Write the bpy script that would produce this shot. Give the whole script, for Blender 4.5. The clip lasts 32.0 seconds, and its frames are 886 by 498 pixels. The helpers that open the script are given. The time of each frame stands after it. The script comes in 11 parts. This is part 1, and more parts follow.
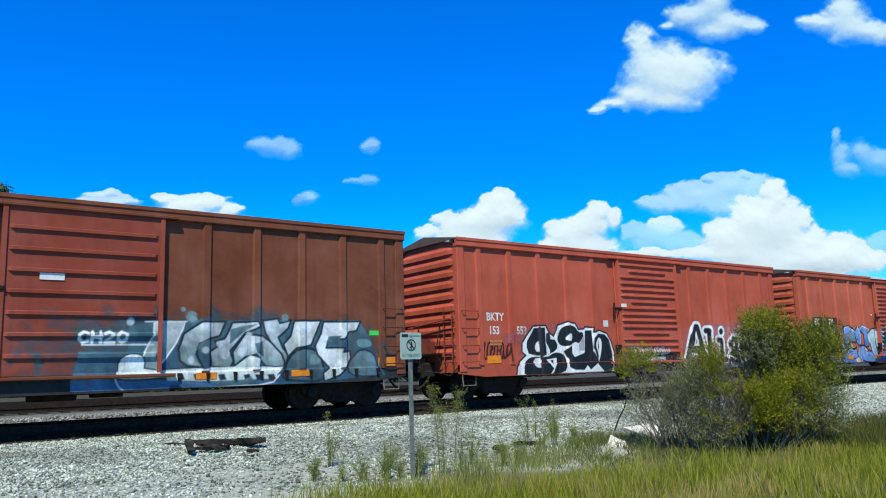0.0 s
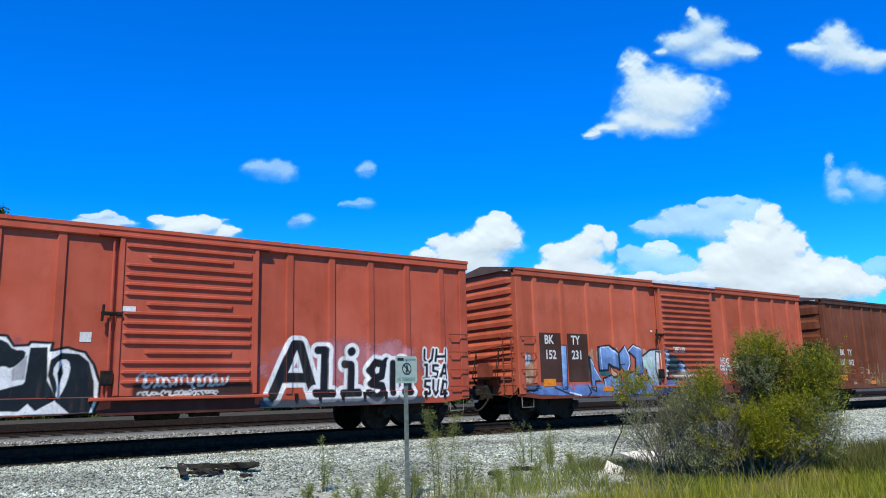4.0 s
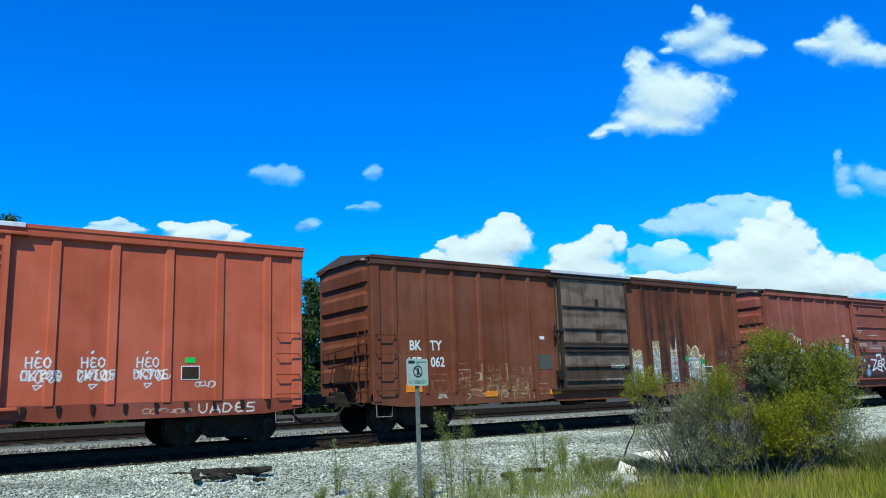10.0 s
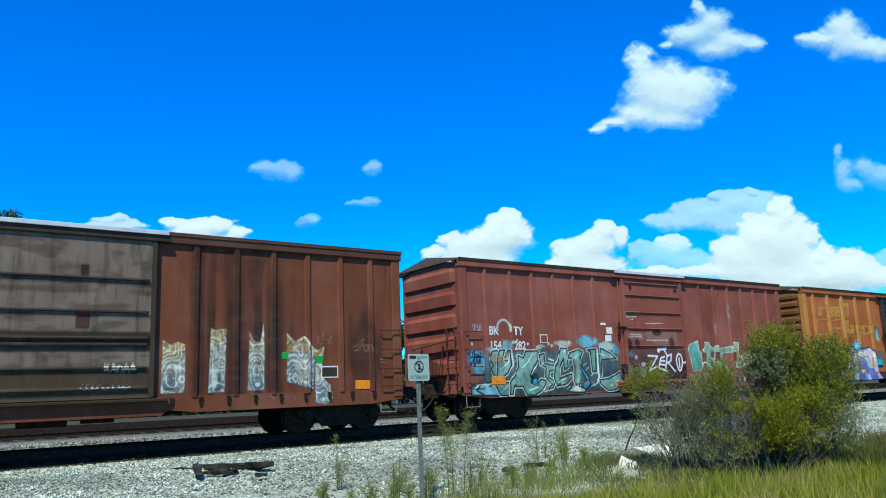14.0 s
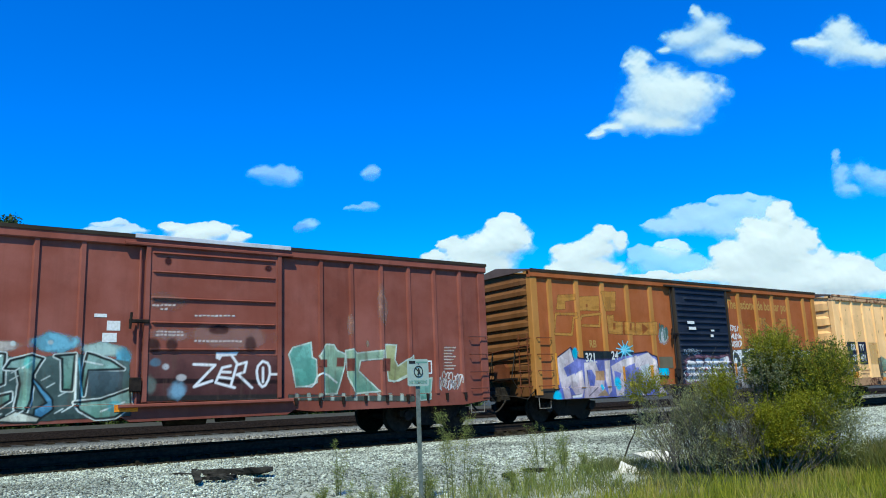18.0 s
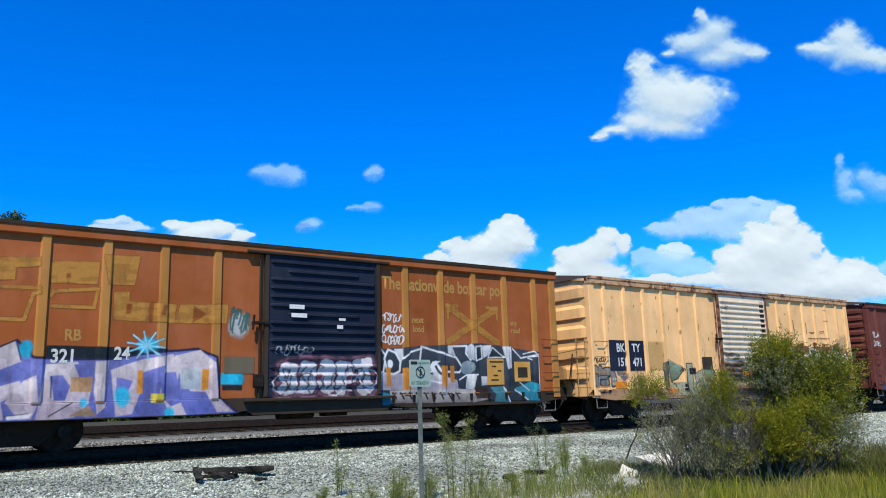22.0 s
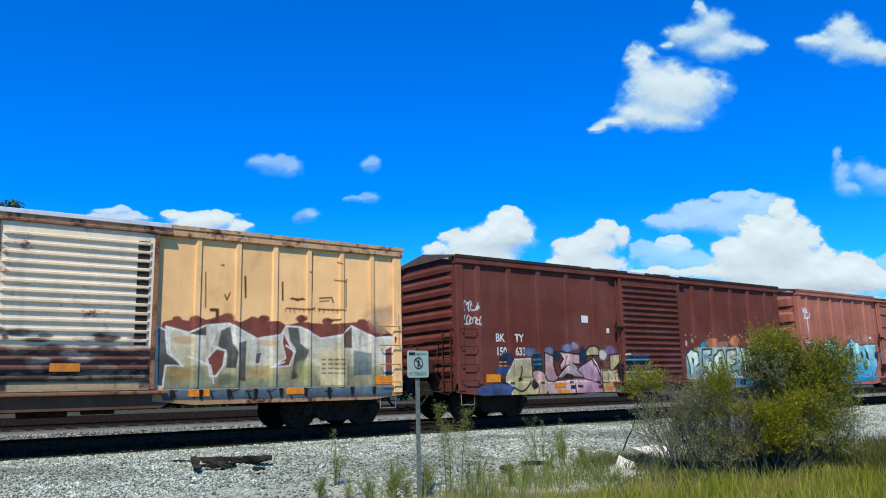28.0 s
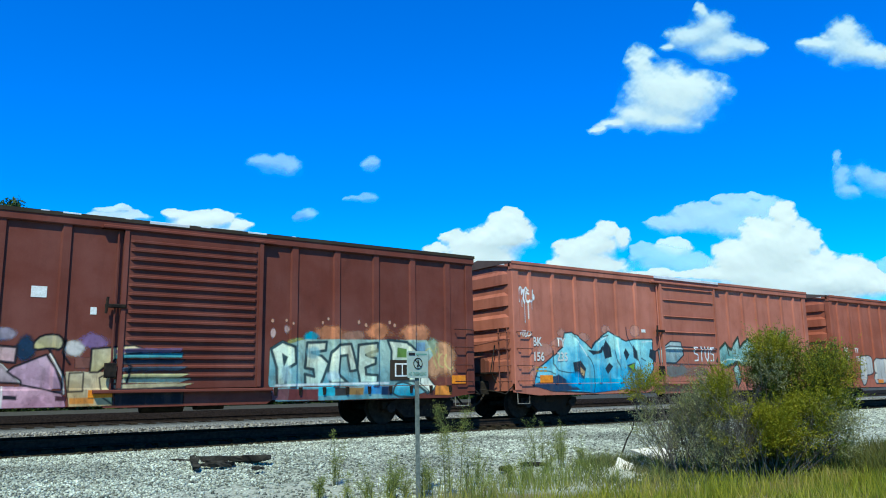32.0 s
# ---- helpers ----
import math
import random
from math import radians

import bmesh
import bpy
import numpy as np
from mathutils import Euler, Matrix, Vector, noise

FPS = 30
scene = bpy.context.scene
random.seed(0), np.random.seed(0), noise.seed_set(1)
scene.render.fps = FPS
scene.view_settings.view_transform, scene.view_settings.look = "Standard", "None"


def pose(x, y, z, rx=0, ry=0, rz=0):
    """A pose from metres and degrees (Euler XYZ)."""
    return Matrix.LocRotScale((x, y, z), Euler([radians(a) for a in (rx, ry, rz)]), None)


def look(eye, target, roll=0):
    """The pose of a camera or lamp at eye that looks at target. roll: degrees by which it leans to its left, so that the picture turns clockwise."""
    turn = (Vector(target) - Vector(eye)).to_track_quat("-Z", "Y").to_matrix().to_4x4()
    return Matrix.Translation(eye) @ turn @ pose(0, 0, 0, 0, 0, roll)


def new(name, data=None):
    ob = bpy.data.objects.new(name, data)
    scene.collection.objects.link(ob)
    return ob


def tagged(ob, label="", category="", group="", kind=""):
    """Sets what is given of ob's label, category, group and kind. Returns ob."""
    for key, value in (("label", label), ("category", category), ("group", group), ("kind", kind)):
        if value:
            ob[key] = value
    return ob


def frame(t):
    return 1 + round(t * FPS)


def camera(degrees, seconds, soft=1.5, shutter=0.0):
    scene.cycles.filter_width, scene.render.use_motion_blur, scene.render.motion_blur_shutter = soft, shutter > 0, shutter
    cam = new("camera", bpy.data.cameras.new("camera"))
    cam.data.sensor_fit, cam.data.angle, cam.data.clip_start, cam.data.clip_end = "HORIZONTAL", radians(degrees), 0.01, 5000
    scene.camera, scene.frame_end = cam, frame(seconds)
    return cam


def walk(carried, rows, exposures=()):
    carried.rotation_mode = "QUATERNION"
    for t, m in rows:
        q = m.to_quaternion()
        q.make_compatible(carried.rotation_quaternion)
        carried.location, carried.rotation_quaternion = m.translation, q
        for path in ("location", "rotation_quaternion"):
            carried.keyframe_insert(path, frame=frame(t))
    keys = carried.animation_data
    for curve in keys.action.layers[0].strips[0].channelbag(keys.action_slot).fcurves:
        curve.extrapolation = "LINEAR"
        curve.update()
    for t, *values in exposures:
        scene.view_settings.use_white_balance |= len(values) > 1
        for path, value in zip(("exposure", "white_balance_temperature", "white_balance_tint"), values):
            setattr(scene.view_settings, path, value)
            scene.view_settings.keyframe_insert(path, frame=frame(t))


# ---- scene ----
# The eye stands still beside the railway; x runs along the track, y away from the road, rail tops at z = 0.
EYE_Z = 0.85
TRAIN_Y = 16.8          # near faces of the passing cars
cam = camera(60.0, 32.0, 1.0)
TURNS = [
    (0, -36.08, 98.99, 1.70), (0.5, -36.42, 99.18, 1.81), (1, -36.62, 99.36, 1.72), (1.5, -36.89, 99.44, 1.53),
    (2, -36.58, 99.67, 1.81), (2.5, -36.55, 99.49, 1.69), (3, -36.20, 99.84, 1.89), (3.5, -36.19, 100.42, 1.56),
    (4, -36.40, 100.73, 1.48), (4.5, -36.69, 100.62, 1.33), (6.5, -36.28, 100.53, 2.13), (7, -35.97, 101.13, 2.31),
    (7.5, -36.01, 101.05, 2.23), (8, -35.86, 101.26, 2.15), (8.5, -35.89, 101.06, 2.26), (9, -35.86, 100.82, 2.38),
    (9.5, -35.71, 100.67, 2.44), (10, -35.56, 100.92, 2.15), (10.5, -35.62, 101.08, 2.07), (11, -35.69, 100.97, 1.90),
    (11.5, -35.38, 101.32, 2.03), (12, -35.50, 101.21, 1.92), (12.5, -35.40, 101.16, 2.06), (13, -35.27, 100.73, 2.20),
    (13.5, -35.43, 100.52, 2.33), (15.5, -35.61, 100.89, 1.82), (16, -35.49, 100.90, 1.86), (16.5, -35.46, 100.68, 2.18),
    (17, -35.57, 100.47, 2.22), (17.5, -35.48, 100.70, 2.37), (18, -35.51, 100.94, 2.24), (18.5, -35.54, 100.99, 2.12),
    (19, -35.43, 101.32, 1.79), (19.5, -35.57, 101.15, 1.77), (20, -35.26, 101.02, 1.96), (20.5, -35.24, 100.78, 1.85),
    (21, -34.99, 101.21, 1.74), (21.5, -35.26, 100.83, 1.76), (22, -35.39, 101.01, 1.61), (22.5, -35.40, 100.98, 1.49),
    (23, -35.47, 100.93, 1.46), (23.5, -35.41, 100.59, 1.59), (24, -35.59, 100.23, 1.34), (24.5, -35.55, 100.40, 1.41),
    (25, -35.67, 100.54, 1.22), (25.5, -35.66, 100.51, 1.59), (27.5, -35.32, 100.59, 1.39), (28, -35.55, 100.35, 1.33),
    (28.5, -35.55, 100.37, 1.11), (29, -35.61, 100.50, 1.15), (29.5, -35.57, 100.40, 1.01), (30, -35.42, 100.25, 1.27),
    (30.5, -35.47, 100.25, 1.30), (31, -35.46, 100.17, 1.23), (31.5, -35.48, 100.33, 1.24), (32, -35.59, 100.39, 0.98),
]
PATH = [(t, pose(0, 0, EYE_Z, tilt, lean, turn)) for t, turn, tilt, lean in TURNS]
walk(cam, PATH, [(0, 0.13, 6420, 4), (2, 0.12, 6500, 10), (4, 0.12, 6500, 10), (8, 0.13, 6350, 2), (10, 0.14, 6250, -2), (12, 0.16, 6200, -6),
                 (16, 0.15, 6250, -2), (18, 0.12, 6250, -2), (20, 0.1, 6350, 2), (22, 0.05, 6500, 10), (24, 0.03, 6650, 11), (28, 0.0, 6500, 8), (30, 0.1, 6250, -2), (32, 0.15, 6200, -6)])

# ---- sky, sun ----
world = bpy.data.worlds.new("world")
scene.world = world
world.use_nodes = True
wt = world.node_tree
sky = wt.nodes.new("ShaderNodeTexSky")
sky.sky_type, sky.sun_disc = "NISHITA", False
sky.sun_elevation, sky.sun_rotation = radians(53), radians(223.7)
sky.altitude, sky.air_density, sky.dust_density, sky.ozone_density = 0, 1.0, 0.3, 3.0
rich = wt.nodes.new("ShaderNodeHueSaturation")
rich.inputs["Saturation"].default_value = 1.6
rich.inputs["Value"].default_value = 1.0
tone = wt.nodes.new("ShaderNodeMix")
tone.data_type, tone.blend_type = "RGBA", "MULTIPLY"
tone.inputs[0].default_value = 1.0
tone.inputs[7].default_value = (0.22, 1.35, 2.2, 1)
wt.links.new(sky.outputs[0], rich.inputs["Color"])
wt.links.new(rich.outputs[0], tone.inputs[6])
wt.links.new(tone.outputs[2], wt.nodes["Background"].inputs[0])
wt.nodes["Background"].inputs[1].default_value = 0.1
sun = new("sun", bpy.data.lights.new("sun", "SUN"))
sun.data.energy, sun.data.angle, sun.data.color = 5.1, radians(0.53), (1.0, 0.91, 0.71)
sun.matrix_world = look((0, 0, 60), (0.43, 0.45, 60 - 0.82))


# ---- small tools ----
def vnoise(x, y, seed=0):
    """Smooth value noise on arrays, 0 to 1."""
    xi, yi = np.floor(x), np.floor(y)
    fx, fy = x - xi, y - yi
    fx, fy = fx * fx * (3 - 2 * fx), fy * fy * (3 - 2 * fy)

    def h(a, b):
        v = np.sin(a * 127.1 + b * 311.7 + seed * 74.7) * 43758.5453
        return v - np.floor(v)
    return (h(xi, yi) * (1 - fx) + h(xi + 1, yi) * fx) * (1 - fy) + (h(xi, yi + 1) * (1 - fx) + h(xi + 1, yi + 1) * fx) * fy


def fbm(x, y, seed=0, octaves=4):
    total, gain, norm = 0, 1.0, 0
    for o in range(octaves):
        total = total + gain * vnoise(x * 2 ** o, y * 2 ** o, seed + o * 13)
        norm += gain
        gain *= 0.5
    return total / norm


def smooth(a, b, v):
    v = np.clip((v - a) / (b - a), 0, 1)
    return v * v * (3 - 2 * v)


def mesh_of(name, verts, faces, material=None):
    """A mesh from arrays of vertices and equal-sized faces."""
    verts, faces = np.asarray(verts, float), np.asarray(faces, np.int32)
    me = bpy.data.meshes.new(name)
    k = faces.shape[1]
    me.vertices.add(len(verts))
    me.vertices.foreach_set("co", verts.ravel())
    me.loops.add(faces.size)
    me.loops.foreach_set("vertex_index", faces.ravel())
    me.polygons.add(len(faces))
    me.polygons.foreach_set("loop_start", np.arange(0, faces.size, k, dtype=np.int32))
    me.update(calc_edges=True)
    if material:
        me.materials.append(material)
    return me


def box(bm, x0, x1, y0, y1, z0, z1, bev=0.0):
    """A box, its long edges chamfered by bev."""
    if bev:
        p = [(y0 + bev, z0), (y1 - bev, z0), (y1, z0 + bev), (y1, z1 - bev), (y1 - bev, z1), (y0 + bev, z1), (y0, z1 - bev), (y0, z0 + bev)]
        return prism(bm, p, "x", x0, x1)
    return prism(bm, [(y0, z0), (y1, z0), (y1, z1), (y0, z1)], "x", x0, x1)


def prism(bm, outline, axis, a, b):
    """The outline, in the two other axes, drawn along an axis from a to b."""
    def put(u, v, w):
        return {"x": (w, u, v), "y": (u, w, v), "z": (u, v, w)}[axis]
    lo = [bm.verts.new(put(u, v, a)) for u, v in outline]
    hi = [bm.verts.new(put(u, v, b)) for u, v in outline]
    n = len(outline)
    for i in range(n):
        bm.faces.new((lo[i], lo[(i + 1) % n], hi[(i + 1) % n], hi[i]))
    bm.faces.new(lo[::-1])
    bm.faces.new(hi)


def tube(bm, points, r, sides=6):
    """A round bar through points; r may be one radius a point."""
    rings = []
    pts = [Vector(p) for p in points]
    for i, p in enumerate(pts):
        way = (pts[min(i + 1, len(pts) - 1)] - pts[max(i - 1, 0)]).normalized()
        side = way.cross(Vector((0.31, 0.17, 0.93)))
        if side.length < 0.05:
            side = way.cross(Vector((1, 0, 0)))
        side.normalize()
        up = way.cross(side)
        rr = r[i] if isinstance(r, (list, tuple)) else r
        rings.append([bm.verts.new(p + rr * (math.cos(a) * side + math.sin(a) * up)) for a in (k * 2 * math.pi / sides for k in range(sides))])
    for A, B in zip(rings, rings[1:]):
        for k in range(sides):
            bm.faces.new((A[k], A[(k + 1) % sides], B[(k + 1) % sides], B[k]))
    bm.faces.new(rings[0][::-1])
    bm.faces.new(rings[-1])


def part(name, bm, material, parent, label=""):
    """Links a bmesh, or a mesh, as one mesh object under a thing or part."""
    if isinstance(bm, bmesh.types.BMesh):
        bmesh.ops.recalc_face_normals(bm, faces=bm.faces)
        me = bpy.data.meshes.new(name)
        bm.to_mesh(me)
        bm.free()
    else:
        me = bm
    if material and not me.materials:
        me.materials.append(material)
    ob = new(name, me)
    ob.parent = parent
    return tagged(ob, label)


def thing(name, m, label, category, group="", kind=""):
    ob = new(name)
    ob.matrix_basis = m
    return tagged(ob, label, category, group, kind)


# ---- materials ----
def fresh(name):
    m = bpy.data.materials.new(name)
    m.use_nodes = True
    nt = m.node_tree
    return m, nt, nt.nodes["Principled BSDF"]


def node(nt, kind, sets=(), **props):
    n = nt.nodes.new("ShaderNode" + kind)
    if kind == "Mix":
        n.data_type = "RGBA"
    for key, value in sets:
        if isinstance(value, bpy.types.NodeSocket):
            nt.links.new(value, n.inputs[key])
        else:
            n.inputs[key].default_value = value
    return n


def noise_tex(nt, vec, scale, detail=4, rough=0.6):
    return node(nt, "TexNoise", (("Vector", vec), ("Scale", scale), ("Detail", detail), ("Roughness", rough)))


def ramp(nt, value, lo, hi):
    n = node(nt, "MapRange", ((0, value), (1, lo), (2, hi)))
    n.interpolation_type = "SMOOTHSTEP"
    return n.outputs[0]


def blend(nt, fac, a, b, how="MIX"):
    n = node(nt, "Mix", ((0, fac), (6, a), (7, b)))
    n.blend_type = how
    return n.outputs[2]


def scaled(nt, vec, s):
    n = node(nt, "Mapping", (("Vector", vec), ("Scale", s)))
    return n.outputs[0]


def rgb(*c):
    return (*c, 1.0)


def paint(name, col, rust=0.3, fade=0.25, rough=0.55, streak=0.4, rust_col=(0.10, 0.035, 0.015)):
    """Weathered paint on steel: fading in patches, rain streaks, rust, road dirt, shallow dents."""
    m, nt, b = fresh(name)
    co = node(nt, "TexCoord").outputs["Object"]
    rnd = node(nt, "ObjectInfo").outputs["Random"]
    big = noise_tex(nt, co, 0.7, 5).outputs[0]
    mid = noise_tex(nt, co, 6.0, 6, 0.7).outputs[0]
    fine = noise_tex(nt, co, 60.0, 3).outputs[0]
    drip = noise_tex(nt, scaled(nt, co, (3.0, 3.0, 0.3)), 1.4, 5, 0.6).outputs[0]
    light = tuple(min(1, c * 1.25 + 0.03) for c in col)
    dark = tuple(c * 0.5 for c in col)
    c = blend(nt, ramp(nt, big, 0.35, 0.7), rgb(*col), rgb(*(a + (l - a) * fade * 2 for a, l in zip(col, light))))
    c = blend(nt, 0.12, c, rgb(*light))
    st = node(nt, "Math", ((0, ramp(nt, drip, 0.44, 0.74)), (1, streak * 0.55)))
    st.operation = "MULTIPLY"
    c = blend(nt, st.outputs[0], c, rgb(*dark))
    soot = noise_tex(nt, scaled(nt, co, (1.0, 1.0, 0.6)), 1.3, 6, 0.7).outputs[0]
    so = node(nt, "Math", ((0, ramp(nt, soot, 0.5, 0.75)), (1, 0.4)))
    so.operation = "MULTIPLY"
    c = blend(nt, so.outputs[0], c, rgb(*(v * 0.42 + 0.008 for v in col)))
    worn = node(nt, "Math", ((0, mid), (1, big)))
    worn.operation = "MULTIPLY"
    ru = ramp(nt, worn.outputs[0], 0.52 - 0.26 * rust, 0.60 - 0.22 * rust)
    c = blend(nt, ru, c, rgb(*rust_col))
    tint = node(nt, "MapRange", ((0, rnd), (3, 0.84), (4, 1.08)))
    c = blend(nt, 1.0, c, node(nt, "CombineColor", ((0, tint.outputs[0]), (1, tint.outputs[0]), (2, tint.outputs[0]))).outputs[0], "MULTIPLY")
    spot = node(nt, "MapRange", ((0, fine), (3, 0.9), (4, 1.1)))
    c = blend(nt, 1.0, c, node(nt, "CombineColor", ((0, spot.outputs[0]), (1, spot.outputs[0]), (2, spot.outputs[0]))).outputs[0], "MULTIPLY")
    nt.links.new(c, b.inputs["Base Color"])
    rr = node(nt, "MapRange", ((0, mid), (3, rough), (4, rough + 0.3)))
    nt.links.new(rr.outputs[0], b.inputs["Roughness"])
    b.inputs["Specular IOR Level"].default_value = 0.05
    bump = node(nt, "Bump", (("Strength", 0.5), ("Distance", 0.035), ("Height", big)))
    bump2 = node(nt, "Bump", (("Strength", 0.12), ("Distance", 0.004), ("Height", mid), ("Normal", bump.outputs[0])))
    nt.links.new(bump2.outputs[0], b.inputs["Normal"])
    return m


def rough_stuff(name, cols, scale=8.0, rough=0.85, bump=0.3, metal=0.0, island=False, per_object=False):
    """A mottled dull surface between given colours, from grain and stains."""
    m, nt, b = fresh(name)
    co = node(nt, "TexCoord").outputs["Object"]
    n1 = noise_tex(nt, co, scale, 6, 0.65).outputs[0]
    n2 = noise_tex(nt, co, scale * 0.13, 4).outputs[0]
    c = blend(nt, ramp(nt, n1, 0.35, 0.68), rgb(*cols[0]), rgb(*cols[1]))
    if len(cols) > 2:
        c = blend(nt, ramp(nt, n2, 0.45, 0.68), c, rgb(*cols[2]))
    if island:
        r = node(nt, "NewGeometry").outputs["Random Per Island"]
        v = node(nt, "MapRange", ((0, r), (3, 0.22), (4, 1.55)))
        c = blend(nt, 1.0, c, node(nt, "CombineColor", ((0, v.outputs[0]), (1, v.outputs[0]), (2, v.outputs[0]))).outputs[0], "MULTIPLY")
    nt.links.new(c, b.inputs["Base Color"])
    b.inputs["Roughness"].default_value, b.inputs["Metallic"].default_value = rough, metal
    b.inputs["Specular IOR Level"].default_value = 0.08
    if bump:
        bp = node(nt, "Bump", (("Strength", bump), ("Distance", 0.02), ("Height", n1)))
        nt.links.new(bp.outputs[0], b.inputs["Normal"])
    return m


def leafy(name, a, c2, dry):
    """Leaves or blades: each its own shade, some light passing through."""
    m, nt, b = fresh(name)
    r = node(nt, "NewGeometry").outputs["Random Per Island"]
    co = node(nt, "TexCoord").outputs["Object"]
    n = noise_tex(nt, co, 1.1, 3).outputs[0]
    c = blend(nt, r, rgb(*a), rgb(*c2))
    c = blend(nt, ramp(nt, n, 0.5, 0.72), c, rgb(*dry))
    nt.links.new(c, b.inputs["Base Color"])
    b.inputs["Roughness"].default_value = 0.6
    b.inputs["Specular IOR Level"].default_value = 0.25
    tr = node(nt, "BsdfTranslucent", (("Color", c),))
    mx = node(nt, "MixShader", ((0, 0.3), (1, b.outputs[0]), (2, tr.outputs[0])))
    nt.links.new(mx.outputs[0], nt.nodes["Material Output"].inputs[0])
    return m


def decal(name):
    """Sprayed paint: colour and cover come from the mesh, broken by grain."""
    m, nt, b = fresh(name)
    at = node(nt, "Attribute")
    at.attribute_name = "paint"
    co = node(nt, "TexCoord").outputs["Object"]
    n = noise_tex(nt, co, 14.0, 5, 0.7).outputs[0]
    v = node(nt, "MapRange", ((0, n), (3, 0.68), (4, 1.2)))
    c = blend(nt, 1.0, at.outputs["Color"], node(nt, "CombineColor", ((0, v.outputs[0]), (1, v.outputs[0]), (2, v.outputs[0]))).outputs[0], "MULTIPLY")
    drip = noise_tex(nt, scaled(nt, co, (4.0, 4.0, 0.5)), 1.5, 6, 0.65).outputs[0]
    gr = node(nt, "Math", ((0, ramp(nt, drip, 0.5, 0.75)), (1, 0.5)))
    gr.operation = "MULTIPLY"
    c = blend(nt, gr.outputs[0], c, rgb(0.09, 0.06, 0.042))
    speck = noise_tex(nt, co, 22.0, 4, 0.7).outputs[0]
    sp = node(nt, "Math", ((0, ramp(nt, speck, 0.62, 0.7)), (1, 0.55)))
    sp.operation = "MULTIPLY"
    c = blend(nt, sp.outputs[0], c, rgb(0.10, 0.055, 0.035))
    nt.links.new(c, b.inputs["Base Color"])
    b.inputs["Roughness"].default_value = 0.6
    b.inputs["Specular IOR Level"].default_value = 0.1
    tr = node(nt, "BsdfTransparent")
    mx = node(nt, "MixShader", ((0, at.outputs["Alpha"]), (1, tr.outputs[0]), (2, b.outputs[0])))
    nt.links.new(mx.outputs[0], nt.nodes["Material Output"].inputs[0])
    return m


SPRAY = decal("spray_paint")
STENCIL = rough_stuff("stencil_white", ((0.62, 0.62, 0.58), (0.45, 0.44, 0.4)), 30, 0.7, 0)
STENCIL_FADED = rough_stuff("stencil_faded", ((0.42, 0.24, 0.06), (0.33, 0.17, 0.05)), 25, 0.7, 0)
UNDER = rough_stuff("grimy_steel", ((0.010, 0.008, 0.007), (0.028, 0.021, 0.016), (0.024, 0.015, 0.009)), 7, 0.8, 0.3)
WHEEL = rough_stuff("wheel_steel", ((0.015, 0.012, 0.010), (0.034, 0.026, 0.020)), 10, 0.75, 0.2, 0.0)
ORANGE = rough_stuff("reflector_orange", ((0.75, 0.25, 0.02), (0.55, 0.17, 0.02), (0.4, 0.14, 0.03)), 9, 0.45, 0)
GALVA = paint("galvanised_roof", (0.5, 0.52, 0.54), 0.25, 0.4, 0.45, 0.5)
RUSTROOF = paint("rusty_roof", (0.09, 0.06, 0.05), 0.5, 0.3, 0.7, 0.5)
BLACKISH = paint("dark_board", (0.035, 0.025, 0.016), 0.2, 0.2, 0.6, 0.3)
NAVY_BOARD = paint("navy_board", (0.012, 0.018, 0.04), 0.1, 0.2, 0.6, 0.3)
CARD = rough_stuff("placard_white", ((0.7, 0.7, 0.68), (0.55, 0.55, 0.5)), 20, 0.7, 0)

# ---- lettering and sprayed pieces ----
def lettering(parent, words, x, z, size, material=None, y=None, squeeze=0.85, label="", gap=1.0):
    """Stencilled words on a side, from x to the right, feet at z."""
    cu = bpy.data.curves.new("words", "FONT")
    cu.body, cu.size, cu.resolution_u, cu.space_character = words, size / 0.7, 3, gap
    cu.offset = size * 0.04
    ob = bpy.data.objects.new("words", cu)
    me = bpy.data.meshes.new_from_object(ob)
    bpy.data.objects.remove(ob)
    me.transform(Matrix(((squeeze, 0, 0, x), (0, 0, 0, PANEL - 0.004 if y is None else y), (0, 1, 0, z), (0, 0, 0, 1))))
    me.materials.clear()
    me.materials.append(material or STENCIL)
    return part("lettering", me, None, parent, label)


def reach(X, Z, pts):
    """Distance from a line through points."""
    d = np.full(X.shape, 9.0)
    for (ax, az), (bx, bz) in zip(pts, pts[1:]):
        ux, uz = bx - ax, bz - az
        k = np.clip(((X - ax) * ux + (Z - az) * uz) / (ux * ux + uz * uz + 1e-9), 0, 1)
        d = np.minimum(d, np.hypot(X - ax - k * ux, Z - az - k * uz))
    return d


def curvy(pts, turns=2, closed=True):
    """The same outline with its corners rounded off."""
    for _ in range(turns):
        ends = list(zip(pts, pts[1:] + (pts[:1] if closed else [])))
        cut = [q for (ax, az), (bx, bz) in ends for q in ((ax * .75 + bx * .25, az * .75 + bz * .25), (ax * .25 + bx * .75, az * .25 + bz * .75))]
        pts = cut if closed else pts[:1] + cut + pts[-1:]
    return pts


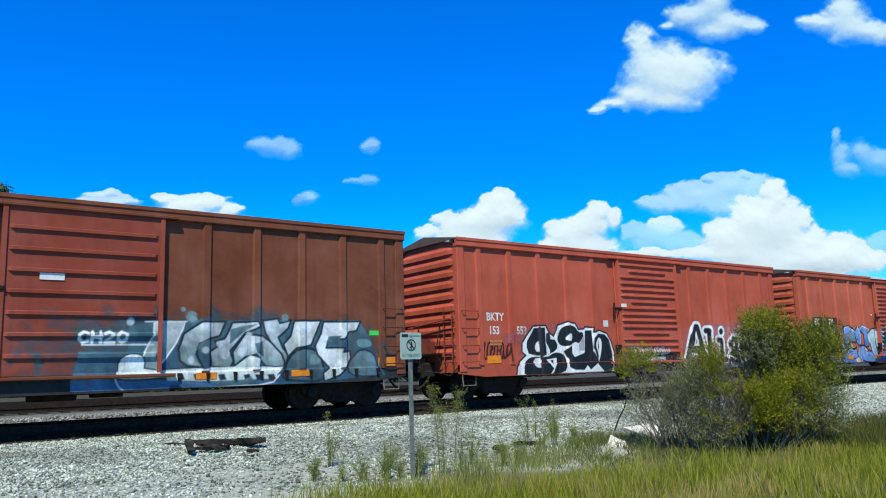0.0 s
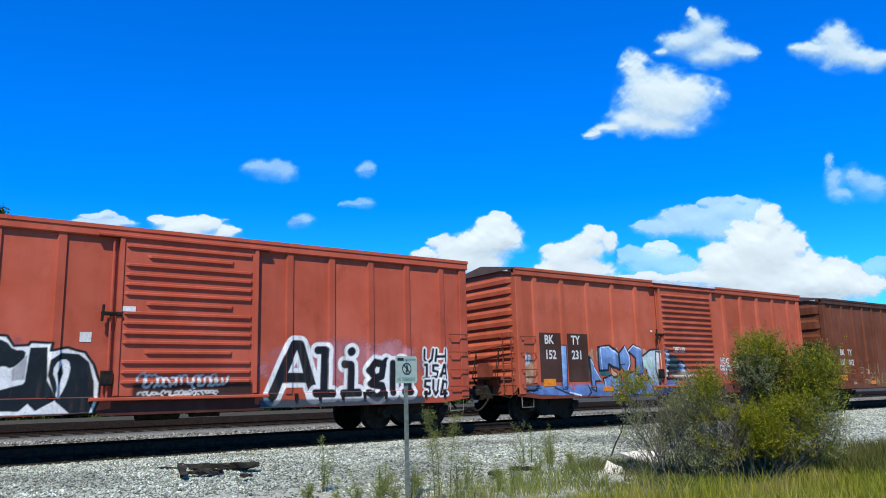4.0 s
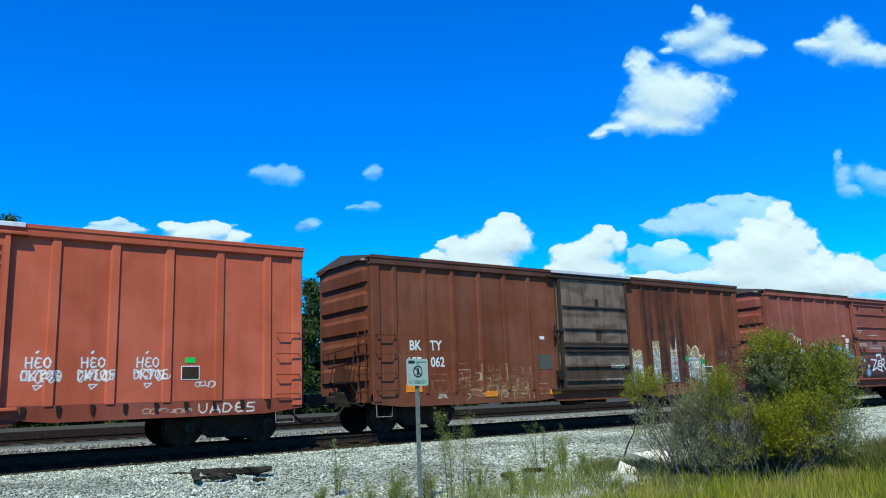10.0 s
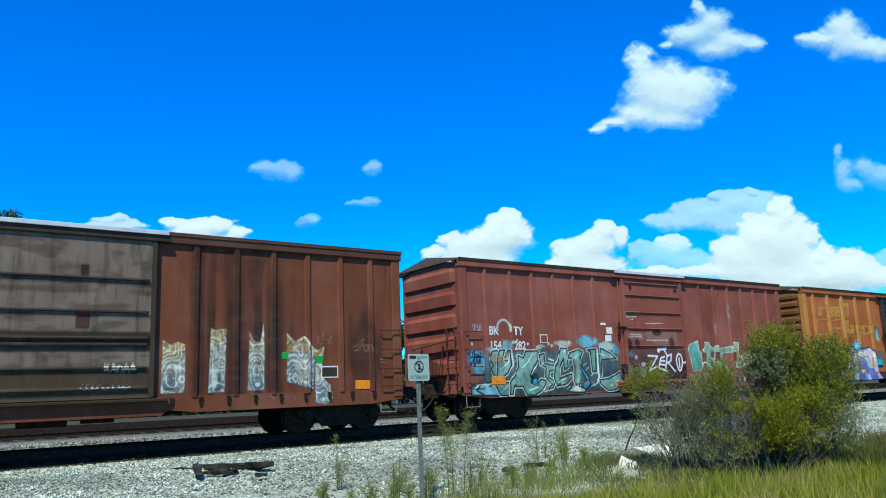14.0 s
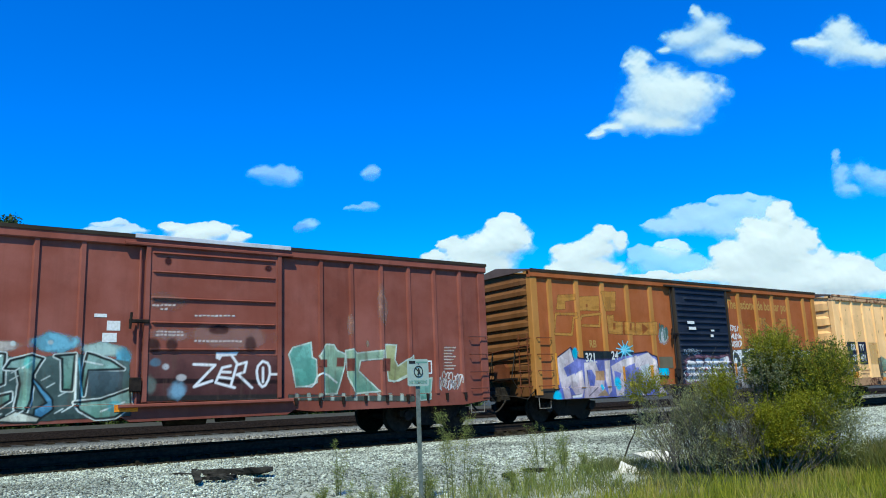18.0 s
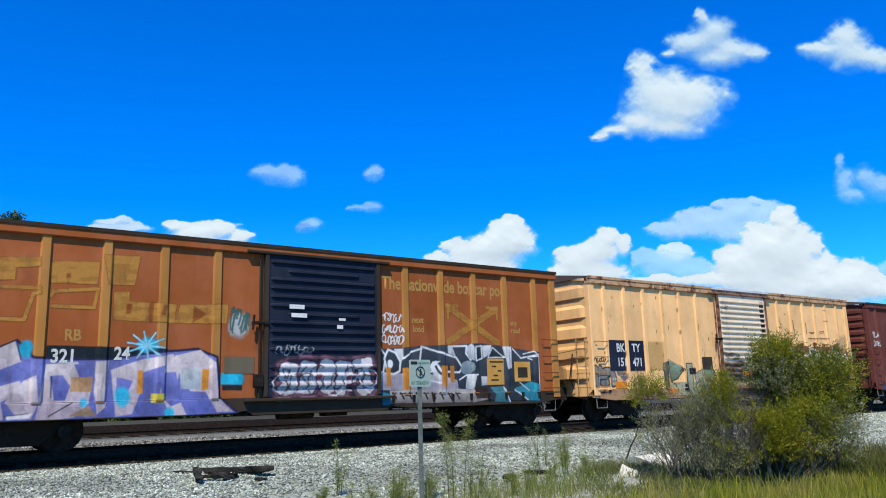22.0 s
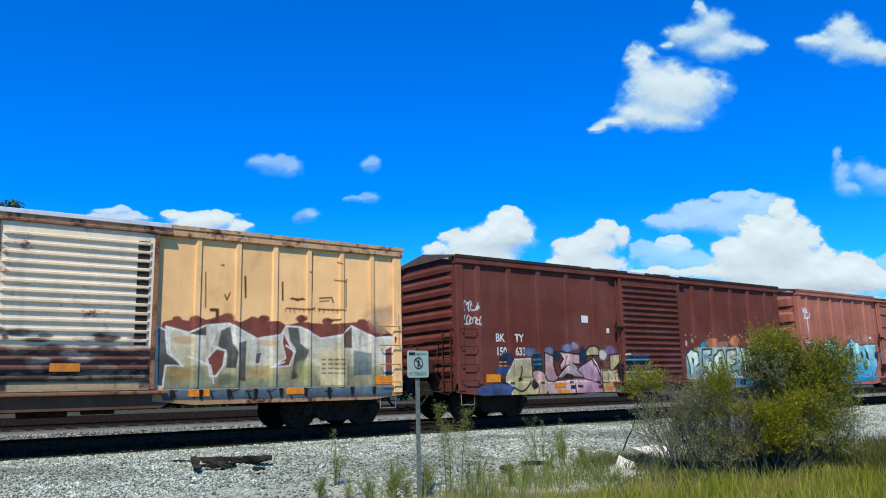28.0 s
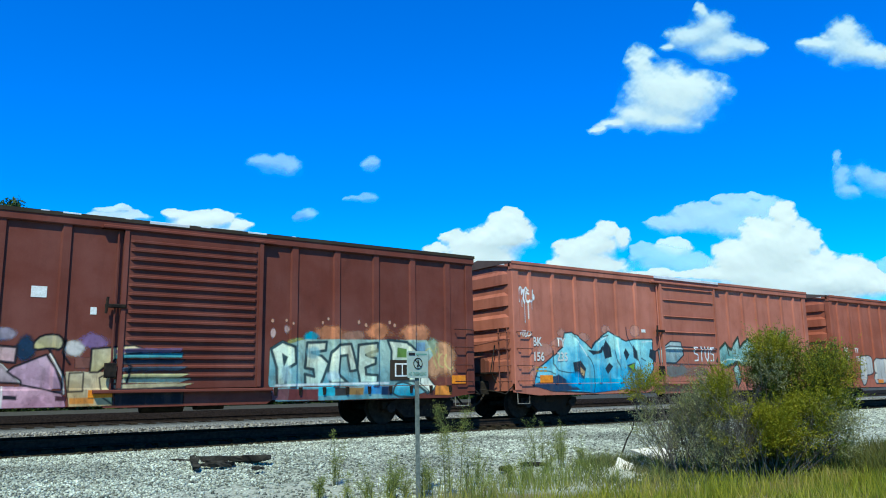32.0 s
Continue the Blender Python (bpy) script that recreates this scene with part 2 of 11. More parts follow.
GLYPH = {
    "T": (((0, 1), (1, 1)), ((.5, 1), (.5, 0))),
    "I": (((.5, 1), (.5, 0)),),
    "K": (((.05, 1), (.05, 0)), ((.9, 1), (.08, .45), (.95, 0))),
    "A": (((0, 0), (.45, 1), (.6, 1), (1, 0)), ((.22, .34), (.8, .34))),
    "l": (((.2, 1), (.5, 1), (.5, 0)), ((.15, 0), (.85, 0))),
    "i": (((.2, .68), (.5, .68), (.5, 0)), ((.15, 0), (.85, 0)), ((.48, .98), (.54, 1))),
    "g": (((.8, .7), (.4, .75), (.15, .55), (.4, .36), (.72, .42), (.8, .7), (.95, .78)), ((.4, .36), (.2, .22), (.75, .18), (.85, .02), (.5, -.12), (.12, 0))),
    "n": (((.1, 0), (.1, .7)), ((.1, .55), (.5, .76), (.85, .6), (.85, 0)), ((.7, 0), (1, 0))),
    "Z": (((0, .95), (.95, 1), (.05, .05), (1, 0)),),
    "E": (((.95, 1), (.1, .95), (.05, .03), (1, 0)), ((.1, .52), (.75, .52))),
    "R": (((.1, 0), (.1, 1), (.7, 1), (.9, .75), (.65, .5), (.15, .48)), ((.45, .48), (1, 0))),
    "O": (((.5, 1), (.1, .75), (.1, .25), (.5, 0), (.9, .25), (.9, .75), (.5, 1)),),
    "C": (((.95, .85), (.5, 1), (.1, .7), (.1, .3), (.5, 0), (.95, .15)),),
    "H": (((.1, 0), (.1, 1)), ((.9, 0), (.9, 1)), ((.1, .5), (.9, .5))),
    "2": (((.1, .8), (.5, 1), (.9, .75), (.1, 0), (.95, 0)),),
    "a": (((.15, 0), (.3, 1), (.75, .95), (.9, .7), (.35, .52), (.95, .3), (.75, .03), (.1, .05)),),
    "b": (((.9, .9), (.35, 1), (.12, .6), (.35, .5), (.7, .5)), ((.3, .5), (.1, .25), (.4, 0), (.95, .12))),
    "c": (((.15, 1), (.1, 0), (.95, .05)), ((.15, .95), (.85, .9), (.8, .55))),
    "d": (((.1, .05), (.15, 1), (.7, .9), (.95, .5), (.6, .08), (.1, .05)),),
    "e": (((0, .95), (1, 1)), ((.5, .97), (.5, 0)), ((.2, 0), (.8, .03))),
    "f": (((.05, 1), (.3, .05), (.55, .7), (.75, .02), (1, 1)),),
    "h": (((.1, 1), (.12, 0)), ((.12, .4), (.9, 1)), ((.3, .5), (.95, 0))),
    "k": (((.9, .95), (.2, .95), (.15, .55), (.85, .45), (.8, .05), (.1, .03)),),
    "m": (((.1, 1), (.15, .3), (.5, 0), (.85, .3), (.9, 1)),),
    "p": (((.12, 0), (.12, 1), (.8, .95), (.85, .55), (.2, .45)),),
}


class Spray:
    """A patch of a car's side on which paint is laid in layers."""

    def __init__(self, x0, x1, z0, z1, step=0.022):
        self.xs, self.zs = np.arange(x0, x1 + step, step), np.arange(z0, z1 + step, step)
        self.X, self.Z = np.meshgrid(self.xs, self.zs)
        self.c = np.zeros((*self.X.shape, 4))

    def lay(self, cover, col):
        """Paint of a colour, or an array of colours, by cover 0 to 1."""
        col = np.asarray(col, float)
        a = cover[..., None]
        old = self.c[..., 3:4]
        out = a + old * (1 - a)
        self.c[..., :3] = np.where(out > 1e-4, (col * a + self.c[..., :3] * old * (1 - a)) / np.maximum(out, 1e-4), self.c[..., :3])
        self.c[..., 3:4] = out

    def haze(self, cx, cz, rx, rz, col, strength=0.7, seed=0):
        d = np.hypot((self.X - cx) / rx, (self.Z - cz) / rz) + 0.7 * (fbm(self.X * 4, self.Z * 4, seed) - 0.5)
        self.lay(strength * smooth(1.0, 0.55, d), col)

    def line(self, pts, w, col, strength=1.0):
        self.lay(strength * smooth(w * 0.5 + 0.014, w * 0.5 - 0.014, reach(self.X, self.Z, pts)), col)

    def rect(self, x0, x1, z0, z1, col, strength=1.0, soft=0.012):
        m = smooth(-soft, soft, self.X - x0) * smooth(-soft, soft, x1 - self.X) * smooth(-soft, soft, self.Z - z0) * smooth(-soft, soft, z1 - self.Z)
        self.lay(m * strength, col)

    def poly(self, pts, col, edge=None, w=0.04):
        """A flat painted shape; col may run from a low to a high colour."""
        X = self.X + 0.02 * (fbm(self.X * 5, self.Z * 5, 3) - 0.5)
        Z = self.Z + 0.02 * (fbm(self.X * 5 + 4, self.Z * 5, 9) - 0.5)
        inside = np.zeros(X.shape, bool)
        loop = pts + pts[:1]
        for (ax, az), (bx, bz) in zip(loop, loop[1:]):
            if az != bz:
                inside ^= ((az > Z) != (bz > Z)) & (X < (bx - ax) * (Z - az) / (bz - az) + ax)
        d = reach(X, Z, loop)
        d = np.where(inside, -d, d)
        if edge is not None:
            self.lay(smooth(w * 0.5 + 0.014, w * 0.5 - 0.014, d), edge)
        if isinstance(col[0], tuple):
            lo, hi = min(p[1] for p in pts), max(p[1] for p in pts)
            k = np.clip((self.Z - lo) / (hi - lo) + 1.1 * (fbm(self.X * 3.0, self.Z * 3.0, 17) - 0.5), 0, 1)[..., None]
            col = np.asarray(col[0]) * (1 - k) + np.asarray(col[1]) * k
        self.lay(smooth(0.014, -0.014, d + (w * 0.5 if edge is not None else 0)), col)

    def piece(self, words, x0, z0, w, h, fat, low, high, edge, halo=None, shine=None, seed=0, slant=0.1, rim=0.05, wild=0.12, depth=None):
        """Fat outlined letters side by side, each fill running from a low to a high colour."""
        rng = np.random.RandomState(seed + 5)
        slot = w / len(words)
        warp = 0.10 * wild / 0.12
        X = self.X + warp * (fbm(self.X * 1.7, self.Z * 1.7, seed) - 0.5) * 2
        Z = self.Z + warp * (fbm(self.X * 1.7 + 9, self.Z * 1.7, seed + 3) - 0.5) * 2
        jobs = []
        for k, ch in enumerate(words):
            bx, bz = x0 + k * slot + fat * 0.5, z0 + fat * 0.5 + rng.uniform(-.04, .06) * h * wild * 4
            sw, sh = slot * 1.06 - fat * 0.8, h - fat + rng.uniform(-.1, .1) * h * wild * 4
            d = np.full(X.shape, 9.0)
            for st in GLYPH[ch]:
                d = np.minimum(d, reach(X, Z, [(bx + u * sw + slant * v * sh, bz + v * sh) for u, v in st]))
            jobs.append(d)
        whole = np.minimum.reduce(jobs)
        if halo is not None:
            rough = 0.12 * (fbm(self.X * 5, self.Z * 5, seed + 7) - 0.5)
            self.lay(smooth(fat * 0.5 + rim + 0.13, fat * 0.5 + rim + 0.02, whole + rough), halo)
        if depth is not None:
            for d in jobs:
                k = max(1, int(0.07 / (self.xs[1] - self.xs[0])))
                self.lay(smooth(fat * 0.5 + 0.02, fat * 0.5 - 0.01, np.roll(np.roll(d, k, 1), -k, 0)), depth)
        tone = np.clip((self.Z - z0) / h + 0.7 * (fbm(self.X * 2.2, self.Z * 2.2, seed + 11) - 0.5), 0, 1)[..., None]
        fill = np.asarray(low) * (1 - tone) + np.asarray(high) * tone
        for d in jobs:
            self.lay(smooth(fat * 0.5 + rim + 0.014, fat * 0.5 + rim - 0.014, d), edge)
            self.lay(smooth(fat * 0.5 + 0.014, fat * 0.5 - 0.014, d), fill)
            if shine is not None:
                k = max(1, int(0.04 / (self.xs[1] - self.xs[0])))
                g = np.roll(np.roll(d, -k, 1), k, 0)
                self.lay(0.85 * smooth(0.03, 0.012, np.abs(g - fat * 0.24)) * (fbm(self.X * 1.3, self.Z * 1.3, seed + 21) > 0.52), shine)

    def tag(self, words, x0, z0, w, h, col, fat=0.035, seed=0, strength=0.95):
        """Thin hand-drawn letters."""
        slot = w / len(words)
        X = self.X + 0.05 * h * (fbm(self.X * 4 / h, self.Z * 4 / h, seed) - 0.5) * 4
        for k, ch in enumerate(words):
            for st in GLYPH[ch]:
                d = reach(X, self.Z, [(x0 + (k + u * 0.82) * slot, z0 + v * h) for u, v in st])
                self.lay(strength * smooth(fat * 0.5 + 0.012, fat * 0.5 - 0.008, d), col)

    def scribble(self, x0, z0, w, h, col, fat=0.03, seed=0, n=14, strength=0.9):
        """A quick looping hand: arches, loops and strokes run together, with lifts."""
        rng = np.random.RandomState(seed)
        n = max(4, int(n * 0.7))
        for k in range(n):
            cx, cz = x0 + w * (k + 0.5) / n, z0 + h * rng.uniform(0.38, 0.6)
            rx, rz = w / n * rng.uniform(0.4, 0.75), h * rng.uniform(0.22, 0.5)
            a0, turn = rng.uniform(0, 6.28), rng.choice((-1, 1)) * rng.uniform(2.2, 6.0)
            sl = rng.uniform(0.05, 0.3)
            pts = []
            for i in range(9):
                a = a0 + turn * i / 8
                pts.append((cx + rx * math.cos(a) + sl * rz * math.sin(a), cz + rz * math.sin(a)))
            if rng.rand() < 0.6:
                pts.append((pts[-1][0] + w / n * rng.uniform(0.2, 0.9), z0 + h * rng.uniform(0, 1)))
            self.lay(strength * smooth(fat * 0.5 + 0.012, fat * 0.5 - 0.008, reach(self.X, self.Z, pts)), col)

    def mottle(self, a, seed=0):
        """Shades of the same paint where the can passed twice or thinly."""
        k = smooth(0.44, 0.54, fbm(self.X * 2.3, self.Z * 1.9, seed)) + smooth(0.47, 0.53, fbm(self.X * 5 + self.Z * 2, self.Z * 4, seed + 5)) - 1
        self.c[..., :3] *= (1 + a * k)[..., None]

    def wear(self, amount, seed=0):
        n = fbm(self.X * 3, self.Z * 9, seed, 5)
        self.c[..., 3] *= 1 - amount * smooth(0.48, 0.62, n)

    def onto(self, car, name, label):
        """Lays the patch on a car's side, over posts, panels and door."""
        X, Z, c = self.X, self.Z, self.c
        foot = 0.65 + np.where(X < 0.9, (0.9 - X) * 0.11, 0) + np.where(X > LENGTH - 0.9, (X - LENGTH + 0.9) * 0.11, 0)
        c[..., 3] = np.where((Z < foot) | (X < 0.0) | (X > LENGTH), 0, c[..., 3])
        y = car_depth(car, X, Z) - 0.005
        nz, nx = X.shape
        idx = np.arange(nz * nx).reshape(nz, nx)
        keep = np.maximum.reduce((c[:-1, :-1, 3], c[1:, :-1, 3], c[:-1, 1:, 3], c[1:, 1:, 3])) > 0.03
        quads = np.stack((idx[:-1, :-1], idx[:-1, 1:], idx[1:, 1:], idx[1:, :-1]), -1)[keep]
        used = np.zeros(nz * nx, bool)
        used[quads.ravel()] = True
        remap = np.cumsum(used) - 1
        verts = np.stack((X, y, Z), -1).reshape(-1, 3)[used]
        me = mesh_of(name, verts, remap[quads], SPRAY)
        at = me.color_attributes.new("paint", "FLOAT_COLOR", "POINT")
        at.data.foreach_set("color", c.reshape(-1, 4)[used].ravel())
        return part(name, me, None, car["root"], label)


# ---- boxcars ----
LENGTH, WIDE = 15.8, 3.1
PANEL = 0.055           # panels lie behind the post faces
DOOR = (6.52, 9.58)
EAVE, SILL, FLOOR = 4.48, 0.60, 0.98
POSTS = {1: (0.78, 1.92, 3.08, 4.25, 5.42, 10.43, 11.56, 12.68, 13.80, 14.93),
         2: (0.70, 1.64, 2.58, 3.52, 4.45, 5.38, 10.48, 11.40, 12.30, 13.17, 14.06, 14.92),
         3: (0.92, 1.84, 2.70, 3.56, 4.43, 5.29, 10.67, 11.52, 12.39, 13.23, 14.05, 14.91),
         4: (0.78, 1.92, 3.08, 4.25, 5.42, 10.56, 11.74, 12.88, 14.00, 15.12)}
POST_W = {1: 0.15, 2: 0.10, 3: 0.08, 4: 0.15}


def car_depth(car, X, Z):
    """How far in the surface of a side lies at places along it."""
    y = np.full(X.shape, PANEL)
    half = POST_W[car["style"]] * 0.5
    for p in POSTS[car["style"]]:
        y = np.where(Z > FLOOR, np.minimum(y, PANEL * np.clip((np.abs(X - p) - half) / 0.045, 0, 1)), y)
    y = np.where((X < 0.24) | (X > LENGTH - 0.24), 0.0, y)
    y = np.where((Z < FLOOR), 0.025, y)
    door = (X > DOOR[0]) & (X < DOOR[1])
    y = np.where(door & (Z > FLOOR), -0.05, y)
    y = np.where(door & (Z <= FLOOR) & (Z > FLOOR - 0.09), -0.09, y)
    y = np.where(door & (Z <= FLOOR - 0.09), 0.03, y)
    for a, b, x0, x1 in car["ribs"]:
        y = np.where((X > x0) & (X < x1) & (Z > a) & (Z < b), -0.105, y)
    return y


def door_ribs(kind):
    """Heights and reach of the pressed ribs of a door."""
    a, b = DOOR[0] + 0.12, DOOR[1] - 0.12
    if kind == "mixed":
        out = []
        for k in range(15):
            z = 1.22 + k * 0.204
            short = 0.45 if k in (3, 8, 13) else 0.0
            out.append((z, z + 0.085, a + short, b - short))
        return out
    if kind == "fine":
        return [(1.2 + k * 0.187, 1.2 + k * 0.187 + 0.08, a, b) for k in range(16)]
    if kind == "wide":
        return [(1.30 + k * 0.42, 1.30 + k * 0.42 + 0.10, a, b) for k in range(7)]
    if kind == "bars":
        return [(z, z + 0.07, a, b) for z in (1.15, 1.56, 2.03, 2.17, 2.72, 3.40)]
    return [(z, z + 0.05, a, b) for z in (2.05, 2.62, 3.15, 3.71, 4.12)]


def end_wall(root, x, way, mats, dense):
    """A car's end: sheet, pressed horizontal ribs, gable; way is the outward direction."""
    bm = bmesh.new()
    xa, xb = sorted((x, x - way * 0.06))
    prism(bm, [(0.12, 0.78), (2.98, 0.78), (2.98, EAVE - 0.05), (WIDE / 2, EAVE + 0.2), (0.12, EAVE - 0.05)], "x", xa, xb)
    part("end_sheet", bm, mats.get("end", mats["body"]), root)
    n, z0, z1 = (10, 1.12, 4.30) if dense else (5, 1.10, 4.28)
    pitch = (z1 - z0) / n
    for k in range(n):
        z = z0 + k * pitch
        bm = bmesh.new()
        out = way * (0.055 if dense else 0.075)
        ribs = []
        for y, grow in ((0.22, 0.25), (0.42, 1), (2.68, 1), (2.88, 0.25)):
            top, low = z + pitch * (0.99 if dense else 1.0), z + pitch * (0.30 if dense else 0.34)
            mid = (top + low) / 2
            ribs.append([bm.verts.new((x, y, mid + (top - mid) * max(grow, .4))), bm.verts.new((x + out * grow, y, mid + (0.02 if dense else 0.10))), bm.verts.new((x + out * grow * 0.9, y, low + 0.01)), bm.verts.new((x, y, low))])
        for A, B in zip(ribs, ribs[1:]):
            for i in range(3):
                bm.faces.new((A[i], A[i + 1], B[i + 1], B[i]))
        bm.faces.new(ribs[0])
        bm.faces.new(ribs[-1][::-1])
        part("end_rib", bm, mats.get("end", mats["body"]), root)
    bm = bmesh.new()
    prism(bm, [(0.06, EAVE - 0.12), (WIDE / 2, EAVE + 0.13), (WIDE - 0.06, EAVE - 0.12), (WIDE - 0.06, EAVE - 0.02), (WIDE / 2, EAVE + 0.24), (0.06, EAVE - 0.02)], "x", *sorted((x, x + way * 0.07)))
    part("end_cap", bm, mats["roof_edge"], root)


def rung(root, ends, mats, name="ladder_rung", r=0.014):
    bm = bmesh.new()
    a, b = Vector(ends[0]), Vector(ends[1])
    out = Vector(ends[2])
    tube(bm, [a, a + out, b + out, b], r)
    part(name, bm, mats["iron"], root)


def truck(root, x):
    """A two-axle freight truck; its wheelsets turn."""
    bm = bmesh.new()
    for y in (0.42,):
        prism(bm, [(x - 1.12, .40), (x - 1.12, .56), (x - .62, .62), (x - .4, .86), (x + .4, .86), (x + .62, .62), (x + 1.12, .56), (x + 1.12, .40), (x + .72, .40), (x + .45, .16), (x - .45, .16), (x - .72, .40)], "y", y - 0.07, y + 0.07)
    frame_part = part("truck_frame", bm, UNDER, root)
    bm = bmesh.new()
    prism(bm, [(x - 1.12, .40), (x - 1.12, .56), (x - .62, .62), (x - .4, .86), (x + .4, .86), (x + .62, .62), (x + 1.12, .56), (x + 1.12, .40), (x + .72, .40), (x + .45, .16), (x - .45, .16), (x - .72, .40)], "y", WIDE - 0.49, WIDE - 0.35)
    part("far_side_frame", bm, UNDER, frame_part)
    bm = bmesh.new()
    box(bm, x - 0.18, x + 0.18, 0.3, WIDE - 0.3, 0.45, 0.78, 0.05)
    part("bolster", bm, UNDER, frame_part)
    bm = bmesh.new()
    for dx in (-0.16, 0, 0.16):
        for y in (0.42, WIDE - 0.42):
            tube(bm, [(x + dx, y, 0.24), (x + dx, y, 0.5)], 0.06, 8)
    part("spring_nest", bm, WHEEL, frame_part)
    sets = []
    for ax in (x - 0.89, x + 0.89):
        if "wheelset" not in SHARED:
            bm = bmesh.new()
            for y, s in ((WIDE / 2 - 0.75, 1), (WIDE / 2 + 0.75, -1)):
                prof = ((0.10, -0.08), (0.42, -0.075), (0.42, 0.05), (0.455, 0.06), (0.455, 0.085), (0.38, 0.085), (0.33, 0.0), (0.12, 0.02), (0.10, 0.09))
                rings = []
                for k in range(28):
                    a = k * 2 * math.pi / 28
                    rings.append([bm.verts.new((r * math.cos(a), y - WIDE / 2 + s * w, r * math.sin(a))) for r, w in prof])
                for k in range(28):
                    A, B = rings[k], rings[(k + 1) % 28]
                    for i in range(len(prof)):
                        bm.faces.new((A[i], A[(i + 1) % len(prof)], B[(i + 1) % len(prof)], B[i]))
            tube(bm, [(0, -1.22, 0), (0, 1.22, 0)], 0.085, 10)
            tube(bm, [(0, -1.26, 0), (0, -1.05, 0)], 0.13, 8)
            tube(bm, [(0, 1.05, 0), (0, 1.26, 0)], 0.13, 8)
            bmesh.ops.recalc_face_normals(bm, faces=bm.faces)
            SHARED["wheelset"] = bpy.data.meshes.new("wheelset")
            bm.to_mesh(SHARED["wheelset"])
            bm.free()
            SHARED["wheelset"].materials.append(WHEEL)
        w = part("wheelset", SHARED["wheelset"], None, frame_part)
        WHEELS.append((w, ax))
    return frame_part


STIRRUP = rough_stuff("bare_grey_iron", ((0.15, 0.135, 0.115), (0.27, 0.25, 0.21)), 14, 0.6, 0.1)
COUPLER = rough_stuff("grimy_coupler", ((0.016, 0.014, 0.012), (0.038, 0.032, 0.026)), 9, 0.8, 0.3)
SHARED, WHEELS, TRAIN = {}, [], []


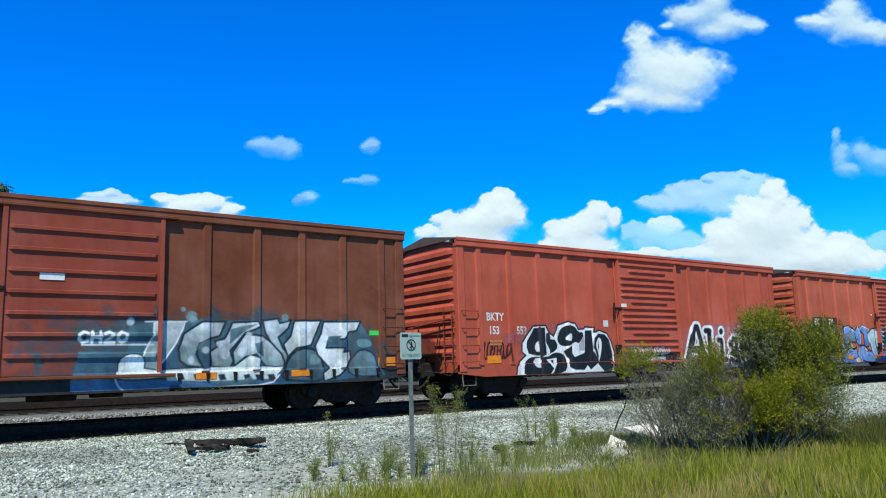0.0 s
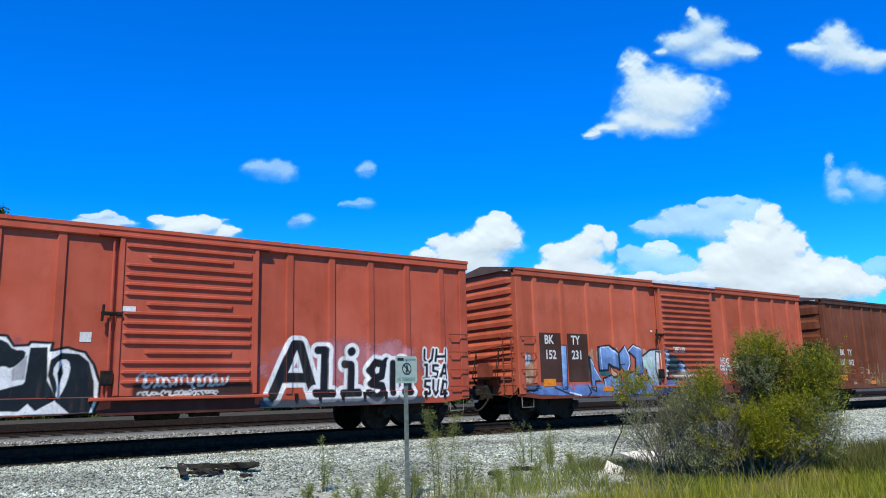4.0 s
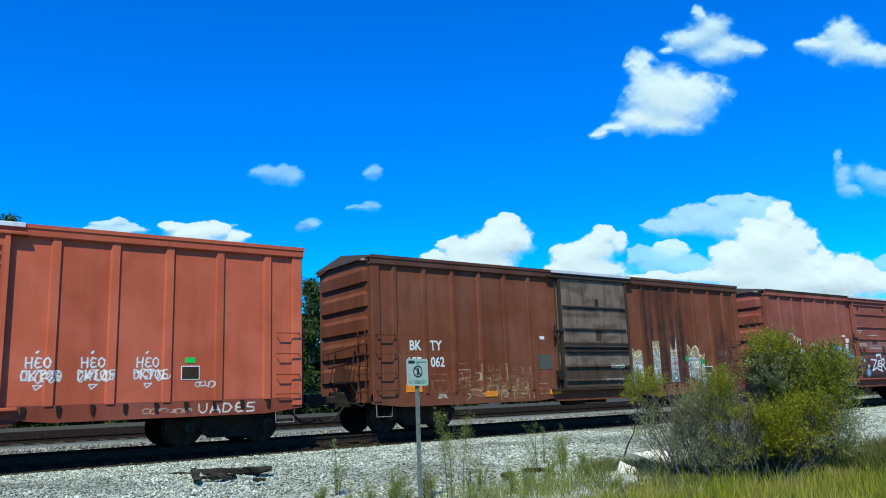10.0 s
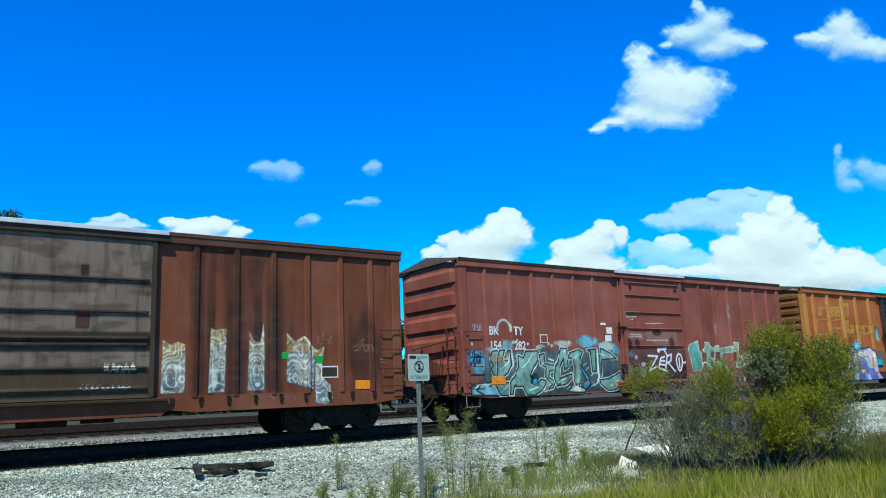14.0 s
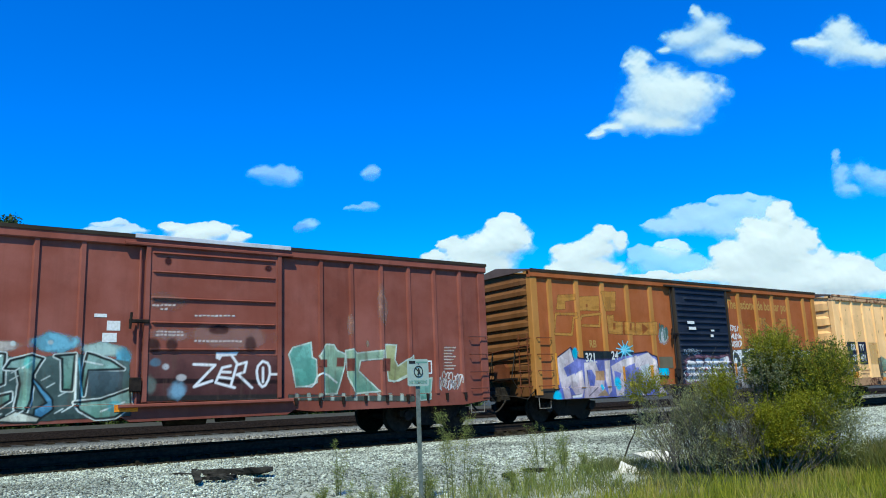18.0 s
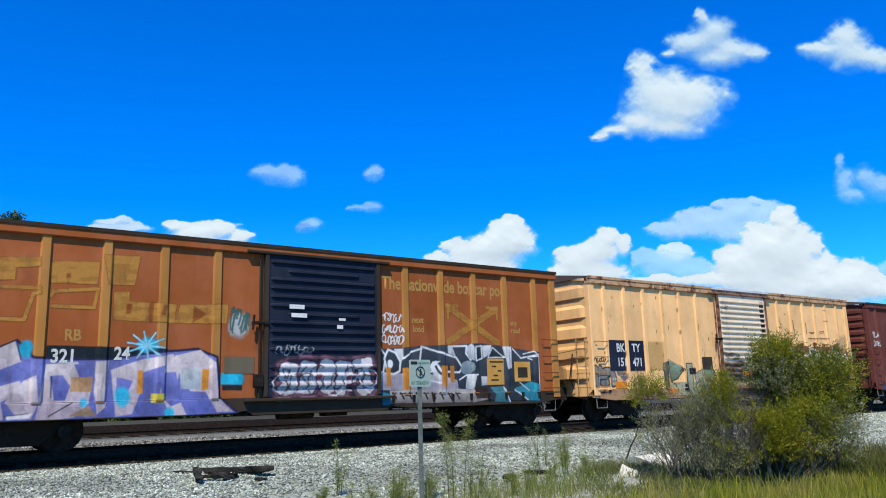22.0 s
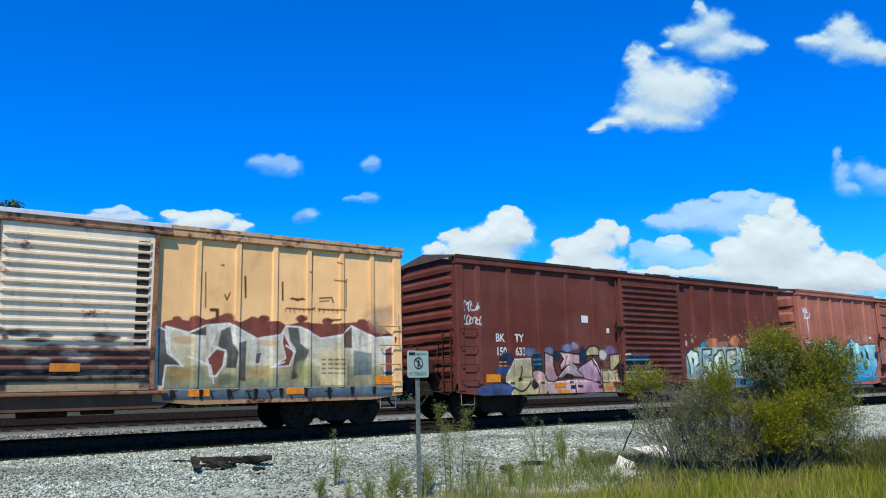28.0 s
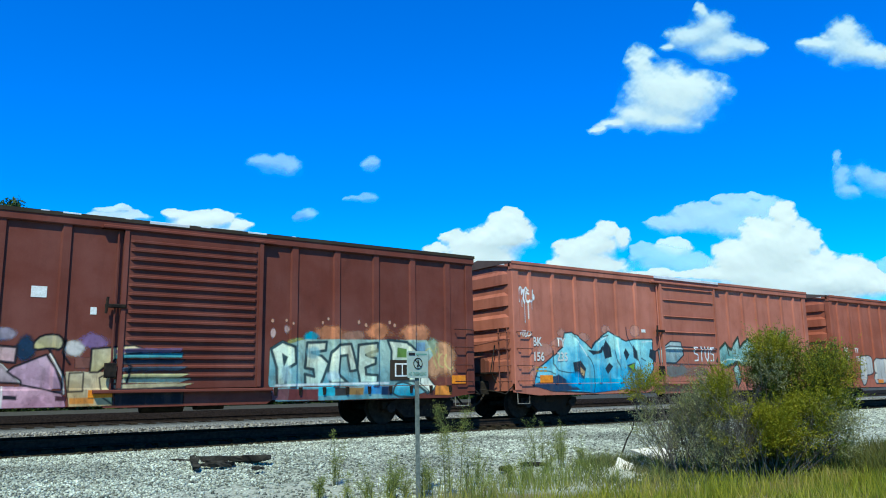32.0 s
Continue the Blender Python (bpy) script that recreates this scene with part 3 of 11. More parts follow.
def boxcar(start, style, mats, door, dense, label, patch=None):
    """One boxcar, its left end at x = 0; returns its record."""
    root = thing("boxcar", pose(start, TRAIN_Y, 0), label, "boxcar", "cars of the freight train")
    car = {"root": root, "style": style, "ribs": door_ribs(door), "start": start}
    body, half = mats["body"], POST_W[style] * 0.5
    # hull behind the sheets, far side and floor
    bm = bmesh.new()
    box(bm, 0.09, LENGTH - 0.09, PANEL + 0.035, WIDE - 0.06, 0.81, EAVE - 0.14)
    part("hull", bm, body, root)
    # side sheets between posts
    edges = [0.24, *[p for p in POSTS[style] if p < DOOR[0]], DOOR[0], None, DOOR[1], *[p for p in POSTS[style] if p > DOOR[1]], LENGTH - 0.24]
    for a, b in zip(edges, edges[1:]):
        if a is None or b is None:
            continue
        bm = bmesh.new()
        box(bm, a + 0.004, b - 0.004, PANEL, PANEL + 0.03, FLOOR, EAVE - 0.2)
        part("side_panel", bm, mats.get("panel", body), root)
    for p in POSTS[style]:
        bm = bmesh.new()
        prism(bm, [(p - half - 0.03, PANEL), (p - half, 0.0), (p + half, 0.0), (p + half + 0.03, PANEL)], "z", FLOOR - 0.02, EAVE - 0.2)
        part("side_post", bm, mats.get("post", body), root)
    for a, b in ((0, 0.26), (LENGTH - 0.26, LENGTH)):
        bm = bmesh.new()
        prism(bm, [(a, 0.02), (a + 0.02, 0.0), (b - 0.02, 0.0), (b, 0.02), (b, 0.2), (a, 0.2)], "z", 0.80, EAVE - 0.2)
        part("corner_post", bm, mats.get("post", body), root)
    bm = bmesh.new()
    box(bm, -0.02, LENGTH + 0.02, -0.035, 0.14, EAVE - 0.2, EAVE, 0.02)
    part("top_chord", bm, mats.get("chord", body), root)
    # sill, with the deeper girder under the door
    for a, b in ((0.0, DOOR[0] - 0.02), (DOOR[1] + 0.02, LENGTH)):
        bm = bmesh.new()
        lo = SILL + 0.04
        prism(bm, [(a, lo + 0.1), (a + 0.9, lo), (b - 0.9, lo), (b, lo + 0.1), (b, FLOOR), (a, FLOOR)], "y", 0.025, 0.11)
        part("side_sill", bm, mats.get("sill", body), root)
    bm = bmesh.new()
    prism(bm, [(DOOR[0] - 0.6, FLOOR - 0.14), (DOOR[0] - 0.2, SILL), (DOOR[1] + 0.2, SILL), (DOOR[1] + 0.6, FLOOR - 0.14), (DOOR[1] + 0.6, FLOOR - 0.09), (DOOR[0] - 0.6, FLOOR - 0.09)], "y", 0.03, 0.10)
    part("door_girder", bm, mats.get("girder", mats.get("sill", body)), root)
    for x in np.arange(9.95, 15.2, 0.62):
        bm = bmesh.new()
        prism(bm, [(x, FLOOR - 0.02), (x + 0.09, FLOOR - 0.02), (x + 0.07, FLOOR - 0.2), (x + 0.02, FLOOR - 0.2)], "y", -0.012, 0.03)
        part("sill_tab", bm, UNDER, root)
    # door: sheet, ribs, rails, locking bars
    dm = mats["door"]
    bm = bmesh.new()
    box(bm, DOOR[0], DOOR[1], -0.05, PANEL + 0.03, FLOOR, EAVE - 0.12)
    leaf = part("door", bm, dm, root, mats.get("door_label", ""))
    for a, b, x0, x1 in car["ribs"]:
        bm = bmesh.new()
        rows = []
        for x, g in ((x0, 0.0), (x0 + 0.06, 1.0), (x1 - 0.06, 1.0), (x1, 0.0)):
            m = (a + b) / 2
            rows.append([bm.verts.new((x, -0.048, b)), bm.verts.new((x, -0.05 - 0.05 * g, b - 0.02)), bm.verts.new((x, -0.05 - 0.05 * g, a + 0.02)), bm.verts.new((x, -0.048, a))])
        for A, B in zip(rows, rows[1:]):
            for i in range(3):
                bm.faces.new((A[i], A[i + 1], B[i + 1], B[i]))
        part("door_rib", bm, mats.get("rib", dm), leaf)
    for x in (DOOR[0] - 0.01, DOOR[1] - 0.08):
        bm = bmesh.new()
        box(bm, x, x + 0.09, -0.085, 0.0, FLOOR, EAVE - 0.14, 0.015)
        part("door_edge", bm, mats.get("frame", dm), leaf)
    for z, name in ((FLOOR - 0.09, "door_track"), (EAVE - 0.20, "door_track")):
        bm = bmesh.new()
        box(bm, DOOR[0] - 0.45, DOOR[1] + 0.3, -0.11, 0.06, z, z + 0.07, 0.015)
        part(name, bm, mats.get("frame", body), root)
    bm = bmesh.new()
    tube(bm, [(DOOR[0] - 0.12, -0.03, FLOOR - 0.02), (DOOR[0] - 0.12, -0.03, EAVE - 0.25)], 0.022)
    part("lock_bar", bm, mats.get("frame", body), root)
    bm = bmesh.new()
    box(bm, DOOR[0] - 0.32, DOOR[0] + 0.08, -0.12, -0.06, 2.62, 2.70, 0.015)
    tube(bm, [(DOOR[0] - 0.30, -0.09, 2.5), (DOOR[0] - 0.28, -0.11, 2.84)], 0.03)
    part("door_latch", bm, UNDER, leaf)
    bm = bmesh.new()
    box(bm, DOOR[0] - 0.26, DOOR[0] - 0.04, -0.12, -0.03, 1.2, 1.5, 0.02)
    part("door_lock", bm, UNDER, leaf)
    # roof, slightly peaked, with cross seams
    bm = bmesh.new()
    prism(bm, [(-0.045, EAVE + 0.002), (0.06, EAVE + 0.045), (WIDE / 2, EAVE + 0.27), (WIDE - 0.06, EAVE + 0.045), (WIDE + 0.045, EAVE + 0.002)], "x", -0.03, LENGTH + 0.03)
    roof = part("roof", bm, mats["roof"], root)
    for x in np.arange(0.3, LENGTH, 1.02):
        bm = bmesh.new()
        prism(bm, [(0.10, EAVE + 0.052), (0.16, EAVE + 0.075), (WIDE / 2, EAVE + 0.29), (WIDE - 0.16, EAVE + 0.075), (WIDE / 2, EAVE + 0.262), (0.14, EAVE + 0.05)], "x", x, x + 0.07)
        part("roof_seam", bm, mats["roof"], roof)
    # eave strip; near black on E, F, H, painting in the roof edge's shadow line
    bm = bmesh.new()
    box(bm, -0.04, LENGTH + 0.04, -0.055, -0.036, EAVE - 0.035, EAVE + 0.045)
    part("drip_edge", bm, mats.get("eave", mats.get("chord", body)), root)
    if patch:
        bm = bmesh.new()
        box(bm, DOOR[0] - 0.25, DOOR[1] + 0.25, -0.085, -0.056, EAVE - 0.04, EAVE + 0.055, 0.008)
        part("rain_gutter", bm, patch, root, "pale galvanised gutter over the door")
    # ends
    end_wall(root, 0.05, -1, mats, dense)
    end_wall(root, LENGTH - 0.05, 1, mats, dense)
    # ladders, stirrups, end ladder and brake platform
    for a, b in ((0.10, 0.66), (LENGTH - 0.66, LENGTH - 0.10)):
        for z in (1.06, 1.50, 1.98, 2.46):
            rung(root, ((a, 0.0, z), (b, 0.0, z), (0, -0.07, 0)), mats)
        bm = bmesh.new()
        tube(bm, [(a, 0.05, 0.82), (a + 0.02, 0.05, 0.42), (b - 0.1, 0.05, 0.42), (b - 0.08, 0.05, 0.82)], 0.016)
        part("step_stirrup", bm, STIRRUP, root)
    for x, way in ((0.05, -1), (LENGTH - 0.05, 1)):
        for z in (1.06, 1.50, 1.98, 2.46):
            rung(root, ((x, 0.16, z), (x, 0.62, z), (way * 0.17, 0, 0)), mats)
        bm = bmesh.new()
        for y in (0.2, 0.58):
            tube(bm, [(x + way * 0.15, y, 0.85), (x + way * 0.15, y, 2.6)], 0.018)
        part("end_ladder", bm, mats["iron"], root)
        bm = bmesh.new()
        box(bm, min(x + way * 0.06, x + way * 0.3), max(x + way * 0.06, x + way * 0.3), 0.8, 1.9, 1.28, 1.33, 0.01)
        part("brake_step", bm, UNDER, root)
        bm = bmesh.new()
        tube(bm, [(x + way * 0.02, 0.2, 2.25), (x + way * 0.2, 0.22, 2.25), (x + way * 0.2, 2.3, 2.1), (x + way * 0.02, 2.32, 2.1)], 0.016)
        part("grab_rail", bm, mats["iron"], root)
        # striker, coupler and air hose
        bm = bmesh.new()
        box(bm, min(x, x + way * 0.35), max(x, x + way * 0.35), WIDE / 2 - 0.28, WIDE / 2 + 0.28, 0.66, 1.08, 0.04)
        part("striker", bm, COUPLER, root)
        bm = bmesh.new()
        box(bm, min(x + way * 0.3, x + way * 0.86), max(x + way * 0.3, x + way * 0.86), WIDE / 2 - 0.1, WIDE / 2 + 0.1, 0.76, 0.98, 0.04)
        box(bm, min(x + way * 0.78, x + way * 1.0), max(x + way * 0.78, x + way * 1.0), WIDE / 2 - 0.2, WIDE / 2 + 0.2, 0.70, 1.04, 0.06)
        part("coupler", bm, COUPLER, root)
        bm = bmesh.new()
        tube(bm, [(x + way * (0.25 + 0.72 * u), WIDE / 2 - 0.36, 0.7 - 0.28 * u - 0.75 * u * (1 - u)) for u in (k / 10 for k in range(11))], 0.028)
        part("air_hose", bm, COUPLER, root)
        bm = bmesh.new()
        tube(bm, [(x + way * 0.04, 0.12, 0.92), (x + way * 0.3, 0.14, 0.7), (x + way * 0.32, 0.6, 0.78), (x + way * 0.55, WIDE / 2 - 0.1, 0.86)], 0.016)
        part("uncoupling_lever", bm, COUPLER, root)
        bm = bmesh.new()
        y0, y1 = (1.15, 1.75) if way < 0 else (1.3, 1.6)
        prism(bm, [(y0, 1.22), (y1, 1.22), (y1, 1.66), (y1 - 0.1, 1.76), (y0 + 0.1, 1.76), (y0, 1.66)], "x", *sorted((x + way * 0.07, x + way * 0.2)))
        part("brake_housing", bm, mats["iron"], root)
        for y in (0.82, 1.88):
            bm = bmesh.new()
            tube(bm, [(x + way * 0.1, y, 2.12), (x + way * 0.28, y, 1.33), (x + way * 0.08, y, 1.02)], 0.018)
            part("brake_bracket", bm, COUPLER, root)
        bm = bmesh.new()
        tube(bm, [(x + way * 0.12, 1.5, 1.24), (x + way * 0.1, 1.5, 0.8)], 0.03)
        part("brake_chain", bm, COUPLER, root)
    # reflectors along the sill
    for x in mats.get("reflect", (1.0, 3.55, 6.0, 10.35, 12.6, 15.0)):
        bm = bmesh.new()
        box(bm, x, x + (0.46 if x < 14 else 0.5), 0.008, 0.03, FLOOR - (0.17 if 2 < x < 14 else -0.03), FLOOR + (-0.02 if 2 < x < 14 else 0.22), 0.006) if 2 < x < 14 else box(bm, x, x + 0.5, PANEL - 0.02, PANEL + 0.002, FLOOR + 0.02, FLOOR + 0.24, 0.006)
        part("reflector", bm, ORANGE, root)
    bm = bmesh.new()
    slope = lambda y: EAVE - 0.085 + 0.168 * (y - 0.06)
    prism(bm, [(0.3, slope(0.3)), (0.95, slope(0.95)), (0.95, slope(0.95) + 0.05), (0.3, slope(0.3) + 0.05)], "x", -0.026, -0.021)
    part("stencil_line", bm, STENCIL, root)
    # underframe
    bm = bmesh.new()
    box(bm, 0.3, LENGTH - 0.3, WIDE / 2 - 0.33, WIDE / 2 + 0.33, 0.62, 0.84, 0.02)
    part("centre_sill", bm, UNDER, root)
    for x in np.arange(2.9, 13.2, 1.45):
        bm = bmesh.new()
        prism(bm, [(0.15, 0.84), (0.15, 0.74), (1.1, 0.6), (2.0, 0.6), (2.95, 0.74), (2.95, 0.84)], "x", x, x + 0.14)
        part("crossbearer", bm, UNDER, root)
    bm = bmesh.new()
    tube(bm, [(7.2, 0.75, 0.62), (8.1, 0.75, 0.62)], 0.16, 10)
    box(bm, 8.4, 9.0, 0.6, 0.95, 0.5, 0.8, 0.03)
    tube(bm, [(3.2, 0.9, 0.66), (12.6, 0.9, 0.66)], 0.025)
    part("brake_gear", bm, UNDER, root)
    truck(root, 1.62)
    truck(root, LENGTH - 1.62)
    TRAIN.append(car)
    return car


# ---- the train, car by car ----
WHITE, BLACK = (0.75, 0.75, 0.72), (0.012, 0.014, 0.018)


def livery(name, col, roof, rust=0.3, fade=0.25, streak=0.4, door=None, **more):
    m = {"body": paint(name, col, rust, fade, 0.55, streak), "roof": roof}
    m["iron"] = paint(name + "_iron", tuple(c * 0.45 + 0.006 for c in col), rust, fade, 0.65, streak)
    m["roof_edge"] = more.pop("edge", m["body"])
    m["door"] = door or m["body"]
    m.update(more)
    return m


def board(car, x0, x1, z0, z1, material):
    bm = bmesh.new()
    box(bm, x0, x1, PANEL - 0.012, PANEL - 0.002, z0, z1)
    part("number_board", bm, material, car["root"], "dark painted number board")


def numbers(car, left, right, marks, z, size, y=None):
    """Reporting mark and number, split over a post."""
    (a, b), (c, d) = marks
    for words, x, zz in ((a, left, z + size * 1.75), (b, right, z + size * 1.75), (c, left, z), (d, right, z)):
        if words:
            lettering(car["root"], words, x, zz, size, None, PANEL - (0.018 if y else 0.004))
    root = car["root"]
    for k in range(2):
        bm = bmesh.new()
        for j in range(3):
            box(bm, left + 0.1 + j * 0.16, left + 0.22 + j * 0.16, PANEL - 0.006, PANEL - 0.002, z - 0.22 - k * 0.1, z - 0.175 - k * 0.1)
        part("stencil_line", bm, STENCIL_FADED, root)


def placard(car, x, z, w, h, material=None, y=PANEL, name="placard"):
    bm = bmesh.new()
    box(bm, x, x + w, y - 0.008, y - 0.001, z, z + h)
    part(name, bm, material or CARD, car["root"])


RED = (0.385, 0.074, 0.038)
MAROON = (0.195, 0.055, 0.036)

# car with the silver-blue piece
A = boxcar(-4.74, 4, livery("faded_brown_paint", (0.15, 0.045, 0.020), RUSTROOF, 0.25, 0.4, door=paint("dull_red_door", (0.23, 0.048, 0.026), 0.2, 0.4), sill=paint("dark_sill", (0.03, 0.025, 0.026), 0.2, 0.3)), "wide", True,
           "brown steel boxcar with silver and blue graffiti lettering along its foot")
s = Spray(6.2, 15.6, 0.6, 2.5, 0.018)
STEEL, SLATE, PALE, INKY = ((0.16, 0.235, 0.230), (0.50, 0.56, 0.58)), ((0.035, 0.075, 0.098), (0.10, 0.175, 0.193)), ((0.42, 0.50, 0.443), (0.70, 0.74, 0.74)), (0.012, 0.028, 0.041)
s.haze(11.01, 1.35, 4.73, 1.15, (0.05, 0.11, 0.131), 0.75, 3)
s.poly([(7.85, 0.88), (7.96, 1.44), (8.91, 1.43), (8.92, 1.97), (9.4, 2.03), (10.14, 2.09), (10.25, 2.21), (10.42, 2.1), (14.45, 2.16), (14.75, 1.76), (14.89, 1.29), (15.19, 0.79), (13.4, 0.66), (11.98, 0.59), (9.71, 0.57), (8.8, 0.59), (7.86, 0.65)], ((0.028, 0.07, 0.115), (0.07, 0.14, 0.164)))
s.poly([(7.85, 0.95), (8.74, 0.87), (9.81, 0.81), (10.68, 0.74), (12.1, 0.75), (12.29, 0.66), (9.81, 0.6), (8.83, 0.59), (7.86, 0.65)], ((0.04, 0.10, 0.197), (0.09, 0.19, 0.295)))
s.poly([(9.53, 2.05), (10.1, 2.06), (10.06, 1.9), (9.91, 1.59), (9.71, 1.28), (9.49, 1.04), (9.03, 0.99), (9.41, 1.76), (9.42, 2.02)], STEEL, PALE[1], 0.03)
s.poly(curvy([(8.71, 0.96), (8.73, 1.25), (8.89, 1.39), (9.14, 1.37), (9.26, 1.26), (9.23, 1.02), (10.45, 1.08), (10.59, 1.01), (10.56, 0.93), (9.29, 0.84), (8.77, 0.85)], 1), PALE, INKY, 0.03)
s.poly([(10.47, 2.07), (11.02, 2.08), (10.88, 1.76), (10.65, 1.7), (10.43, 1.58), (10.36, 1.36), (10.5, 1.07), (10.17, 1.11), (10.01, 1.22), (9.97, 1.47), (10.09, 1.81)], STEEL, INKY, 0.05)
s.poly([(10.35, 1.5), (10.49, 1.64), (10.66, 1.69), (10.68, 1.29), (10.5, 1.27)], SLATE)
s.poly([(11.16, 2.06), (11.77, 2.09), (11.84, 1.97), (11.47, 1.82), (11.18, 1.49), (11.12, 1.4), (11.2, 1.2), (11.13, 1.05), (10.7, 1.09), (10.66, 1.41), (10.83, 1.52), (10.77, 1.64), (11, 1.7), (11.11, 1.93)], STEEL, INKY, 0.05)
s.poly([(11.11, 1.9), (11.46, 2), (11.74, 2.03), (11.41, 1.82), (11.12, 1.58)], ((0.05, 0.10, 0.131), (0.12, 0.2, 0.213)))
s.poly([(11.47, 1.8), (11.89, 1.76), (12.27, 1.51), (12.48, 1.27), (12.41, 1.04), (11.97, 1.06), (11.72, 1.34), (11.48, 1.28), (11.22, 1.08), (11.18, 1.4)], STEEL, INKY, 0.05)
s.poly([(11.22, 1.06), (11.6, 1.32), (11.85, 1.22), (11.81, 1.06)], PALE)
s.poly([(11.68, 1.58), (11.9, 1.64), (11.93, 1.28), (11.75, 1.37)], SLATE)
s.poly([(11.89, 2.11), (12.26, 2.16), (12.32, 2.05), (12.6, 2.13), (12.54, 1.94), (12.28, 1.73), (12.39, 1.48), (12.54, 1.3), (12.47, 1.11), (12.37, 1.33), (12.08, 1.64), (11.96, 1.82)], STEEL, INKY, 0.05)
s.poly([(12.69, 2.12), (13.39, 2.13), (13.25, 1.82), (13.12, 1.54), (12.76, 1.48), (12.53, 1.27), (12.41, 1.57), (12.6, 1.76)], PALE, INKY, 0.05)
s.poly(curvy([(12.53, 1.22), (12.79, 1.47), (13.22, 1.46), (13.39, 1.22), (13.5, 0.9), (13.4, 0.67), (12.73, 0.71), (12.35, 0.75), (12.47, 1.05)], 1), SLATE, INKY, 0.06)
s.haze(13.22, 1.22, 0.20, 0.15, (0.2, 0.3, 0.295), 0.7, 4)
s.poly([(13.46, 2.11), (14.49, 2.12), (14.38, 1.89), (14.16, 1.86), (14.02, 1.69), (13.6, 1.66), (13.53, 1.47), (14.02, 1.47), (13.98, 1.37), (14.18, 1.4), (14.2, 1.21), (14.02, 0.92), (13.88, 0.81), (13.46, 0.67), (13.43, 0.87), (13.6, 1), (13.29, 1.32), (13.22, 1.51), (13.39, 1.82)], PALE, INKY, 0.05)
s.poly([(13.6, 1.75), (13.93, 1.77), (13.82, 1.55), (13.53, 1.56)], SLATE)
s.poly(curvy([(14.2, 1.21), (14.52, 1.46), (14.89, 1.33), (14.98, 0.96), (15.11, 0.76), (14.3, 0.77), (14.09, 0.92)], 1), ((0.06, 0.12, 0.148), (0.15, 0.24, 0.254)), INKY, 0.04)
s.poly(curvy([(14.34, 1.68), (14.75, 1.69), (14.84, 1.51), (14.45, 1.46)], 1), (0.16, 0.30, 0.312))
s.poly([(9.7, 0.95), (10.59, 1.03), (10.67, 1.07), (12.41, 1.04), (12.26, 0.89), (12.22, 0.78), (10.68, 0.77), (9.75, 0.81)], PALE)
s.poly([(9.94, 0.94), (10.07, 0.95), (10.12, 0.82), (9.98, 0.81)], INKY)
s.poly([(10.29, 0.93), (10.43, 0.94), (10.48, 0.81), (10.33, 0.8)], INKY)
s.poly([(10.84, 0.91), (10.99, 0.92), (11.04, 0.79), (10.89, 0.78)], INKY)
s.poly([(11.43, 0.89), (11.58, 0.9), (11.63, 0.77), (11.48, 0.76)], INKY)
s.poly([(11.7, 0.89), (11.85, 0.89), (11.91, 0.76), (11.75, 0.76)], INKY)
s.poly([(12, 0.88), (12.16, 0.89), (12.22, 0.75), (12.05, 0.74)], INKY)
s.poly([(10.68, 0.75), (10.91, 0.77), (11.43, 0.78), (11.61, 0.84), (11.76, 0.68), (10.91, 0.63)], SLATE)
s.poly([(9.71, 0.58), (9.81, 0.69), (10.02, 0.68), (10.11, 0.59)], INKY)
s.line(curvy([(8.71, 1), (8.69, 0.85), (8.8, 0.66), (8.96, 0.59), (9.76, 0.59), (10.91, 0.63), (12.1, 0.65), (12.3, 0.86)], 1, False), 0.03, (0.68, 0.72, 0.73))
s.line([(8.02, 1.57), (9.41, 1.57)], 0.03, (0.62, 0.66, 0.67))
s.line([(9.24, 2.05), (10.14, 2.07)], 0.03, (0.66, 0.7, 0.71))
s.poly([(8.1, 1.82), (8.92, 1.84), (8.93, 1.59), (8.11, 1.59)], (0.10, 0.15, 0.156))
s.tag("CH2O", 7.94, 1.62, 0.99, 0.21, (0.7, 0.72, 0.72), 0.06, 2)
s.haze(10.05, 2.33, 0.09, 0.09, (0.22, 0.32, 0.328), 0.7, 455)
s.haze(8.94, 2.05, 0.09, 0.10, (0.55, 0.62, 0.66), 0.7, 240)
s.haze(10.25, 2.19, 0.15, 0.15, (0.22, 0.32, 0.328), 0.7, 490)
s.haze(12.46, 2.19, 0.13, 0.13, (0.22, 0.32, 0.328), 0.7, 860)
s.haze(11.01, 1.35, 0.14, 0.15, (0.55, 0.62, 0.66), 0.7, 620)
s.haze(10.88, 1.58, 0.11, 0.10, (0.55, 0.62, 0.66), 0.7, 600)
s.haze(11.56, 1.79, 0.09, 0.09, (0.55, 0.62, 0.66), 0.7, 715)
s.haze(13.81, 1.89, 0.11, 0.10, (0.55, 0.62, 0.66), 0.7, 1060)
s.haze(10.25, 1.24, 0.10, 0.12, (0.55, 0.62, 0.66), 0.7, 485)
s.haze(10.55, 1.44, 0.09, 0.09, (0.55, 0.62, 0.66), 0.7, 540)
s.haze(12.79, 1.88, 0.10, 0.10, (0.55, 0.62, 0.66), 0.7, 910)
s.haze(11.39, 1.4, 0.15, 0.15, (0.55, 0.62, 0.66), 0.7, 685)
s.mottle(0.2, 36)
s.onto(A, "graffiti", "silver letters over blue spray paint")
placard(A, 7.2, 2.85, 0.45, 0.14, CARD, -0.06)
placard(A, 14.75, 1.78, 0.3, 0.12, paint("green_card", (0.05, 0.5, 0.08), 0, 0.1))

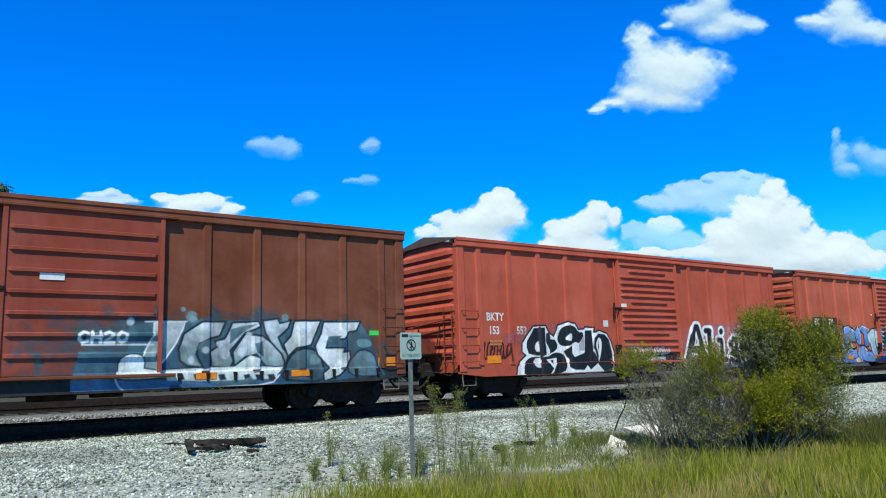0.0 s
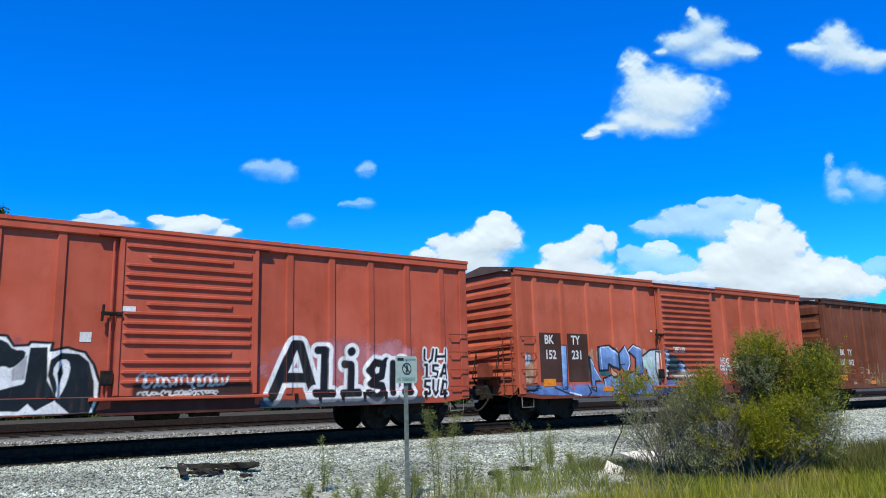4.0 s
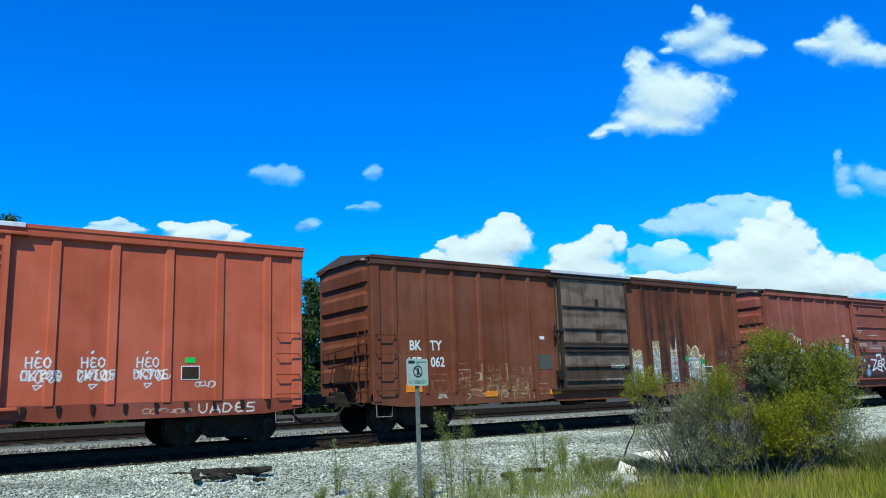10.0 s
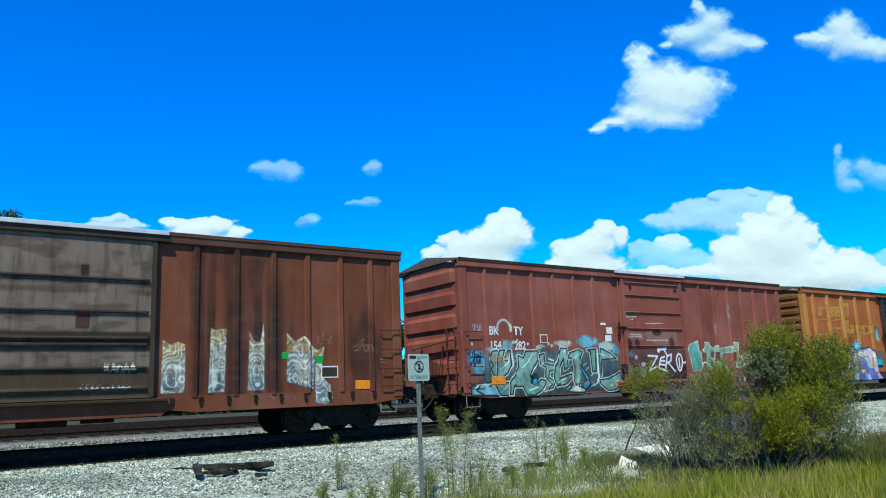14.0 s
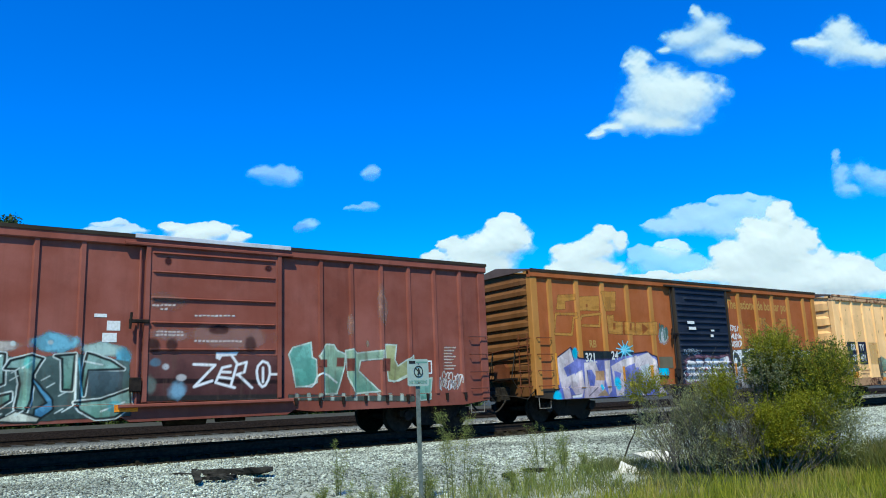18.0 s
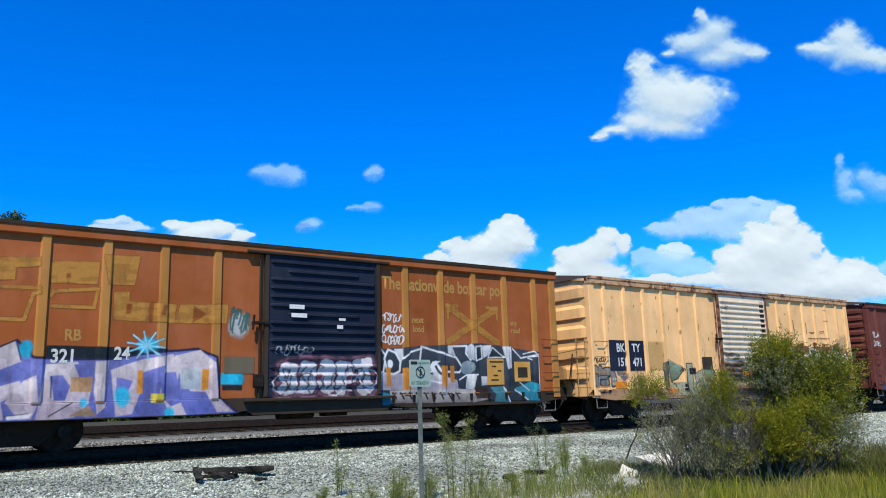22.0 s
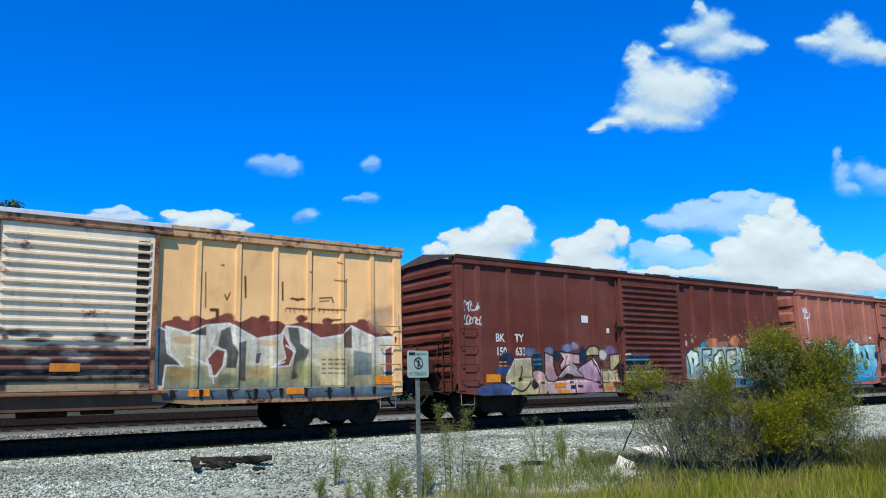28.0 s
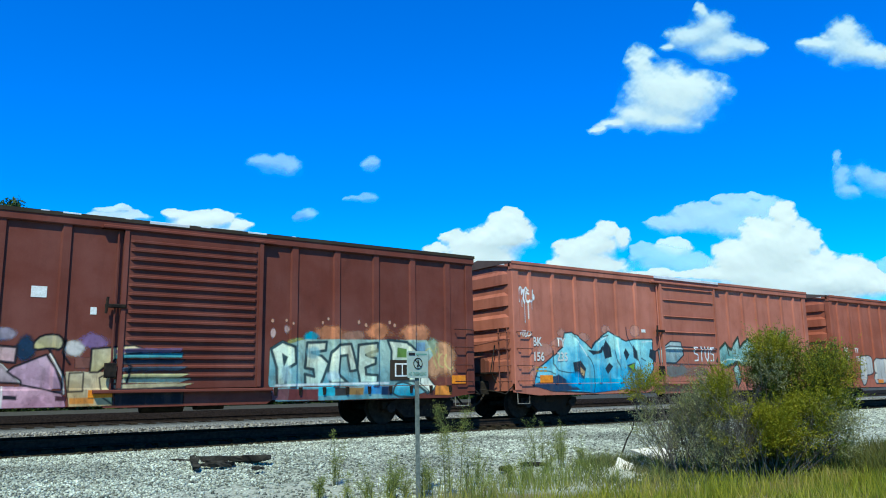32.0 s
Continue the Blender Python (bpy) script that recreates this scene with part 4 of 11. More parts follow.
# bright red car, black and white pieces
GRIMY_GIRDER = paint("grimy_girder", (0.075, 0.024, 0.016), 0.5, 0.3, 0.6, 0.6)
B = boxcar(12.83, 1, livery("bright_red_paint", RED, RUSTROOF, 0.12, 0.3, 0.3, edge=BLACKISH, girder=GRIMY_GIRDER, reflect=(1.0,)), "mixed", True,
           "bright rust-red steel boxcar with black and white graffiti letters")
s = Spray(1.6, 6.9, 0.6, 2.5, 0.016)
WHITEOUT, JET = (0.72, 0.72, 0.69), (0.012, 0.018, 0.022)
s.haze(3.62, 1.68, 2.32, 0.54, (0.40, 0.13, 0.14), 0.5, 9)
s.poly([(2.05, 0.61), (2.09, 0.88), (2.22, 1.05), (2.46, 1.21), (2.32, 1.31), (2.33, 1.58), (2.53, 1.8), (2.8, 2.07), (3.3, 2.09), (3.44, 1.87), (3.62, 1.77), (3.75, 1.98), (3.8, 2.1), (4.21, 2.21), (4.56, 2.17), (4.69, 1.98), (4.94, 2), (4.98, 2.06), (5.36, 2.05), (5.34, 1.9), (5.64, 1.96), (5.96, 1.87), (6.14, 1.63), (6.28, 1.26), (6.28, 0.94), (6.17, 0.65), (3.95, 0.64), (2.32, 0.6)], WHITEOUT, JET, 0.05)
s.poly([(2.5, 1.45), (2.52, 1.62), (2.74, 1.89), (2.83, 2.01), (3.27, 2.03), (3.3, 1.22), (3.1, 1.17), (2.76, 1.22), (2.57, 1.26)], JET)
s.poly([(3.31, 1.85), (3.45, 1.88), (3.49, 1.68), (3.67, 1.66), (3.76, 1.53), (3.74, 1.4), (3.61, 1.3), (3.43, 1.25), (3.36, 1.21), (3.28, 1.43)], JET)
s.poly(curvy([(2.34, 0.61), (2.36, 0.91), (2.49, 1.09), (2.76, 1.18), (3.27, 1.14), (3.63, 1.29), (3.9, 1.27), (4.07, 1.15), (4.13, 0.9), (3.99, 0.66), (3.11, 0.61)], 1), JET)
s.poly([(3.27, 1.62), (3.43, 1.37), (3.43, 1.26), (3.32, 1.21)], WHITEOUT)
s.poly([(2.82, 1.43), (2.88, 1.57), (2.97, 1.62), (2.98, 1.31), (2.88, 1.32)], WHITEOUT)
s.poly([(2.74, 1.02), (2.82, 1.12), (3.02, 1.13), (3.02, 0.84), (2.89, 0.85), (2.78, 0.91)], WHITEOUT)
s.poly([(3.27, 1.08), (3.7, 1.12), (3.68, 0.96), (3.53, 0.7), (3.39, 0.62), (3.55, 0.81)], WHITEOUT)
s.poly([(3.43, 1.06), (3.57, 1.06), (3.52, 0.93)], JET)
s.poly(curvy([(3.76, 1.64), (3.8, 1.81), (3.93, 2.02), (4.26, 2.12), (4.55, 2.08), (4.69, 1.9), (4.91, 1.9), (4.89, 1.72), (4.67, 1.54), (4.55, 1.61), (4.41, 1.54), (4.17, 1.46), (3.89, 1.48)], 1), JET)
s.poly(curvy([(4.1, 1.68), (4.19, 1.83), (4.4, 1.88), (4.41, 1.68), (4.25, 1.61)], 1), WHITEOUT)
s.poly([(4.01, 1.31), (4.31, 1.48), (4.38, 1.24), (4.48, 1.14), (4.89, 1.25), (4.92, 1.3), (4.98, 1.95), (5.28, 1.97), (5.31, 1.32), (5.48, 0.96), (5.43, 0.91), (5.13, 0.73), (4.99, 0.87), (4.84, 0.74), (4.46, 0.74), (4.22, 0.83), (4.18, 1.07)], JET)
s.poly([(4.68, 1.52), (4.94, 1.81), (4.91, 1.34), (4.69, 1.32)], (0.36, 0.36, 0.36))
s.poly([(5.31, 1.41), (5.34, 1.72), (5.54, 1.86), (5.85, 1.84), (6.05, 1.68), (6.16, 1.31), (6.19, 0.94), (6.1, 0.67), (5.74, 0.67), (5.48, 0.9)], JET)
s.poly(curvy([(5.37, 1.5), (5.49, 1.72), (5.67, 1.73), (5.73, 1.5), (5.56, 0.97), (5.46, 0.97), (5.49, 1.23)], 1), WHITEOUT)
s.poly([(5.47, 1.45), (5.55, 1.65), (5.59, 1.45), (5.52, 1.22)], JET)
s.line([(3.04, 1.1), (3.02, 2.01)], 0.09, (0.03, 0.034, 0.042))
s.line([(4.29, 1.37), (4.29, 0.94)], 0.07, (0.03, 0.034, 0.042))
s.mottle(0.12, 5)
s.onto(B, "graffiti", "fat black letters with white outlines")
s = Spray(0.7, 2.0, 0.9, 1.9)
s.scribble(0.9, 1.05, 0.95, 0.55, (0.04, 0.02, 0.02), 0.045, 5, 12)
s.onto(B, "graffiti", "thin dark tag")
s = Spray(9.55, 15.4, 0.55, 2.4)
s.haze(12.0, 1.6, 2.7, 0.72, (0.52, 0.20, 0.21), 0.7, 19)
s.haze(13.3, 1.9, 0.9, 0.4, (0.56, 0.24, 0.25), 0.6, 23)
s.piece("A", 9.9, 0.80, 1.2, 1.42, 0.24, BLACK, BLACK, WHITE, None, None, 2, 0.05, 0.11, 0.02)
s.piece("lign", 10.95, 0.84, 2.95, 1.22, 0.2, BLACK, BLACK, WHITE, None, None, 3, 0.03, 0.10, 0.03)
s.rect(9.7, 14.3, 0.6, 0.82, (0.05, 0.07, 0.085), 0.85, 0.03)
for k, words in enumerate(("mH", "lkA", "kmc")):
    s.piece(words, 14.25, 1.66 - k * 0.42, 0.8, 0.42, 0.075, BLACK, BLACK, WHITE, None, None, 30 + k, 0.08, 0.045, 0.05)
s.onto(B, "graffiti", "black letters with white outlines spelling Align")
s = Spray(6.6, 9.5, 0.85, 1.6)
s.rect(6.9, 9.5, 0.9, 1.22, (0.04, 0.025, 0.022), 0.8, 0.05)
s.scribble(7.0, 1.15, 1.9, 0.28, (0.6, 0.55, 0.52), 0.05, 8, 22)
s.scribble(7.0, 0.98, 1.7, 0.1, (0.6, 0.55, 0.52), 0.03, 9, 26)
s.onto(B, "graffiti", "pale scribbled tag on a dark smear")
numbers(B, 1.02, 2.14, (("BKTY", ""), (" 153", "553")), 1.83, 0.22)
placard(B, 6.62, 2.72, 0.26, 0.11, CARD, -0.06)
placard(B, 5.85, 2.08, 0.22, 0.2, STENCIL)

# red car with the lilac-blue piece
C = boxcar(30.48, 1, livery("warm_red_paint", (0.385, 0.083, 0.040), RUSTROOF, 0.15, 0.35, 0.3, edge=BLACKISH, sill=paint("grimy_red_sill", (0.17, 0.04, 0.022), 0.5, 0.3, 0.6, 0.6), girder=GRIMY_GIRDER, reflect=(1.0, 3.55, 6.0)), "fine", True,
           "orange-red steel boxcar with lilac-blue graffiti and dark number boards", GALVA)
s = Spray(0.3, 8.9, 0.6, 2.5, 0.016)
LILAC, DUSK, NIGHT, GLINT = ((0.11, 0.20, 0.422), (0.19, 0.31, 0.528)), ((0.075, 0.14, 0.334), (0.13, 0.22, 0.422)), (0.008, 0.02, 0.031), (0.66, 0.70, 0.78)
s.haze(0.36, 1.44, 0.36, 0.52, (0.56, 0.34, 0.2), 0.75, 250)
s.haze(0.31, 1.81, 0.31, 0.23, (0.10, 0.13, 0.229), 0.75, 240)
s.haze(3.1, 1.92, 0.13, 0.32, (0.56, 0.34, 0.22), 0.75, 912)
s.haze(3.38, 1.92, 0.08, 0.32, (0.5, 0.3, 0.2), 0.75, 972)
s.haze(4.29, 2.11, 0.11, 0.16, (0.56, 0.34, 0.22), 0.75, 1160)
s.haze(5.71, 2.07, 0.15, 0.16, (0.5, 0.32, 0.22), 0.75, 1430)
s.poly([(0.39, 1), (0.68, 1.11), (0.8, 1.03), (2.97, 1.04), (3.53, 1.08), (6.31, 1.12), (6.33, 0.57), (0.81, 0.76), (0.36, 0.84)], DUSK)
s.poly([(0.02, 1.02), (0.68, 1.09), (0.77, 0.99), (0.58, 0.87), (0.06, 0.92)], ((0.03, 0.05, 0.106), (0.08, 0.12, 0.220)), NIGHT, 0.05)
s.poly([(1.76, 2.23), (1.98, 2.23), (1.94, 0.89), (1.77, 0.9)], LILAC, NIGHT, 0.03)
s.poly([(2.98, 1.9), (3.53, 1.15), (3.25, 1.14), (3.23, 0.81), (3.02, 0.9)], LILAC, NIGHT, 0.05)
s.line([(3.03, 1.81), (3.51, 1.16)], 0.03, GLINT)
s.line([(1.44, 0.96), (1.85, 0.82), (2.19, 0.73)], 0.05, NIGHT)
s.line([(2.06, 0.81), (2.54, 0.71)], 0.04, GLINT)
s.line([(2.89, 1), (3, 0.79), (2.85, 0.68)], 0.05, NIGHT)
s.poly([(3.45, 1.42), (3.93, 1.41), (3.91, 1.32), (3.57, 1.29), (3.48, 1.33)], (0.02, 0.13, 0.141))
s.poly([(3.44, 2.2), (3.99, 2.26), (4.4, 1.99), (4.43, 1.49), (4.32, 1.49), (3.9, 1.66), (3.88, 1.48), (3.45, 1.46)], LILAC, NIGHT, 0.07)
s.line([(3.59, 1.51), (3.56, 2.19), (3.95, 2.22), (4.34, 1.96)], 0.025, GLINT)
s.poly([(4.43, 2.02), (4.72, 2.26), (4.95, 1.97), (4.97, 1.68), (4.85, 1.44), (4.65, 1.4), (4.45, 1.64)], LILAC, NIGHT, 0.06)
s.line([(4.72, 2.24), (4.92, 1.94), (4.94, 1.69), (4.81, 1.46)], 0.035, GLINT)
s.poly([(4.86, 2.11), (5.17, 2.31), (5.5, 2.16), (5.56, 1.82), (5.56, 1.34), (5.23, 1.33), (5.18, 1.43), (5.23, 1.87)], DUSK, NIGHT, 0.06)
s.line([(4.9, 2.1), (5.17, 2.28), (5.47, 2.15), (5.53, 2.02)], 0.03, GLINT)
s.poly([(3.98, 1.6), (4.26, 1.32), (4, 1.22)], (0.58, 0.38, 0.26), NIGHT, 0.03)
s.poly([(3.62, 1.21), (4, 1.32), (4.16, 1.23), (4.45, 1.36), (4.48, 0.94), (4.3, 0.8), (3.72, 0.92)], LILAC, NIGHT, 0.06)
s.line([(3.67, 1.19), (3.72, 0.94)], 0.025, GLINT)
s.poly(curvy([(4.7, 1.35), (5.17, 1.43), (5.39, 1.15), (6.03, 1.13), (6.09, 0.79), (5.98, 0.62), (4.85, 0.69), (4.65, 0.94)], 1), LILAC, NIGHT, 0.07)
s.line(curvy([(4.7, 1.28), (4.66, 0.96), (4.81, 0.72)], 1, False), 0.03, GLINT)
s.line([(5.54, 1.34), (5.83, 1.22)], 0.03, GLINT)
s.poly([(5.17, 1.39), (5.32, 1.27), (5.38, 1.11), (5.19, 1.2)], (0.5, 0.36, 0.28), NIGHT, 0.03)
s.poly([(4.2, 0.79), (4.5, 0.89), (4.7, 0.7), (4.4, 0.62)], (0.58, 0.38, 0.26))
s.line([(4.42, 1.64), (4.7, 1.67)], 0.035, NIGHT)
s.line([(3.93, 1.68), (4.3, 1.51)], 0.04, NIGHT)
s.poly([(5.62, 1.95), (6.0, 2.14), (6.54, 2.18), (6.56, 1.01), (6.18, 0.63), (5.83, 1.17)], ((0.2, 0.3, 0.440), (0.42, 0.5, 0.510)), NIGHT, 0.06)
s.poly([(5.58, 1.91), (6.18, 1.91), (6.16, 1.51), (5.62, 1.53)], ((0.30, 0.46, 0.387), (0.46, 0.58, 0.52)))
s.poly([(6.3, 2.1), (6.7, 2.05), (6.75, 1.3), (6.4, 1.0), (6.25, 1.5)], ((0.4, 0.46, 0.458), (0.6, 0.64, 0.64)), NIGHT, 0.05)
s.poly([(6.62, 2.17), (6.83, 2.17), (6.85, 1.61), (6.65, 1.6)], (0.4, 0.45, 0.528), NIGHT, 0.04)
s.poly([(6.84, 2.01), (7.21, 1.94), (7.24, 1.5), (6.85, 1.46)], (0.04, 0.09, 0.097))
s.poly([(7.27, 1.71), (7.49, 1.78), (7.68, 1.65), (7.68, 1.39), (7.46, 1.3), (7.27, 1.45)], (0.35, 0.4, 0.528), NIGHT, 0.06)
s.haze(7.6, 1.29, 0.74, 0.16, (0.62, 0.44, 0.30), 0.9, 6)
s.haze(7.1, 1.6, 0.5, 0.35, (0.03, 0.05, 0.053), 0.7, 8)
s.poly([(6.63, 1.16), (7.16, 1.17), (7.18, 0.69), (6.28, 0.63), (6.18, 0.83)], ((0.05, 0.06, 0.211), (0.14, 0.2, 0.370)), NIGHT, 0.04)
s.tag("RETIK", 7.15, 2.08, 0.62, 0.17, (0.68, 0.66, 0.64), 0.03, 3)
s.haze(2.21, 0.93, 0.07, 0.07, (0.55, 0.06, 0.08), 0.8, 4)
s.scribble(0.17, 1.63, 0.32, 0.36, (0.6, 0.6, 0.62), 0.03, 61, 8, 0.85)
s.mottle(0.2, 37)
s.onto(C, "graffiti", "lilac-blue letters with dark outlines")
s = Spray(9.7, 15.0, 0.66, 2.1, 0.016)
for k, x in enumerate((9.93, 10.93, 12.0)):
    white = (0.7, 0.66, 0.63)
    s.tag("HbO", x + 0.06, 1.70, 0.48, 0.2, white, 0.03, 40 + k)
    s.tag("dhTOk", x, 1.45, 0.72, 0.2, white, 0.026, 50 + k)
    s.scribble(x + 0.02, 1.42, 0.7, 0.24, white, 0.026, 70 + k, 9, 0.8)
    s.line([(x + 0.22, 1.36), (x + 0.38, 1.36), (x + 0.27, 1.27), (x + 0.22, 1.36)], 0.022, white)
    s.line([(x + 0.25, 1.99), (x + 0.28, 2.02)], 0.04, white)
s.tag("mAdbk", 13.35, 0.70, 1.35, 0.2, (0.66, 0.56, 0.48), 0.032, 5)
s.scribble(12.2, 0.72, 1.0, 0.12, (0.5, 0.34, 0.26), 0.025, 6, 9, 0.7)
s.scribble(13.3, 1.26, 0.4, 0.14, (0.62, 0.56, 0.52), 0.025, 16, 5, 0.8)
s.onto(C, "graffiti", "three small white tags and a scrawl")
DULL_BOARD = paint("dull_brown_board", (0.06, 0.028, 0.02), 0.2, 0.3)
board(C, 0.9, 1.8, 1.14, 2.6, DULL_BOARD)
board(C, 2.08, 2.98, 1.14, 2.6, DULL_BOARD)
numbers(C, 1.1, 2.24, (("BK", "TY"), ("152", "231")), 1.82, 0.26, 1)
placard(C, 12.98, 1.42, 0.4, 0.3, CARD)
placard(C, 13.0, 1.44, 0.36, 0.26, BLACKISH, PANEL - 0.006)
placard(C, 13.06, 1.78, 0.22, 0.12, paint("green_card", (0.05, 0.5, 0.08), 0, 0.1))
placard(C, 6.1, 2.75, 0.1, 0.06)

# dark brown car with the grey door
D = boxcar(48.2, 2, livery("dark_brown_paint", (0.134, 0.041, 0.0185), RUSTROOF, 0.45, 0.3, 0.6, door=paint("grey_olive_door", (0.135, 0.098, 0.072), 0.5, 0.4, 0.6, 0.9, (0.035, 0.022, 0.014)), frame=BLACKISH, rib=paint("grimy_bar", (0.05, 0.036, 0.027), 0.4, 0.3), chord=paint("sooty_chord", (0.07, 0.029, 0.018), 0.3, 0.3), reflect=(1.0, 3.55, 6.0, 14.44)), "bars", False,
           "dark brown rusty boxcar with a grey barred door", GALVA)
s = Spray(1.5, 6.4, 0.65, 2.0, 0.014)
CHALK, CREAM, EMBER = (0.36, 0.22, 0.12), (0.52, 0.42, 0.29), (0.21, 0.055, 0.024)
s.haze(3.1, 1.32, 1.37, 0.61, EMBER, 0.5, 4)
s.haze(4.24, 1.02, 1.26, 0.48, (0.24, 0.11, 0.045), 0.45, 5)
s.haze(2.09, 1.29, 0.44, 0.30, EMBER, 0.55, 6)
s.line(curvy([(1.86, 1.29), (1.81, 1.17), (1.88, 1.02), (2.02, 0.93), (2.19, 0.94), (2.35, 1.03), (2.4, 1.15), (2.35, 1.28)], 1, False), 0.015, CHALK, 0.66)
s.poly([(1.95, 0.82), (2.02, 0.93), (2.23, 0.92), (2.29, 0.81)], CREAM)
s.line([(1.86, 1.45), (1.98, 1.45)], 0.022, CHALK, 0.57)
s.line([(2.02, 1.45), (2.12, 1.44)], 0.022, CHALK, 0.57)
s.line([(2.18, 1.44), (2.3, 1.44)], 0.022, CHALK, 0.57)
s.line([(1.93, 1.28), (2.06, 1.28)], 0.022, CHALK, 0.57)
s.line([(2.13, 1.28), (2.29, 1.27)], 0.022, CHALK, 0.57)
s.line([(2.04, 1.1), (2.04, 0.96)], 0.019, CHALK, 0.47)
s.line([(2.12, 1.1), (2.12, 0.96)], 0.019, CHALK, 0.47)
s.line([(2.72, 1.72), (3.02, 1.72)], 0.031, CHALK, 0.47)
s.line([(2.73, 1.56), (3.11, 1.56), (3.09, 1.34), (2.73, 1.33)], 0.019, CREAM, 0.57)
s.line([(2.78, 1.28), (2.98, 1.27), (2.95, 1.12), (2.81, 1.06)], 0.025, CHALK, 0.47)
s.line([(3.1, 1.34), (3.09, 1.01), (3.03, 0.74)], 0.019, CHALK, 0.47)
s.line(curvy([(3.1, 1.01), (3.3, 1.04), (3.51, 0.95), (3.58, 0.81)], 1, False), 0.031, CREAM, 0.47)
s.line(curvy([(2.98, 0.92), (3.1, 0.85), (2.95, 0.75)], 1, False), 0.037, CREAM, 0.57)
s.line([(3.49, 1.72), (3.47, 1.26)], 0.022, CREAM, 0.57)
s.line([(3.28, 1.58), (3.33, 1.38), (3.46, 1.33)], 0.015, CHALK, 0.47)
s.line([(3.15, 1.27), (3.33, 1.2), (3.41, 1.27)], 0.019, CHALK, 0.43)
s.line([(3.77, 1.72), (3.77, 1.51), (3.9, 1.53), (3.9, 1.71)], 0.025, CHALK, 0.47)
s.line([(3.69, 1.31), (3.82, 1.33)], 0.019, CHALK, 0.47)
s.line([(4.03, 1.48), (4.06, 1.58), (4.14, 1.48), (4.13, 1.28)], 0.019, CHALK, 0.47)
s.line([(4.38, 1.71), (4.4, 1.29)], 0.022, CREAM, 0.57)
s.line([(4.33, 1.69), (4.44, 1.69)], 0.019, CREAM, 0.47)
s.line([(3.69, 1.1), (4.03, 1.12), (4.01, 0.91), (3.7, 0.9), (3.69, 1.04)], 0.019, CREAM, 0.52)
s.line([(4.13, 0.98), (4.15, 0.71)], 0.019, CREAM, 0.57)
s.line(curvy([(4.21, 0.93), (4.37, 0.96), (4.39, 0.81), (4.23, 0.79)], 1, False), 0.028, CREAM, 0.52)
s.line([(4.29, 0.81), (4.53, 0.72)], 0.031, CHALK, 0.47)
s.line([(4.61, 1.01), (4.64, 0.69)], 0.025, CREAM, 0.47)
s.line([(4.74, 1.29), (4.85, 1.32), (4.95, 1.27), (5.1, 1.3)], 0.019, CHALK, 0.47)
s.line([(4.76, 1.19), (4.85, 1.21), (4.95, 1.17), (5.1, 1.19)], 0.019, CHALK, 0.47)
s.line([(4.74, 1.08), (4.85, 1.1), (4.95, 1.06), (5.09, 1.09)], 0.019, CHALK, 0.47)
s.line([(4.76, 0.97), (4.85, 1), (4.94, 0.95), (5.09, 0.98)], 0.019, CHALK, 0.47)
s.line([(4.73, 0.86), (4.84, 0.89), (4.94, 0.84), (5.09, 0.87)], 0.019, CHALK, 0.47)
s.line([(4.75, 0.75), (4.84, 0.78), (4.94, 0.73), (5.08, 0.76)], 0.019, CHALK, 0.47)
s.line([(4.7, 1.17), (4.75, 0.71)], 0.019, CHALK, 0.43)
s.line([(5.15, 1.31), (5.18, 1), (5.2, 0.67)], 0.022, CREAM, 0.62)
s.line([(5.34, 0.88), (5.38, 0.73)], 0.037, CREAM, 0.57)
s.line([(5.63, 1.13), (5.95, 1.13)], 0.019, CREAM, 0.57)
s.line([(5.64, 1.06), (5.66, 0.84), (5.94, 0.85), (5.96, 1.05)], 0.019, CREAM, 0.57)
s.line([(5.68, 0.99), (5.92, 0.99)], 0.019, CHALK, 0.57)
s.line([(5.71, 0.91), (5.9, 0.92)], 0.019, CHALK, 0.57)
rng = np.random.RandomState(12)
for x0 in (2.66, 3.62, 4.56):
    for k in range(22):
        u, v = x0 + rng.uniform(0, .7), 0.84 + 0.75 * rng.rand() ** 1.5
        w, h = rng.uniform(0.04, 0.2), rng.uniform(0.04, 0.22)
        s.line([(u, v), (u + w, v + rng.uniform(-.03, .03)), (u + w, v + h), (u, v + h)][:rng.randint(2, 5)], rng.uniform(0.012, 0.03), (CHALK, CREAM)[k % 3 == 0], rng.uniform(0.3, 0.6))
s.wear(0.5, 3)
s.onto(D, "graffiti", "faint ochre remains of old graffiti")
s = Spray(9.5, 15.4, 0.6, 4.25, 0.016)
for x, w in ((10.55, 0.23), (11.44, 0.34), (12.31, 0.32), (10.85, 0.12), (11.92, 0.12)):
    s.lay(0.72 * smooth(w, 0.06, np.abs(s.X - x + 0.12 * (fbm(s.X * 2, s.Z * 1.2, 4) - 0.5))) * (0.4 + 0.6 * smooth(3.8, 2.6, s.Z)) * (0.5 + 0.8 * fbm(s.X * 4, s.Z * 0.7, 9)), (0.040, 0.027, 0.024))
s.lay(0.4 * smooth(0.52, 0.72, fbm(s.X * 2.2, s.Z * 0.5, 17, 5)), (0.040, 0.027, 0.024))
s.c[..., 3] *= smooth(0.98, 1.0, s.Z)
IVORY, OCHREY, BLUISH, DARK = ((0.27, 0.31, 0.30), (0.46, 0.43, 0.33)), ((0.30, 0.19, 0.06), (0.50, 0.36, 0.16)), ((0.09, 0.16, 0.19), (0.30, 0.36, 0.35)), (0.085, 0.085, 0.075)
s.poly([(9.79, 2.19), (9.94, 2.09), (10.11, 2.15), (10.27, 2.09), (10.27, 1.06), (9.77, 1.05)], OCHREY)
s.poly([(9.78, 1.76), (10.02, 1.81), (10.28, 1.9), (10.27, 1.06), (9.77, 1.05)], IVORY)
